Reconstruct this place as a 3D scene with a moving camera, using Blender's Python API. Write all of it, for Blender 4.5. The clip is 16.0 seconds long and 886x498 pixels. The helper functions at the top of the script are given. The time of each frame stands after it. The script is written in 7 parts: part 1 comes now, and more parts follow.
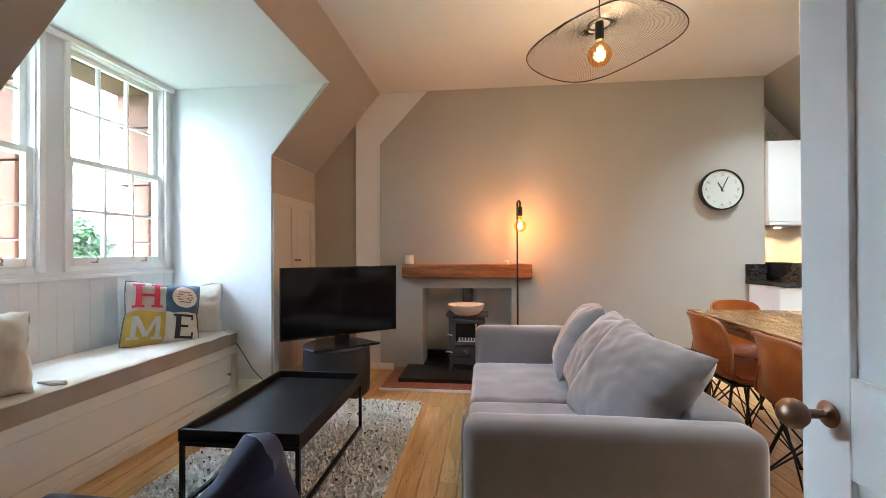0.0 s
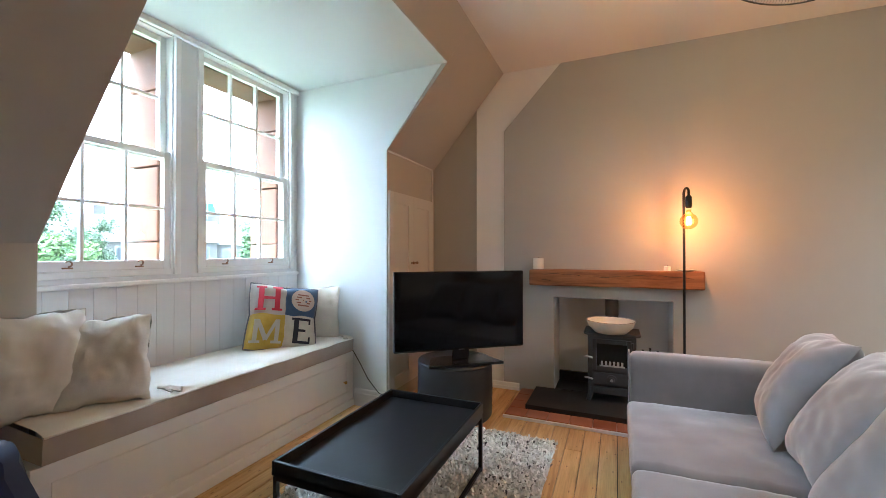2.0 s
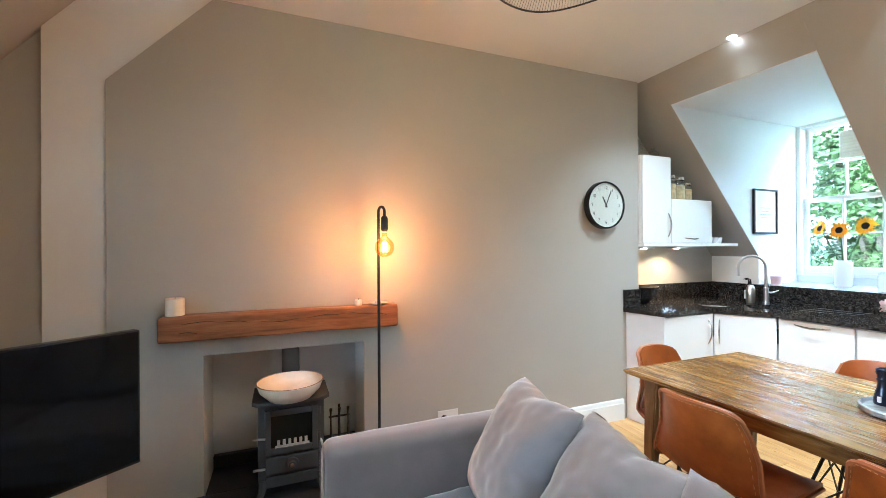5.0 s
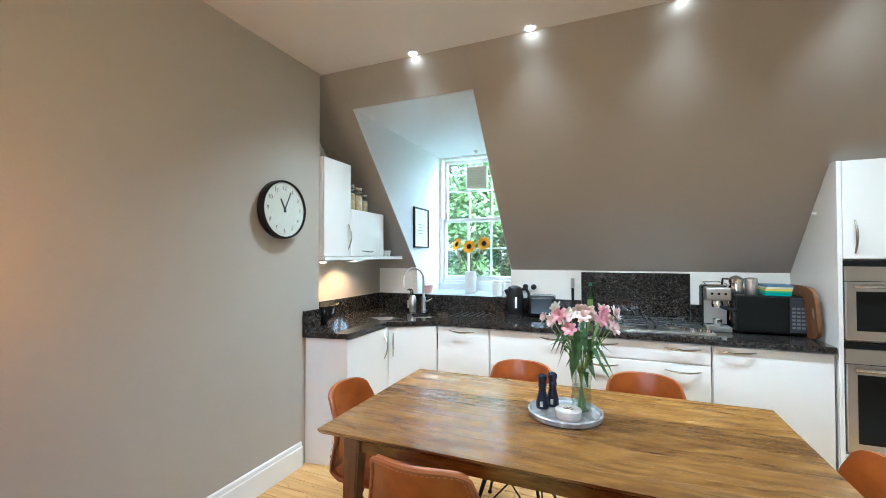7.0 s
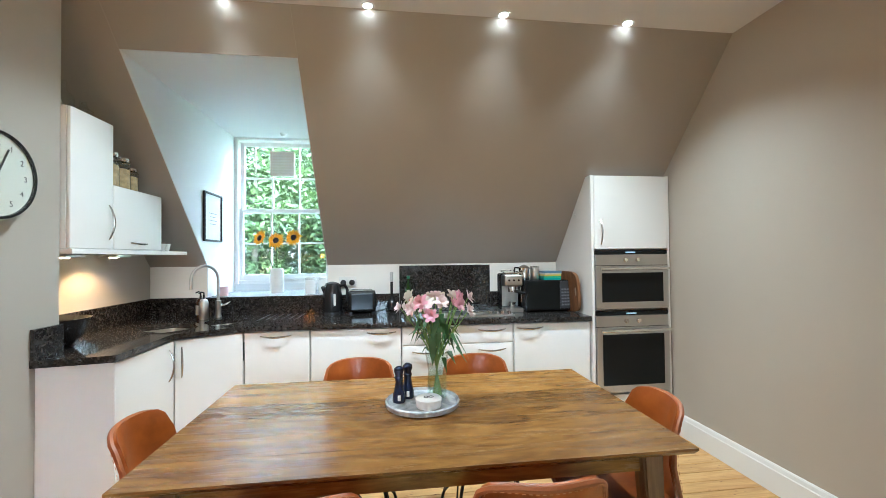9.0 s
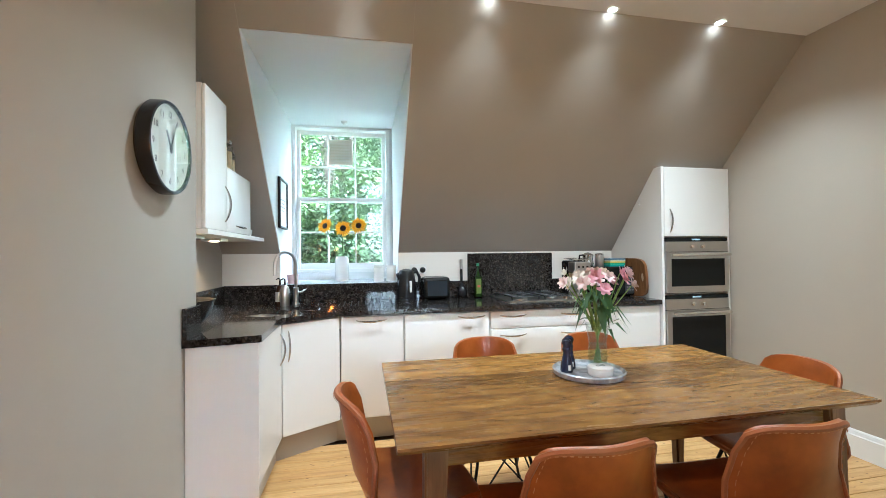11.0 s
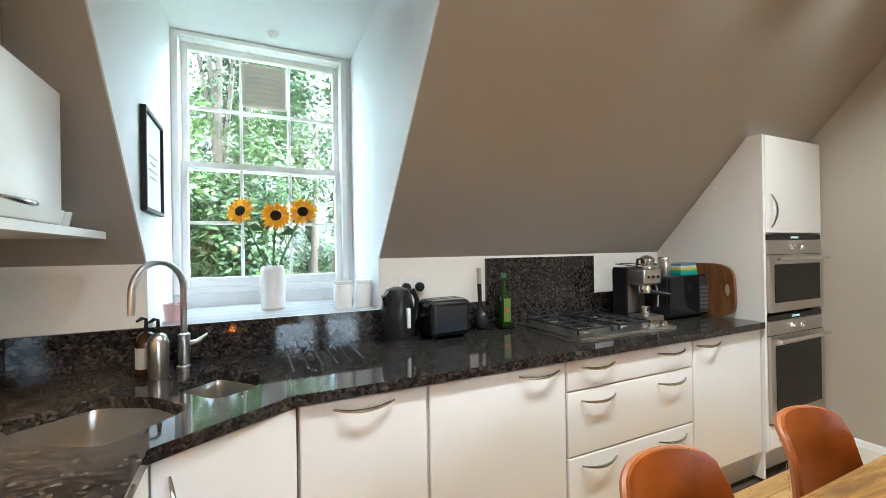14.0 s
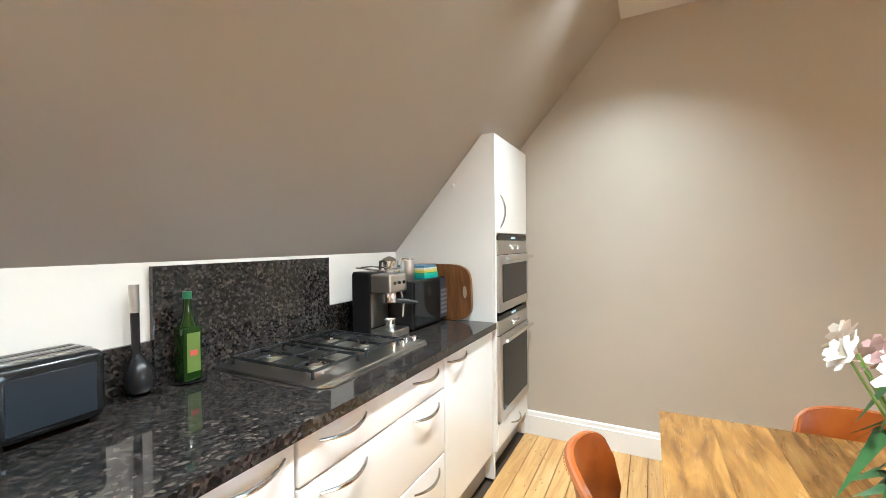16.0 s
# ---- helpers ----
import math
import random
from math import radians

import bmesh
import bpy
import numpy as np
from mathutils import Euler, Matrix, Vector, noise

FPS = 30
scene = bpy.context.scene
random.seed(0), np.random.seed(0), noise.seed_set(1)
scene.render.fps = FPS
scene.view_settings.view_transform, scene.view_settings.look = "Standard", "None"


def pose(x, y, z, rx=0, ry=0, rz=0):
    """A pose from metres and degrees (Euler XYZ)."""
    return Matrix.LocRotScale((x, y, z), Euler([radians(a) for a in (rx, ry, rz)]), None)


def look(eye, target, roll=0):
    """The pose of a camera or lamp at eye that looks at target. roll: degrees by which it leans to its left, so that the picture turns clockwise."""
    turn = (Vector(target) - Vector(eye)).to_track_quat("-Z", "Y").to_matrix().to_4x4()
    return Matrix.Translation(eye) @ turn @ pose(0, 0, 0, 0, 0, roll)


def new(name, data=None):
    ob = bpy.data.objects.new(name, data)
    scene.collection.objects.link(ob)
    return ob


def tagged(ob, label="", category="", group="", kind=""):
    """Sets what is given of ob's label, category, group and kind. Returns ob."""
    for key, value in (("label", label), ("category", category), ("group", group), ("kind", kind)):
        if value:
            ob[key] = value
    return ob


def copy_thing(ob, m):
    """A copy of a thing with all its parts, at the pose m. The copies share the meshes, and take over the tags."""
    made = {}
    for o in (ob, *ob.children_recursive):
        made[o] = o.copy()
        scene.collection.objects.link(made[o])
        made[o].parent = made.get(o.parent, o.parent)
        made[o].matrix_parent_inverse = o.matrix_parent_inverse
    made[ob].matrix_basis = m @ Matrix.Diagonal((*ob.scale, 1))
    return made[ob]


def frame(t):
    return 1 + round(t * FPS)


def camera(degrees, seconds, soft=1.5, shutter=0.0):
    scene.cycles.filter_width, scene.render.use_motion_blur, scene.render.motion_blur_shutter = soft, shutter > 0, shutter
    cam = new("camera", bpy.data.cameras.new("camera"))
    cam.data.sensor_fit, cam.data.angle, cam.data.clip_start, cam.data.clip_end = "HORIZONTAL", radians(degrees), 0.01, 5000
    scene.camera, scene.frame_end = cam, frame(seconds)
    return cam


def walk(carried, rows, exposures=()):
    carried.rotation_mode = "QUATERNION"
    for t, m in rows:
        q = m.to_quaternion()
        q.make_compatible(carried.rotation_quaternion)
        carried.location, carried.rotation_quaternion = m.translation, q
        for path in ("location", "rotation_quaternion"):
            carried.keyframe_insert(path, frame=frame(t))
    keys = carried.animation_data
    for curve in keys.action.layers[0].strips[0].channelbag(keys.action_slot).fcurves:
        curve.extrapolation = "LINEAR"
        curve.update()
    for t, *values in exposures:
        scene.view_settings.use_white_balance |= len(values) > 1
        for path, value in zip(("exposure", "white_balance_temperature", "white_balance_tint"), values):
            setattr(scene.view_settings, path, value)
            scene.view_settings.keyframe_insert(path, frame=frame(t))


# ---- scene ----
cam = camera(95.1, 16.0, 0.8)
PATH = [
    (0, (0.501, 1.046, 1.176), (0.29, 3.035, 1.187), -0.2),
    (0.5, (0.456, 1.168, 1.167), (0.113, 3.138, 1.181), -0.1),
    (1, (0.457, 1.279, 1.17), (-0.064, 3.211, 1.185), -0.1),
    (1.5, (0.381, 1.37, 1.152), (-0.282, 3.257, 1.182), -0.1),
    (2, (0.352, 1.543, 1.188), (-0.434, 3.382, 1.205), 0.0),
    (2.5, (0.267, 1.727, 1.205), (-0.516, 3.567, 1.223), -0.1),
    (3, (0.203, 1.91, 1.233), (-0.455, 3.799, 1.25), -0.2),
    (3.5, (0.166, 2.091, 1.245), (-0.23, 4.051, 1.267), -0.3),
    (4, (0.16, 2.227, 1.271), (0.123, 4.226, 1.296), -0.4),
    (4.5, (0.217, 2.374, 1.327), (0.565, 4.343, 1.339), -0.4),
    (5, (0.269, 2.497, 1.385), (1.01, 4.355, 1.388), -0.3),
    (7.5, (0.734, 3.134, 1.431), (2.683, 3.582, 1.472), -0.2),
    (8, (0.781, 3.176, 1.419), (2.774, 3.335, 1.46), -0.4),
    (10.5, (0.705, 3.972, 1.297), (2.647, 3.497, 1.33), -0.6),
    (11, (0.817, 4.219, 1.287), (2.778, 3.828, 1.313), -0.6),
    (11.5, (1.033, 4.39, 1.277), (3.012, 4.106, 1.298), -0.4),
    (12, (1.318, 4.489, 1.246), (3.307, 4.281, 1.282), -0.4),
    (12.5, (1.651, 4.531, 1.288), (3.64, 4.319, 1.304), -0.6),
    (13, (1.927, 4.509, 1.303), (3.905, 4.215, 1.327), -0.4),
    (13.5, (2.135, 4.519, 1.327), (4.06, 3.977, 1.34), -0.7),
    (14, (2.35, 4.489, 1.342), (4.162, 3.641, 1.348), -0.9),
    (14.5, (2.55, 4.429, 1.343), (4.19, 3.284, 1.339), -0.9),
    (15, (2.73, 4.314, 1.339), (4.149, 2.905, 1.325), -0.8),
    (15.5, (2.866, 4.2, 1.343), (4.018, 2.565, 1.323), -0.7),
    (16, (2.884, 4.034, 1.357), (3.796, 2.254, 1.329), -0.6),
]
EXPOSURES = ((0.0, 5.75, 5120, 2), (0.5, 5.72, 5150, 2), (1.5, 5.7, 4960, 1), (2.5, 5.57, 4970, 1), (3.0, 5.5, 5080, 1), (3.5, 5.53, 5380, 2), (4.0, 5.63, 5550, 2), (4.5, 5.8, 5050, 0), (5.0, 5.86, 4680, -3), (7.5, 5.5, 4800, -4), (8.0, 5.48, 4850, -4), (10.5, 5.5, 4970, -2), (11.5, 5.45, 4980, -2), (12.5, 5.38, 5100, -2), (13.5, 5.3, 5350, 0), (14.5, 5.42, 5340, 0), (15.2, 5.58, 5380, 1), (16.0, 6.0, 5250, 0))
walk(cam, [(t, look(eye, target, roll)) for t, eye, target, roll in PATH], EXPOSURES)

# ---- light ----
world = bpy.data.worlds.new("sky")
scene.world = world
world.use_nodes = True
wn = world.node_tree.nodes
sky = wn.new("ShaderNodeTexSky")
sky.sky_type, sky.sun_disc = "NISHITA", False
sky.sun_elevation, sky.sun_rotation = radians(65), radians(200)
sky.dust_density = 4.0
pale = wn.new("ShaderNodeHueSaturation")
pale.inputs["Saturation"].default_value = 0.25
world.node_tree.links.new(sky.outputs[0], pale.inputs["Color"])
world.node_tree.links.new(pale.outputs[0], wn["Background"].inputs["Color"])
wn["Background"].inputs["Strength"].default_value = 0.15
sun_data = bpy.data.lights.new("sun", "SUN")
sun_data.energy, sun_data.angle, sun_data.color = 0.5, radians(20), (1.0, 0.96, 0.9)
sun = new("sun", sun_data)
sun.matrix_world = pose(0, 0, 8, 25, 0, -20)
scene.view_settings.exposure = EXPOSURES[0][1]
scene.view_settings.use_white_balance = True
scene.view_settings.white_balance_temperature, scene.view_settings.white_balance_tint = EXPOSURES[0][2:]


def lamp(name, kind, energy, colour, place, aim=None, size=0.03, cone=60, blend=0.6):
    data = bpy.data.lights.new(name, kind)
    data.energy, data.color = energy, colour
    if kind == "AREA":
        data.size = size
    else:
        data.shadow_soft_size = size
    if kind == "SPOT":
        data.spot_size, data.spot_blend = radians(cone), blend
    ob = new(name, data)
    ob.matrix_world = look(place, aim) if aim else pose(*place)
    return ob


# ---- materials ----
def node_mat(name):
    m = bpy.data.materials.new(name)
    m.use_nodes = True
    t = m.node_tree
    return m, t, t.nodes, t.links, t.nodes["Principled BSDF"]


def coords(t, scale=(1, 1, 1)):
    tc = t.nodes.new("ShaderNodeTexCoord")
    mp = t.nodes.new("ShaderNodeMapping")
    mp.inputs["Scale"].default_value = scale
    t.links.new(tc.outputs["Object"], mp.inputs["Vector"])
    return mp.outputs[0]


def noise_tex(t, vec, scale, detail=4, rough=0.55, distort=0.0):
    n = t.nodes.new("ShaderNodeTexNoise")
    n.inputs["Scale"].default_value = scale
    n.inputs["Detail"].default_value = detail
    n.inputs["Roughness"].default_value = rough
    n.inputs["Distortion"].default_value = distort
    t.links.new(vec, n.inputs["Vector"])
    return n.outputs["Fac"]


def ramp(t, fac, stops):
    r = t.nodes.new("ShaderNodeValToRGB")
    while len(r.color_ramp.elements) < len(stops):
        r.color_ramp.elements.new(0.5)
    for e, (p, c) in zip(r.color_ramp.elements, stops):
        e.position, e.color = p, (*c, 1)
    t.links.new(fac, r.inputs["Fac"])
    return r.outputs["Color"]


def mix(t, a, b, fac, mode="MIX"):
    n = t.nodes.new("ShaderNodeMix")
    n.data_type, n.blend_type = "RGBA", mode
    for sock, v in ((n.inputs[6], a), (n.inputs[7], b), (n.inputs[0], fac)):
        if hasattr(v, "links"):
            t.links.new(v, sock)
        else:
            sock.default_value = v if not isinstance(v, tuple) else (*v, 1)
    return n.outputs[2]


def bump(t, bsdf, height, strength, distance=0.002):
    b = t.nodes.new("ShaderNodeBump")
    b.inputs["Strength"].default_value, b.inputs["Distance"].default_value = strength, distance
    t.links.new(height, b.inputs["Height"])
    t.links.new(b.outputs[0], bsdf.inputs["Normal"])


def shade(c, k):
    return tuple(min(1.0, v * k) for v in c)


def paint(name, colour, rough=0.55, vary=0.06, relief=0.15, big=1.2, fine=90):
    """Painted or plain surface: slow tonal drift, fine roller grain."""
    m, t, n, l, b = node_mat(name)
    v = coords(t)
    slow = noise_tex(t, v, big, 3)
    grain = noise_tex(t, v, fine, 3)
    c = ramp(t, slow, [(0.3, shade(colour, 1 - vary)), (0.7, shade(colour, 1 + vary))])
    l.new(c, b.inputs["Base Color"])
    r = ramp(t, noise_tex(t, v, big * 4, 4), [(0.3, (rough - 0.015,) * 3), (0.7, (rough + 0.015,) * 3)])
    l.new(r, b.inputs["Roughness"])
    bump(t, b, grain, relief)
    return m


def metal(name, colour, rough=0.3, brushed=None):
    m, t, n, l, b = node_mat(name)
    v = coords(t, brushed or (1, 1, 1))
    f = noise_tex(t, v, 60, 3)
    l.new(ramp(t, f, [(0.3, (rough * 0.98,) * 3), (0.7, (rough * 1.02,) * 3)]), b.inputs["Roughness"])
    l.new(ramp(t, f, [(0.3, shade(colour, 0.99)), (0.7, shade(colour, 1.01))]), b.inputs["Base Color"])
    b.inputs["Metallic"].default_value = 1.0
    return m


def wood(name, dark, mid, light, axis=1, scale=1.0, rough=0.4, knots=False):
    """Grain that runs along axis; each piece takes its own shift and tone."""
    m, t, n, l, b = node_mat(name)
    tc = t.nodes.new("ShaderNodeTexCoord")
    oi = t.nodes.new("ShaderNodeObjectInfo")
    add = t.nodes.new("ShaderNodeVectorMath")
    add.operation = "MULTIPLY_ADD"
    l.new(oi.outputs["Random"], add.inputs[0])
    add.inputs[1].default_value = (13, 17, 7)
    l.new(tc.outputs["Object"], add.inputs[2])
    mp = t.nodes.new("ShaderNodeMapping")
    s = [9 * scale] * 3
    s[axis] = 0.9 * scale
    mp.inputs["Scale"].default_value = s
    l.new(add.outputs[0], mp.inputs["Vector"])
    g1 = noise_tex(t, mp.outputs[0], 2.2, 6, 0.6, 0.8)
    s2 = [60 * scale] * 3
    s2[axis] = 2.0 * scale
    mp2 = t.nodes.new("ShaderNodeMapping")
    mp2.inputs["Scale"].default_value = s2
    l.new(add.outputs[0], mp2.inputs["Vector"])
    g2 = noise_tex(t, mp2.outputs[0], 3, 4)
    c = ramp(t, g1, [(0.25, dark), (0.5, mid), (0.75, light)])
    fine = ramp(t, g2, [(0.3, (0.78,) * 3), (0.6, (1.0,) * 3)])
    c = mix(t, c, fine, 0.7, "MULTIPLY")
    tone = ramp(t, oi.outputs["Random"], [(0.0, (0.8, 0.76, 0.7)), (1.0, (1.0, 1.0, 1.0))])
    c = mix(t, c, tone, 0.8, "MULTIPLY")
    if knots:
        vo = t.nodes.new("ShaderNodeTexVoronoi")
        mp3 = t.nodes.new("ShaderNodeMapping")
        k = [7.0] * 3
        k[axis] = 2.6
        mp3.inputs["Scale"].default_value = k
        l.new(add.outputs[0], mp3.inputs["Vector"])
        l.new(mp3.outputs[0], vo.inputs["Vector"])
        kn = ramp(t, vo.outputs["Distance"], [(0.07, (0.26, 0.13, 0.055)), (0.15, (1, 1, 1))])
        c = mix(t, c, kn, 0.85, "MULTIPLY")
    l.new(c, b.inputs["Base Color"])
    l.new(ramp(t, g2, [(0.3, (rough + 0.12,) * 3), (0.7, (rough - 0.06,) * 3)]), b.inputs["Roughness"])
    bump(t, b, g2, 0.25, 0.001)
    return m


def fabric(name, colour, weave=600, vary=0.12, rough=0.9, sheen=0.3, relief=0.4):
    m, t, n, l, b = node_mat(name)
    v = coords(t)
    w = noise_tex(t, v, weave, 2)
    s = noise_tex(t, v, 7, 4)
    c = ramp(t, s, [(0.3, shade(colour, 1 - vary)), (0.7, shade(colour, 1 + vary))])
    c = mix(t, c, ramp(t, w, [(0.3, (0.8,) * 3), (0.7, (1.0,) * 3)]), 0.6, "MULTIPLY")
    l.new(c, b.inputs["Base Color"])
    b.inputs["Roughness"].default_value = rough
    b.inputs["Sheen Weight"].default_value = sheen
    bump(t, b, w, relief, 0.001)
    return m


def glass(name, colour=(1, 1, 1), rough=0.0, clear=0.95):
    """Thin glazing: mostly clear, with a glossy face."""
    m, t, n, l, b = node_mat(name)
    n.remove(b)
    tr = n.new("ShaderNodeBsdfTransparent")
    tr.inputs[0].default_value = (*colour, 1)
    gl = n.new("ShaderNodeBsdfGlossy")
    gl.inputs["Roughness"].default_value = rough
    lw = n.new("ShaderNodeLayerWeight")
    p = n.new("ShaderNodeMath")
    p.operation = "POWER"
    l.new(lw.outputs["Facing"], p.inputs[0])
    p.inputs[1].default_value = 4
    fr = n.new("ShaderNodeMath")
    fr.operation = "MULTIPLY_ADD"
    l.new(p.outputs[0], fr.inputs[0])
    fr.inputs[1].default_value, fr.inputs[2].default_value = 0.5, 1 - clear
    mx = n.new("ShaderNodeMixShader")
    l.new(fr.outputs[0], mx.inputs[0])
    l.new(tr.outputs[0], mx.inputs[1])
    l.new(gl.outputs[0], mx.inputs[2])
    l.new(mx.outputs[0], n["Material Output"].inputs["Surface"])
    return m


def glow(name, colour, strength):
    m, t, n, l, b = node_mat(name)
    b.inputs["Emission Color"].default_value = (*colour, 1)
    b.inputs["Emission Strength"].default_value = strength
    b.inputs["Base Color"].default_value = (*colour, 1)
    return m


def granite_mat():
    m, t, n, l, b = node_mat("granite")
    v = coords(t)
    vo = n.new("ShaderNodeTexVoronoi")
    vo.inputs["Scale"].default_value = 105
    wob = mix(t, v, noise_tex(t, v, 60, 3, 0.6), 0.014, "ADD")
    l.new(wob, vo.inputs["Vector"])
    c1 = ramp(t, vo.outputs["Color"], [(0.25, (0.012, 0.012, 0.012)), (0.62, (0.034, 0.030, 0.028)), (0.92, (0.088, 0.079, 0.072))])
    big = noise_tex(t, v, 16, 5, 0.65, 1.0)
    c2 = ramp(t, big, [(0.36, (0.6, 0.6, 0.62)), (0.56, (0.9, 0.86, 0.82)), (0.75, (1.35, 1.22, 1.1))])
    l.new(mix(t, c1, c2, 1.0, "MULTIPLY"), b.inputs["Base Color"])
    b.inputs["Roughness"].default_value = 0.06
    b.inputs["Specular IOR Level"].default_value = 0.45
    return m


def translucent(m, share):
    """Lets a thin leaf or petal glow through from behind."""
    t = m.node_tree
    b, out = t.nodes["Principled BSDF"], t.nodes["Material Output"]
    tl, mx = t.nodes.new("ShaderNodeBsdfTranslucent"), t.nodes.new("ShaderNodeMixShader")
    t.links.new(b.inputs["Base Color"].links[0].from_socket, tl.inputs["Color"])
    mx.inputs[0].default_value = share
    t.links.new(b.outputs[0], mx.inputs[1])
    t.links.new(tl.outputs[0], mx.inputs[2])
    t.links.new(mx.outputs[0], out.inputs["Surface"])
    return m


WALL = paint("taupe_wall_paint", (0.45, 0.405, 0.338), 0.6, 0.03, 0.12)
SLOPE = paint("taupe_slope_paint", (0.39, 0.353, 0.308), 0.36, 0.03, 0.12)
FEATURE = paint("grey_feature_paint", (0.42, 0.392, 0.342), 0.55, 0.03, 0.12)
STRIP = paint("pale_strip_paint", (0.80, 0.765, 0.72), 0.5, 0.03, 0.1)
WHITE = paint("white_wall_paint", (0.70, 0.708, 0.712), 0.5, 0.02, 0.1)
CEIL = paint("ceiling_paint", (0.74, 0.71, 0.67), 0.7, 0.02, 0.08)
GLOSSW = paint("white_gloss_paint", (0.80, 0.80, 0.785), 0.3, 0.01, 0.02, 3)
CREAM = paint("cream_splash_paint", (0.78, 0.74, 0.68), 0.45, 0.03, 0.06)
DOORW = paint("kitchen_white_lacquer", (0.80, 0.785, 0.755), 0.22, 0.015, 0.02)
PLINTH = paint("plinth_grey", (0.40, 0.36, 0.31), 0.4, 0.05, 0.05)
GRANITE = granite_mat()
PINE = wood("honey_pine_boards", (0.47, 0.25, 0.083), (0.67, 0.41, 0.155), (0.77, 0.53, 0.24), 1, 1.0, 0.36, True)
DARKGAP = paint("dark_subfloor", (0.06, 0.04, 0.025), 0.9)


def figured_wood(name, dark, mid, light, rough):
    """Broad swirling figure along y with dark streaks; boards differ in tone."""
    m, t, n, l, b = node_mat(name)
    tc, oi, add = n.new("ShaderNodeTexCoord"), n.new("ShaderNodeObjectInfo"), n.new("ShaderNodeVectorMath")
    add.operation = "MULTIPLY_ADD"
    l.new(oi.outputs["Random"], add.inputs[0])
    add.inputs[1].default_value = (11, 19, 5)
    l.new(tc.outputs["Object"], add.inputs[2])

    def stretched(sx, sy):
        mp = n.new("ShaderNodeMapping")
        mp.inputs["Scale"].default_value = (sx, sy, sx)
        l.new(add.outputs[0], mp.inputs["Vector"])
        return mp.outputs[0]
    figure = noise_tex(t, stretched(8.0, 1.5), 1.7, 5, 0.6, 2.2)
    streak = noise_tex(t, stretched(22, 1.3), 1.5, 5, 0.6, 0.6)
    pore = noise_tex(t, stretched(120, 6), 2.0, 2)
    c = ramp(t, figure, [(0.3, dark), (0.48, mid), (0.68, light)])
    c = mix(t, c, ramp(t, streak, [(0.32, (0.42, 0.36, 0.3)), (0.46, (0.95, 0.94, 0.92)), (0.7, (1.12, 1.1, 1.05))]), 0.6, "MULTIPLY")
    c = mix(t, c, ramp(t, pore, [(0.3, (0.82,) * 3), (0.6, (1.0,) * 3)]), 0.6, "MULTIPLY")
    c = mix(t, c, ramp(t, oi.outputs["Random"], [(0.0, (0.55, 0.50, 0.44)), (1.0, (1.18, 1.15, 1.08))]), 0.9, "MULTIPLY")
    l.new(c, b.inputs["Base Color"])
    l.new(ramp(t, streak, [(0.3, (rough + 0.08,) * 3), (0.7, (rough - 0.03,) * 3)]), b.inputs["Roughness"])
    bump(t, b, pore, 0.12, 0.0006)
    return m


TABLEW = figured_wood("walnut_brown_tabletop", (0.105, 0.046, 0.010), (0.22, 0.110, 0.025), (0.34, 0.19, 0.050), 0.24)
OAK = wood("oak_beam", (0.10, 0.032, 0.010), (0.28, 0.11, 0.034), (0.42, 0.19, 0.07), 0, 1.1, 0.45)
BOARDW = wood("acacia_board", (0.07, 0.026, 0.008), (0.19, 0.080, 0.025), (0.30, 0.14, 0.05), 2, 1.4, 0.4)
BLACKM = paint("black_painted_steel", (0.012, 0.012, 0.013), 0.4, 0.1, 0.1)
BLACKP = paint("black_plastic", (0.014, 0.014, 0.015), 0.25, 0.1, 0.05)
for bm_ in (BLACKM, BLACKP):
    bm_.node_tree.nodes["Principled BSDF"].inputs["Specular IOR Level"].default_value = 0.3
CHAR = paint("charcoal_drum", (0.020, 0.020, 0.022), 0.5, 0.1, 0.1)
SCREEN = paint("black_screen", (0.004, 0.0045, 0.006), 0.08, 0.05, 0.0)
SCREEN.node_tree.nodes["Principled BSDF"].inputs["Specular IOR Level"].default_value = 0.25
IRON = paint("grey_cast_iron", (0.045, 0.047, 0.05), 0.55, 0.12, 0.4, 4, 200)
SLATE = paint("black_slate", (0.018, 0.018, 0.02), 0.5, 0.25, 0.5, 6, 60)
TILE = paint("terracotta_tile", (0.30, 0.105, 0.05), 0.42, 0.14, 0.2, 7)
GROUT = paint("pale_grout", (0.5, 0.46, 0.4), 0.8)
STEEL = metal("brushed_steel", (0.55, 0.53, 0.50), 0.28, (1, 20, 1))
CHROME = metal("chrome", (0.75, 0.74, 0.72), 0.1)
BRASS = metal("brass", (0.55, 0.38, 0.16), 0.3)
COPPER = metal("antique_copper", (0.30, 0.19, 0.13), 0.35)
VELVET = fabric("grey_velvet", (0.215, 0.191, 0.180), 500, 0.1, 0.75, 1.0, 0.3)
VELVET.node_tree.nodes["Principled BSDF"].inputs["Sheen Roughness"].default_value = 0.4
VELVET.node_tree.nodes["Principled BSDF"].inputs["Sheen Tint"].default_value = (1.0, 0.95, 0.92, 1)
BLUEV = fabric("navy_velvet", (0.018, 0.030, 0.095), 500, 0.15, 0.75, 0.2, 0.3)
LINEN = fabric("cream_linen", (0.74, 0.70, 0.63), 420, 0.05, 0.9, 0.15, 0.5)
SIDEF = fabric("taupe_cushion_side", (0.42, 0.36, 0.31), 420, 0.06)
OFFW = fabric("offwhite_cotton", (0.70, 0.66, 0.58), 260, 0.08, 0.95, 0.2, 0.9)
GLASS = glass("window_glass", (0.97, 0.985, 0.98))
CLEAR = glass("clear_glass", (0.93, 0.96, 0.95))
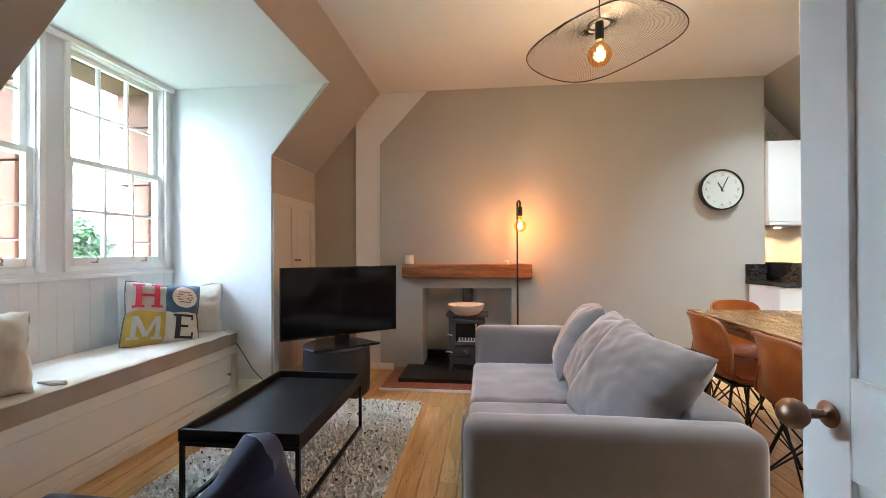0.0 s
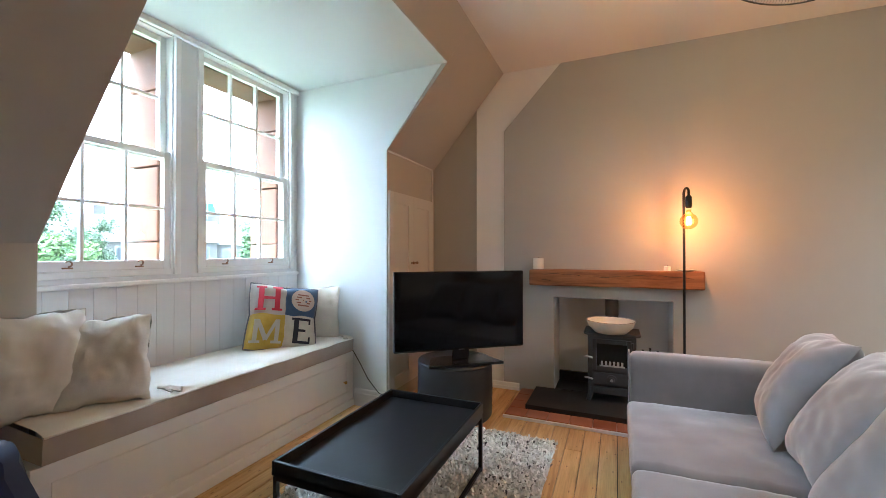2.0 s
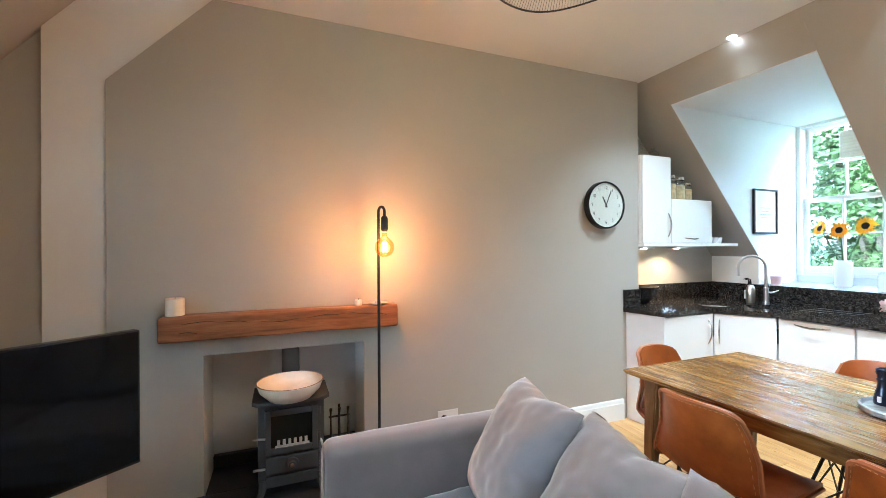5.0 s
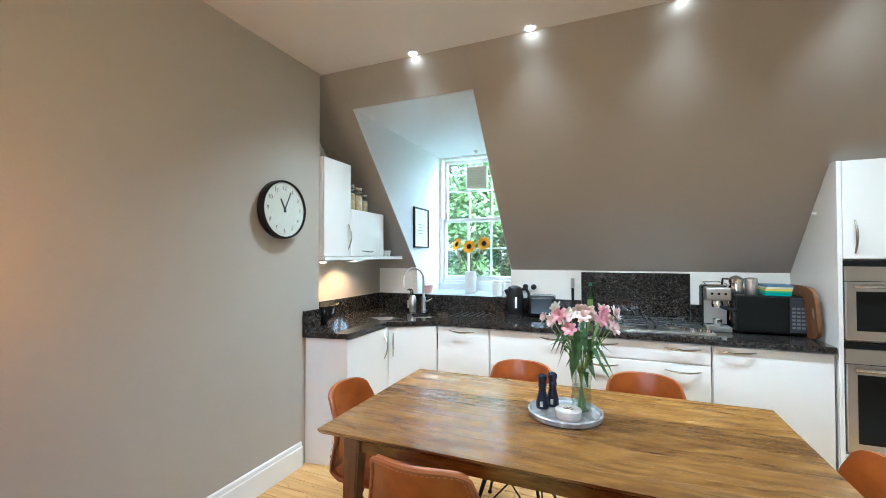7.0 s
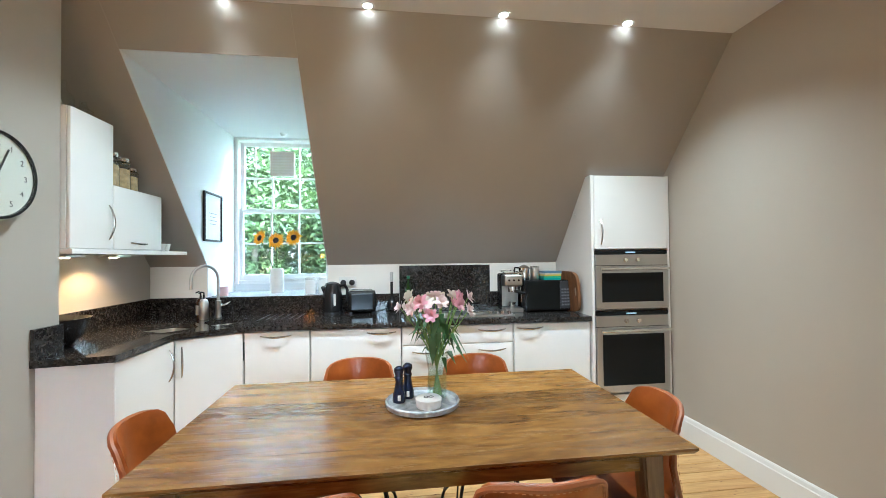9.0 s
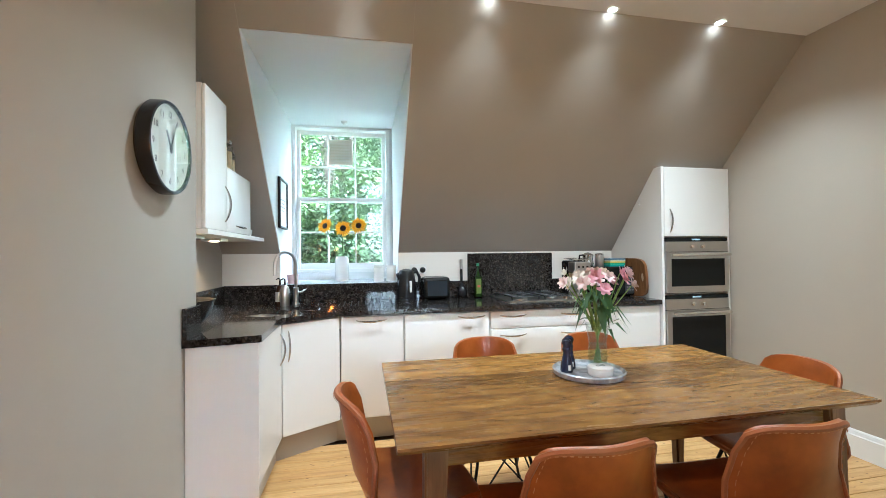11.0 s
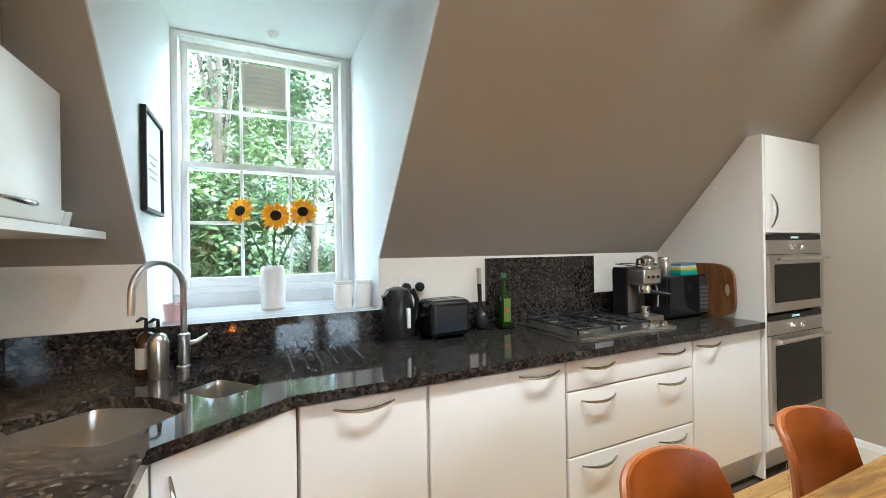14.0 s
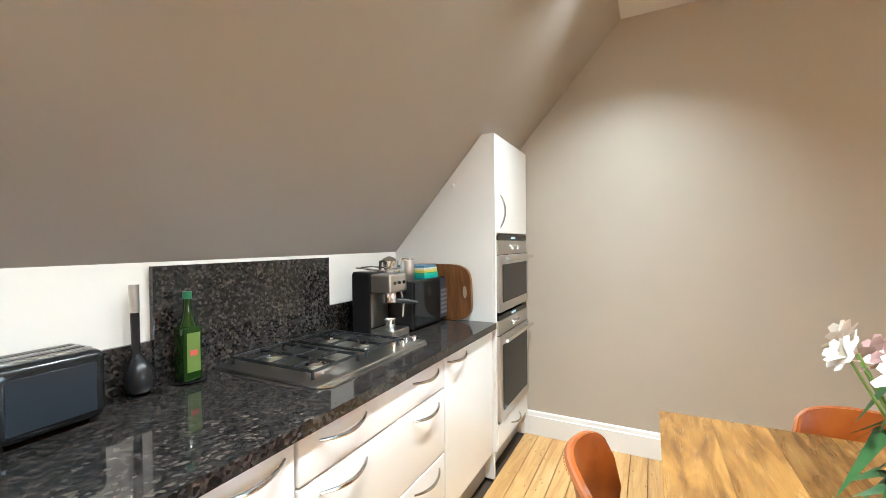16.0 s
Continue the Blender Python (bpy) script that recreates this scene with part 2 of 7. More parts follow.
OVENG = paint("oven_black_glass", (0.008, 0.009, 0.009), 0.1, 0.05, 0.0)
OVENG.node_tree.nodes["Principled BSDF"].inputs["Specular IOR Level"].default_value = 0.2
HANDLE = metal("handle_steel", (0.50, 0.48, 0.45), 0.22)
CERAM = paint("white_ceramic", (0.78, 0.77, 0.74), 0.15, 0.02, 0.02)
SAND = paint("red_sandstone", (0.10, 0.036, 0.013), 0.85, 0.25, 0.7, 5, 40)


def leather_mat():
    m, t, n, l, b = node_mat("tan_leather")
    v = coords(t)
    s = noise_tex(t, v, 6, 5)
    g = noise_tex(t, v, 320, 2)
    c = ramp(t, s, [(0.28, (0.15, 0.034, 0.005)), (0.55, (0.33, 0.084, 0.010)), (0.8, (0.48, 0.155, 0.025))])
    l.new(c, b.inputs["Base Color"])
    b.inputs["Roughness"].default_value = 0.33
    b.inputs["Specular IOR Level"].default_value = 0.32
    bump(t, b, g, 0.25, 0.001)
    return m


LEATHER = leather_mat()
STITCH = paint("cream_stitching", (0.44, 0.20, 0.08), 0.7)


# ---- mesh helpers ----
def thing(name, at=(0, 0, 0), rz=0, label="", category="", group="", kind=""):
    ob = new(name)
    ob.empty_display_size = 0.05
    ob.matrix_world = pose(*at, 0, 0, rz)
    return tagged(ob, label, category, group, kind)


def solid(name, bm, material, smooth=False):
    me = bpy.data.meshes.new(name)
    bm.normal_update()
    bm.to_mesh(me)
    bm.free()
    for mt in (material if isinstance(material, (list, tuple)) else [material]):
        me.materials.append(mt)
    if smooth:
        me.shade_smooth()
        me.set_sharp_from_angle(angle=radians(40))
    return new(name, me)


def part(name, bm, material, parent, label="", smooth=False):
    """One mesh under a thing or a part, in the parent's own coordinates."""
    ob = solid(name, bm, material, smooth)
    ob.parent = parent
    return tagged(ob, label)


def setting(name, bm, material, label, category):
    return tagged(solid(name, bm, material), label, category, "", "structure")


def box(bm, a, b, bevel=0.0, seg=2, m=None):
    """A box from corner a to corner b, into bm."""
    c = [(p + q) / 2 for p, q in zip(a, b)]
    s = [abs(q - p) for p, q in zip(a, b)]
    t = Matrix.Translation(c) @ Matrix.Diagonal((*s, 1))
    vs = bmesh.ops.create_cube(bm, size=1, matrix=t)["verts"]
    if bevel:
        es = {e for v in vs for e in v.link_edges}
        r = bmesh.ops.bevel(bm, geom=list(es), offset=bevel, segments=seg, affect="EDGES", profile=0.6)
        vs = list({v for f in r["faces"] for v in f.verts} | {v for v in vs if v.is_valid})
    if m is not None:
        bmesh.ops.transform(bm, matrix=m, verts=vs)
    return vs


def boxm(*args, **kw):
    bm = bmesh.new()
    box(bm, *args, **kw)
    return bm


def prism(bm, pts, axis, lo, hi):
    """A polygon (two coordinates a point) drawn out along axis from lo to hi."""
    def at(p, h):
        q = list(p)
        q.insert(axis, h)
        return q
    a = [bm.verts.new(at(p, lo)) for p in pts]
    b = [bm.verts.new(at(p, hi)) for p in pts]
    n = len(pts)
    bm.faces.new(a)
    bm.faces.new(b[::-1])
    for i in range(n):
        bm.faces.new((a[i], b[i], b[(i + 1) % n], a[(i + 1) % n]))
    bmesh.ops.recalc_face_normals(bm, faces=bm.faces[:])
    return a + b


def prismm(pts, axis, lo, hi, bevel=0.0, seg=2):
    bm = bmesh.new()
    prism(bm, pts, axis, lo, hi)
    if bevel:
        bmesh.ops.bevel(bm, geom=bm.edges[:], offset=bevel, segments=seg, affect="EDGES", profile=0.6)
    return bm


def lathe(bm, profile, seg=24, centre=(0, 0, 0), cap=True):
    """Turns (radius, height) pairs about the upright axis."""
    rings = []
    for r, z in profile:
        rings.append([bm.verts.new((centre[0] + r * math.cos(2 * math.pi * i / seg), centre[1] + r * math.sin(2 * math.pi * i / seg), centre[2] + z)) for i in range(seg)])
    for p, q in zip(rings, rings[1:]):
        for i in range(seg):
            bm.faces.new((p[i], p[(i + 1) % seg], q[(i + 1) % seg], q[i]))
    if cap:
        bm.faces.new(rings[0][::-1])
        bm.faces.new(rings[-1])
    bmesh.ops.recalc_face_normals(bm, faces=bm.faces[:])
    return [v for r in rings for v in r]


def lathem(*a, **k):
    bm = bmesh.new()
    lathe(bm, *a, **k)
    return bm


def tube(bm, pts, r, seg=8, closed=False):
    """A round bar along a line of points; r may be a list."""
    pts = [Vector(p) for p in pts]
    n = len(pts)
    rings, up = [], None
    for i, p in enumerate(pts):
        a = pts[(i - 1) % n] if closed or i else p
        b = pts[(i + 1) % n] if closed or i < n - 1 else p
        d = (b - a).normalized()
        if up is None:
            up = Vector((0, 0, 1)) if abs(d.z) < 0.9 else Vector((1, 0, 0))
        s = d.cross(up).normalized()
        up = s.cross(d).normalized()
        rr = r[i] if isinstance(r, (list, tuple)) else r
        rings.append([bm.verts.new(p + rr * (math.cos(2 * math.pi * k / seg) * s + math.sin(2 * math.pi * k / seg) * up)) for k in range(seg)])
    pairs = list(zip(rings, rings[1:])) + ([(rings[-1], rings[0])] if closed else [])
    for p, q in pairs:
        for k in range(seg):
            bm.faces.new((p[k], p[(k + 1) % seg], q[(k + 1) % seg], q[k]))
    if not closed:
        bm.faces.new(rings[0][::-1])
        bm.faces.new(rings[-1])
    bmesh.ops.recalc_face_normals(bm, faces=bm.faces[:])


def tubem(*a, **k):
    bm = bmesh.new()
    tube(bm, *a, **k)
    return bm


def arc(c, r, a0, a1, n, plane="xz"):
    out = []
    for i in range(n + 1):
        a = radians(a0 + (a1 - a0) * i / n)
        u, v = r * math.cos(a), r * math.sin(a)
        out.append((c[0] + u, c[1], c[2] + v) if plane == "xz" else (c[0], c[1] + u, c[2] + v) if plane == "yz" else (c[0] + u, c[1] + v, c[2]))
    return out


def pillow(w, h, d, n=22, pinch=0.35, rumple=0.008, seed=0.0, square=2.6):
    """A stuffed cushion, w wide (x), h high (z), d thick (y), centred on the origin."""
    bm = bmesh.new()
    grids = []
    for side in (1, -1):
        g = []
        for i in range(n + 1):
            row = []
            for j in range(n + 1):
                u, v = 2 * i / n - 1, 2 * j / n - 1
                t = max(0.0, (1 - abs(u) ** square) * (1 - abs(v) ** square)) ** 0.5
                k = 1 - pinch * 0.18 * (1 - abs(v)) ** 2 * abs(u) ** 3
                kz = 1 - pinch * 0.18 * (1 - abs(u)) ** 2 * abs(v) ** 3
                p = Vector((u * w / 2 * k, side * t * d / 2, v * h / 2 * kz))
                q = noise.noise(Vector((u * 2 + seed, v * 2, side + seed))) * rumple * 2 + noise.noise(Vector((u * 5 + seed, v * 6, side * 2))) * rumple
                p += Vector((0.4 * q, side * q * min(1, t * 2), 0.6 * q))
                row.append(bm.verts.new(p))
            g.append(row)
        grids.append(g)
    for g, flip in ((grids[0], True), (grids[1], False)):
        for i in range(n):
            for j in range(n):
                f = (g[i][j], g[i + 1][j], g[i + 1][j + 1], g[i][j + 1])
                bm.faces.new(f[::-1] if flip else f)
    bmesh.ops.remove_doubles(bm, verts=bm.verts[:], dist=0.004)
    bmesh.ops.recalc_face_normals(bm, faces=bm.faces[:])
    return bm


def letters(text, size, depth=0.001):
    """A flat mesh of built-in lettering, in x and y, centred."""
    cu = bpy.data.curves.new("lettering", "FONT")
    cu.body, cu.size, cu.align_x, cu.align_y, cu.extrude = text, size, "CENTER", "CENTER", depth
    ob = bpy.data.objects.new("lettering", cu)
    scene.collection.objects.link(ob)
    me = bpy.data.meshes.new_from_object(ob.evaluated_get(bpy.context.evaluated_depsgraph_get()))
    bm = bmesh.new()
    bm.from_mesh(me)
    bpy.data.objects.remove(ob)
    bpy.data.curves.remove(cu)
    bpy.data.meshes.remove(me)
    return bm


def moved(bm, m):
    bmesh.ops.transform(bm, matrix=m, verts=bm.verts[:])
    return bm


# ---- the room ----
H, YN, YR, YS = 2.77, 5.04, 5.32, 1.2
XKW, ZKW, XTW = -1.246, 1.968, -0.56      # west knee wall, its top, top of the west slope
XKE, ZKE, XTE = 4.345, 1.305, 3.05        # east wall, its top, top of the east slope
XWIN, YD0, YD1, ZDW = -2.126, 2.44, 4.2, 2.545
XKN, ZKN = -1.88, 1.226                   # the lower knee wall beside the doorway
XWE, YE0, YE1, ZDE = 4.93, 3.915, 4.88, 2.558
SW = (XTW - XKW) / (H - ZKW)
SE = (XKE - XTE) / (H - ZKE)


def xw(z):
    return XKW + (z - ZKW) * SW


def xe(z):
    return XKE - (z - ZKE) * SE


def slope_part(bm, y0, y1, z0, z1, f, out):
    t = 0.14
    prism(bm, [(f(z0), z0), (f(z1), z1), (f(z1) + out * t, z1 + 0.02), (f(z0) + out * t, z0)], 1, y0, y1)


setting("floor", boxm((-2.4, 1.0, -0.2), (4.6, 5.5, -0.022)), DARKGAP, "dark subfloor under honey pine boards", "floor")
setting("ceiling", boxm((XTW - 0.16, YS - 0.1, H), (XTE + 0.16, YR + 0.1, H + 0.12)), CEIL, "flat pale painted plaster ceiling", "ceiling")

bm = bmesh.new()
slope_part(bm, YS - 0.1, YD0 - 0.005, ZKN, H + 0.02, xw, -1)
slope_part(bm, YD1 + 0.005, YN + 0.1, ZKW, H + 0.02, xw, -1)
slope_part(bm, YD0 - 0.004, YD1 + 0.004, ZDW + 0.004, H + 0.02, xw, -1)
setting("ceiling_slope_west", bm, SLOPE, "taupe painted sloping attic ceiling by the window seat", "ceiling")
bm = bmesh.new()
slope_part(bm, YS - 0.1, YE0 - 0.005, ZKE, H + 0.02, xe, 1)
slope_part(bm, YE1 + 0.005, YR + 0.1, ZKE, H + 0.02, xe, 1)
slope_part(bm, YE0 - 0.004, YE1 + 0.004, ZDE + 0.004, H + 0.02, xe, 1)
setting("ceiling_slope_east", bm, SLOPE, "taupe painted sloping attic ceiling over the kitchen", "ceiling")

# west knee walls and the alcove
bm = boxm((XKW - 0.16, YD1 + 0.004, 0), (XKW, YN + 0.1, ZKW))
box(bm, (XKN - 0.16, YS - 0.1, 0), (XKN, YD0 - 0.004, ZKN))
setting("wall_west", bm, WALL, "low taupe painted knee wall under the slope", "wall")
setting("wall_alcove", prismm([(XKW - 0.1, 0), (-0.79, 0), (-0.79, 2.6), (XTW, 2.9), (XKW - 0.1, 2.4)], 1, YN + 0.02, YN + 0.2), WALL, "taupe painted wall at the back of the alcove", "wall")

# west dormer
def cheek(y0, y1, name, label, xk=XKW, zk=ZKW):
    e = 0.004
    pts = [(XWIN - 0.2, -0.02), (xk - e, -0.02), (xk - e, zk), (xw(ZDW) - e, ZDW + 0.05), (XWIN - 0.2, ZDW + 0.05)]
    setting(name, prismm(pts, 1, y0, y1), WHITE, label, "wall")


cheek(YD1, YD1 + 0.12, "wall_dormer_far", "white painted cheek wall of the window dormer")
cheek(YD0 - 0.12, YD0, "wall_dormer_near", "white painted cheek wall of the window dormer", XKN, ZKN)
setting("ceiling_dormer_west", boxm((XWIN - 0.2, YD0 - 0.1, ZDW), (xw(ZDW) - 0.003, YD1 + 0.1, ZDW + 0.1)), WHITE, "flat white dormer ceiling over the window seat", "ceiling")
W1, W2, WZ0, WZ1 = (2.455, 3.185), (3.335, 4.135), 1.055, 2.53
bm = boxm((XWIN - 0.12, YD0 - 0.05, 0), (XWIN, YD1 + 0.05, WZ0))
box(bm, (XWIN - 0.12, YD0 - 0.05, WZ1), (XWIN, YD1 + 0.05, ZDW + 0.05))
for a, b in ((YD0 - 0.05, W1[0]), (W1[1], W2[0]), (W2[1], YD1 + 0.05)):
    box(bm, (XWIN - 0.12, a, WZ0), (XWIN, b, WZ1))
setting("wall_window_west", bm, WHITE, "white painted panelled wall around two sash windows", "wall")
panel = tagged(thing("trim_bench_boarding"), "white painted tongue-and-groove boarding behind the bench", "boarding", "", "structure")
for k in range(17):
    y_ = YD0 + 0.004 + k * (YD1 - YD0 - 0.008) / 17
    part("board", boxm((XWIN + 0.0005, y_ + 0.0003, 0.42), (XWIN + 0.010, y_ + (YD1 - YD0 - 0.008) / 17 - 0.0003, 1.004), bevel=0.0012, seg=1), WHITE, panel)
setting("trim_window_board", boxm((XWIN - 0.02, YD0 + 0.003, 1.005), (XWIN + 0.028, YD1 - 0.003, 1.03), bevel=0.006), GLOSSW, "white painted window board below the sashes", "trim")
setting("trim_window_head", boxm((XWIN, YD0 + 0.003, 2.505), (XWIN + 0.03, YD1 - 0.003, ZDW - 0.002), bevel=0.006), GLOSSW, "white painted moulding over the windows", "trim")

# north wall with the fireplace opening
FX0, FX1, FZ = -0.127, 0.745, 0.815
XB0, XB1 = -0.81, 3.03
def breast(y0, y1, foot, knee, top):
    """The wall in three pieces round the hearth opening; its west edge leans in under the slope."""
    zc = knee[1] + (FX0 - knee[0]) / (top - knee[0]) * (H + 0.0 - knee[1])
    bm = bmesh.new()
    if top < FX0:
        prism(bm, [(foot, 0), (FX0, 0), (FX0, H + 0.03), (top, H + 0.03), (top, H), knee], 1, y0, y1)
        box(bm, (FX0, y0, FZ), (FX1, y1, H + 0.03))
    else:
        prism(bm, [(foot, 0), (FX0, 0), (FX0, zc), knee], 1, y0, y1)
        prism(bm, [(FX0, FZ), (FX1, FZ), (FX1, H + 0.03), (top, H + 0.03), (top, H), (FX0, zc)], 1, y0, y1)
    box(bm, (FX1, y0, 0), (XB1, y1, H + 0.03))
    return bm


setting("wall_north", breast(YN, YN + 0.45, XB0, (XB0, 2.50), XTW), STRIP, "pale painted chimney breast wall", "wall")
setting("wall_north_panel", breast(YN - 0.012, YN, -0.555, (-0.555, 2.252), -0.07), FEATURE, "grey painted feature wall over the fireplace", "wall")
bm = boxm((FX0 - 0.1, YN + 0.31, 0), (FX1 + 0.1, YN + 0.44, FZ + 0.05))
setting("wall_fireplace_back", bm, paint("fireplace_grey", (0.78, 0.78, 0.77), 0.4, 0.06, 0.2), "pale grey rendered back of the fireplace", "wall")

# kitchen recess and east wall
setting("wall_recess", prismm([(XB1 - 0.02, 0), (XKE + 0.1, 0), (XKE + 0.1, ZKE), (XTE, H + 0.03), (XB1 - 0.02, H + 0.03)], 1, YR, YR + 0.12), WALL, "taupe painted wall behind the wall cupboards", "wall")
bm = boxm((XKE, YS - 0.1, 0), (XKE + 0.14, YE0 - 0.005, ZKE))
box(bm, (XKE, YE1 + 0.005, 0), (XKE + 0.14, YR + 0.1, ZKE))
box(bm, (XKE, YE0, 0), (XKE + 0.14, YE1, 1.02))
setting("wall_east", bm, CREAM, "cream painted wall behind the worktop", "wall")
for nm, y0, y1 in (("wall_dormer_kitchen_near", YE0 - 0.1, YE0), ("wall_dormer_kitchen_far", YE1, YE1 + 0.1)):
    pts = [(XKE + 0.003, 1.0), (XWE + 0.2, 1.0), (XWE + 0.2, ZDE + 0.06), (xe(ZDE) + 0.004, ZDE + 0.06), (xe(ZDE) + 0.004, ZDE), (XKE + 0.003, ZKE)]
    setting(nm, prismm(pts, 1, y0, y1), WHITE, "white painted cheek of the kitchen dormer", "wall")
setting("ceiling_dormer_east", boxm((xe(ZDE) + 0.003, YE0 - 0.1, ZDE), (XWE + 0.2, YE1 + 0.1, ZDE + 0.1)), WHITE, "flat white dormer ceiling over the kitchen window", "ceiling")
KW, KZ0, KZ1 = (3.965, 4.86), 1.12, 2.545
bm = boxm((XWE, YE0 - 0.02, 0.9), (XWE + 0.12, YE1 + 0.02, KZ0))
box(bm, (XWE, YE0 - 0.02, KZ1), (XWE + 0.12, YE1 + 0.02, ZDE + 0.05))
box(bm, (XWE, YE0 - 0.02, KZ0), (XWE + 0.12, KW[0], KZ1))
box(bm, (XWE, KW[1], KZ0), (XWE + 0.12, YE1 + 0.02, KZ1))
setting("wall_window_east", bm, WHITE, "white painted wall around the kitchen window", "wall")

# south wall with the doorway, and a plain hall behind it
DX0, DX1, DZ = 0.24, 1.255, 2.06
bm = bmesh.new()
prism(bm, [(XKN - 0.1, 0), (DX0, 0), (DX0, H + 0.03), (XTW, H + 0.03), (XKN - 0.1, ZKN)], 1, YS - 0.16, YS)
prism(bm, [(DX1, 0), (XKE + 0.1, 0), (XKE + 0.1, ZKE), (XTE, H + 0.03), (DX1, H + 0.03)], 1, YS - 0.16, YS)
box(bm, (DX0, YS - 0.16, DZ), (DX1, YS, H + 0.03))
setting("wall_south", bm, WALL, "taupe painted end wall with a doorway", "wall")
bm = boxm((-0.7, -1.0, 0), (-0.6, YS - 0.16, 2.6))
box(bm, (2.0, -1.0, 0), (2.1, YS - 0.16, 2.6))
box(bm, (-0.7, -1.1, 0), (2.1, -1.0, 2.6))
setting("wall_hall", bm, WHITE, "plain white walls of the hall", "wall")
setting("ceiling_hall", boxm((-0.7, -1.1, 2.6), (2.1, YS - 0.16, 2.7)), CEIL, "plain hall ceiling", "ceiling")
bm = boxm((-0.7, -1.1, -0.022), (2.1, YS - 0.005, -0.002))
setting("floor_hall", bm, paint("hall_floor", (0.35, 0.22, 0.12), 0.5), "plain wooden hall floor", "floor")

# baseboards
def baseboard(name, a, b, out, h=0.165, d=0.018):
    """Skirting from a to b along a wall; out is the way it stands off."""
    bm = bmesh.new()
    A, B, O = Vector((*a, 0)), Vector((*b, 0)), Vector((*out, 0))
    prof = [(0, 0), (d, 0), (d, h - 0.035), (d * 0.75, h - 0.03), (d * 0.6, h - 0.008), (d * 0.3, h), (0, h)]
    r0 = [bm.verts.new(A + O * p + Vector((0, 0, q))) for p, q in prof]
    r1 = [bm.verts.new(B + O * p + Vector((0, 0, q))) for p, q in prof]
    n = len(prof)
    bm.faces.new(r0)
    bm.faces.new(r1[::-1])
    for i in range(n):
        bm.faces.new((r0[i], r0[(i + 1) % n], r1[(i + 1) % n], r1[i]))
    bmesh.ops.recalc_face_normals(bm, faces=bm.faces[:])
    return setting(name, bm, GLOSSW, "white painted moulded baseboard", "baseboard")


baseboard("baseboard_south", (DX1 + 0.08, YS), (3.69, YS), (0, 1))
baseboard("baseboard_south_west", (XKN, YS), (DX0 - 0.08, YS), (0, 1))
baseboard("baseboard_north", (1.05, YN - 0.012), (2.85, YN - 0.012), (0, -1))
baseboard("baseboard_breast", (XB0 + 0.002, YN - 0.012), (-0.42, YN - 0.012), (0, -1), 0.06)
baseboard("baseboard_cheek", (-1.53, YD1), (XKW + 0.012, YD1), (0, -1), 0.13)
baseboard("baseboard_near", (XKN, YS + 0.02), (XKN, 2.28), (1, 0))

# doorway lining and the open door
bm = bmesh.new()
for x0, x1 in ((DX0 - 0.08, DX0 + 0.012), (DX1 - 0.012, DX1 + 0.08)):
    box(bm, (x0, YS, 0), (x1, YS + 0.018, DZ + 0.08), bevel=0.004)
box(bm, (DX0 + 0.012, YS, DZ - 0.012), (DX1 - 0.012, YS + 0.018, DZ + 0.08), bevel=0.004)
setting("trim_doorway", bm, GLOSSW, "white painted architrave round the doorway", "trim")

# ---- the room's lamps ----
WARM, AMBER = (1.0, 0.93, 0.83), (1.0, 0.23, 0.022)
for y in (4.26, 3.487, 2.707, 1.934):
    lamp("spot_lamp", "SPOT", 2.65, WARM, (2.98, y, 2.752), (2.98, y, 0), 0.04, 123, 1.0)
for x in (3.20, 3.60):
    lamp("cupboard_lamp", "SPOT", 0.42, (1.0, 0.57, 0.25), (x, 5.135, 1.372), (x, 5.22, 0.9), 0.02, 130, 0.6)
lamp("floor_lamp_bulb", "POINT", 0.32, AMBER, (0.807, 4.731, 1.405), size=0.035)
lamp("pendant_bulb", "POINT", 0.31, (1.0, 0.64, 0.36), (1.155, 3.45, 2.30), size=0.04)


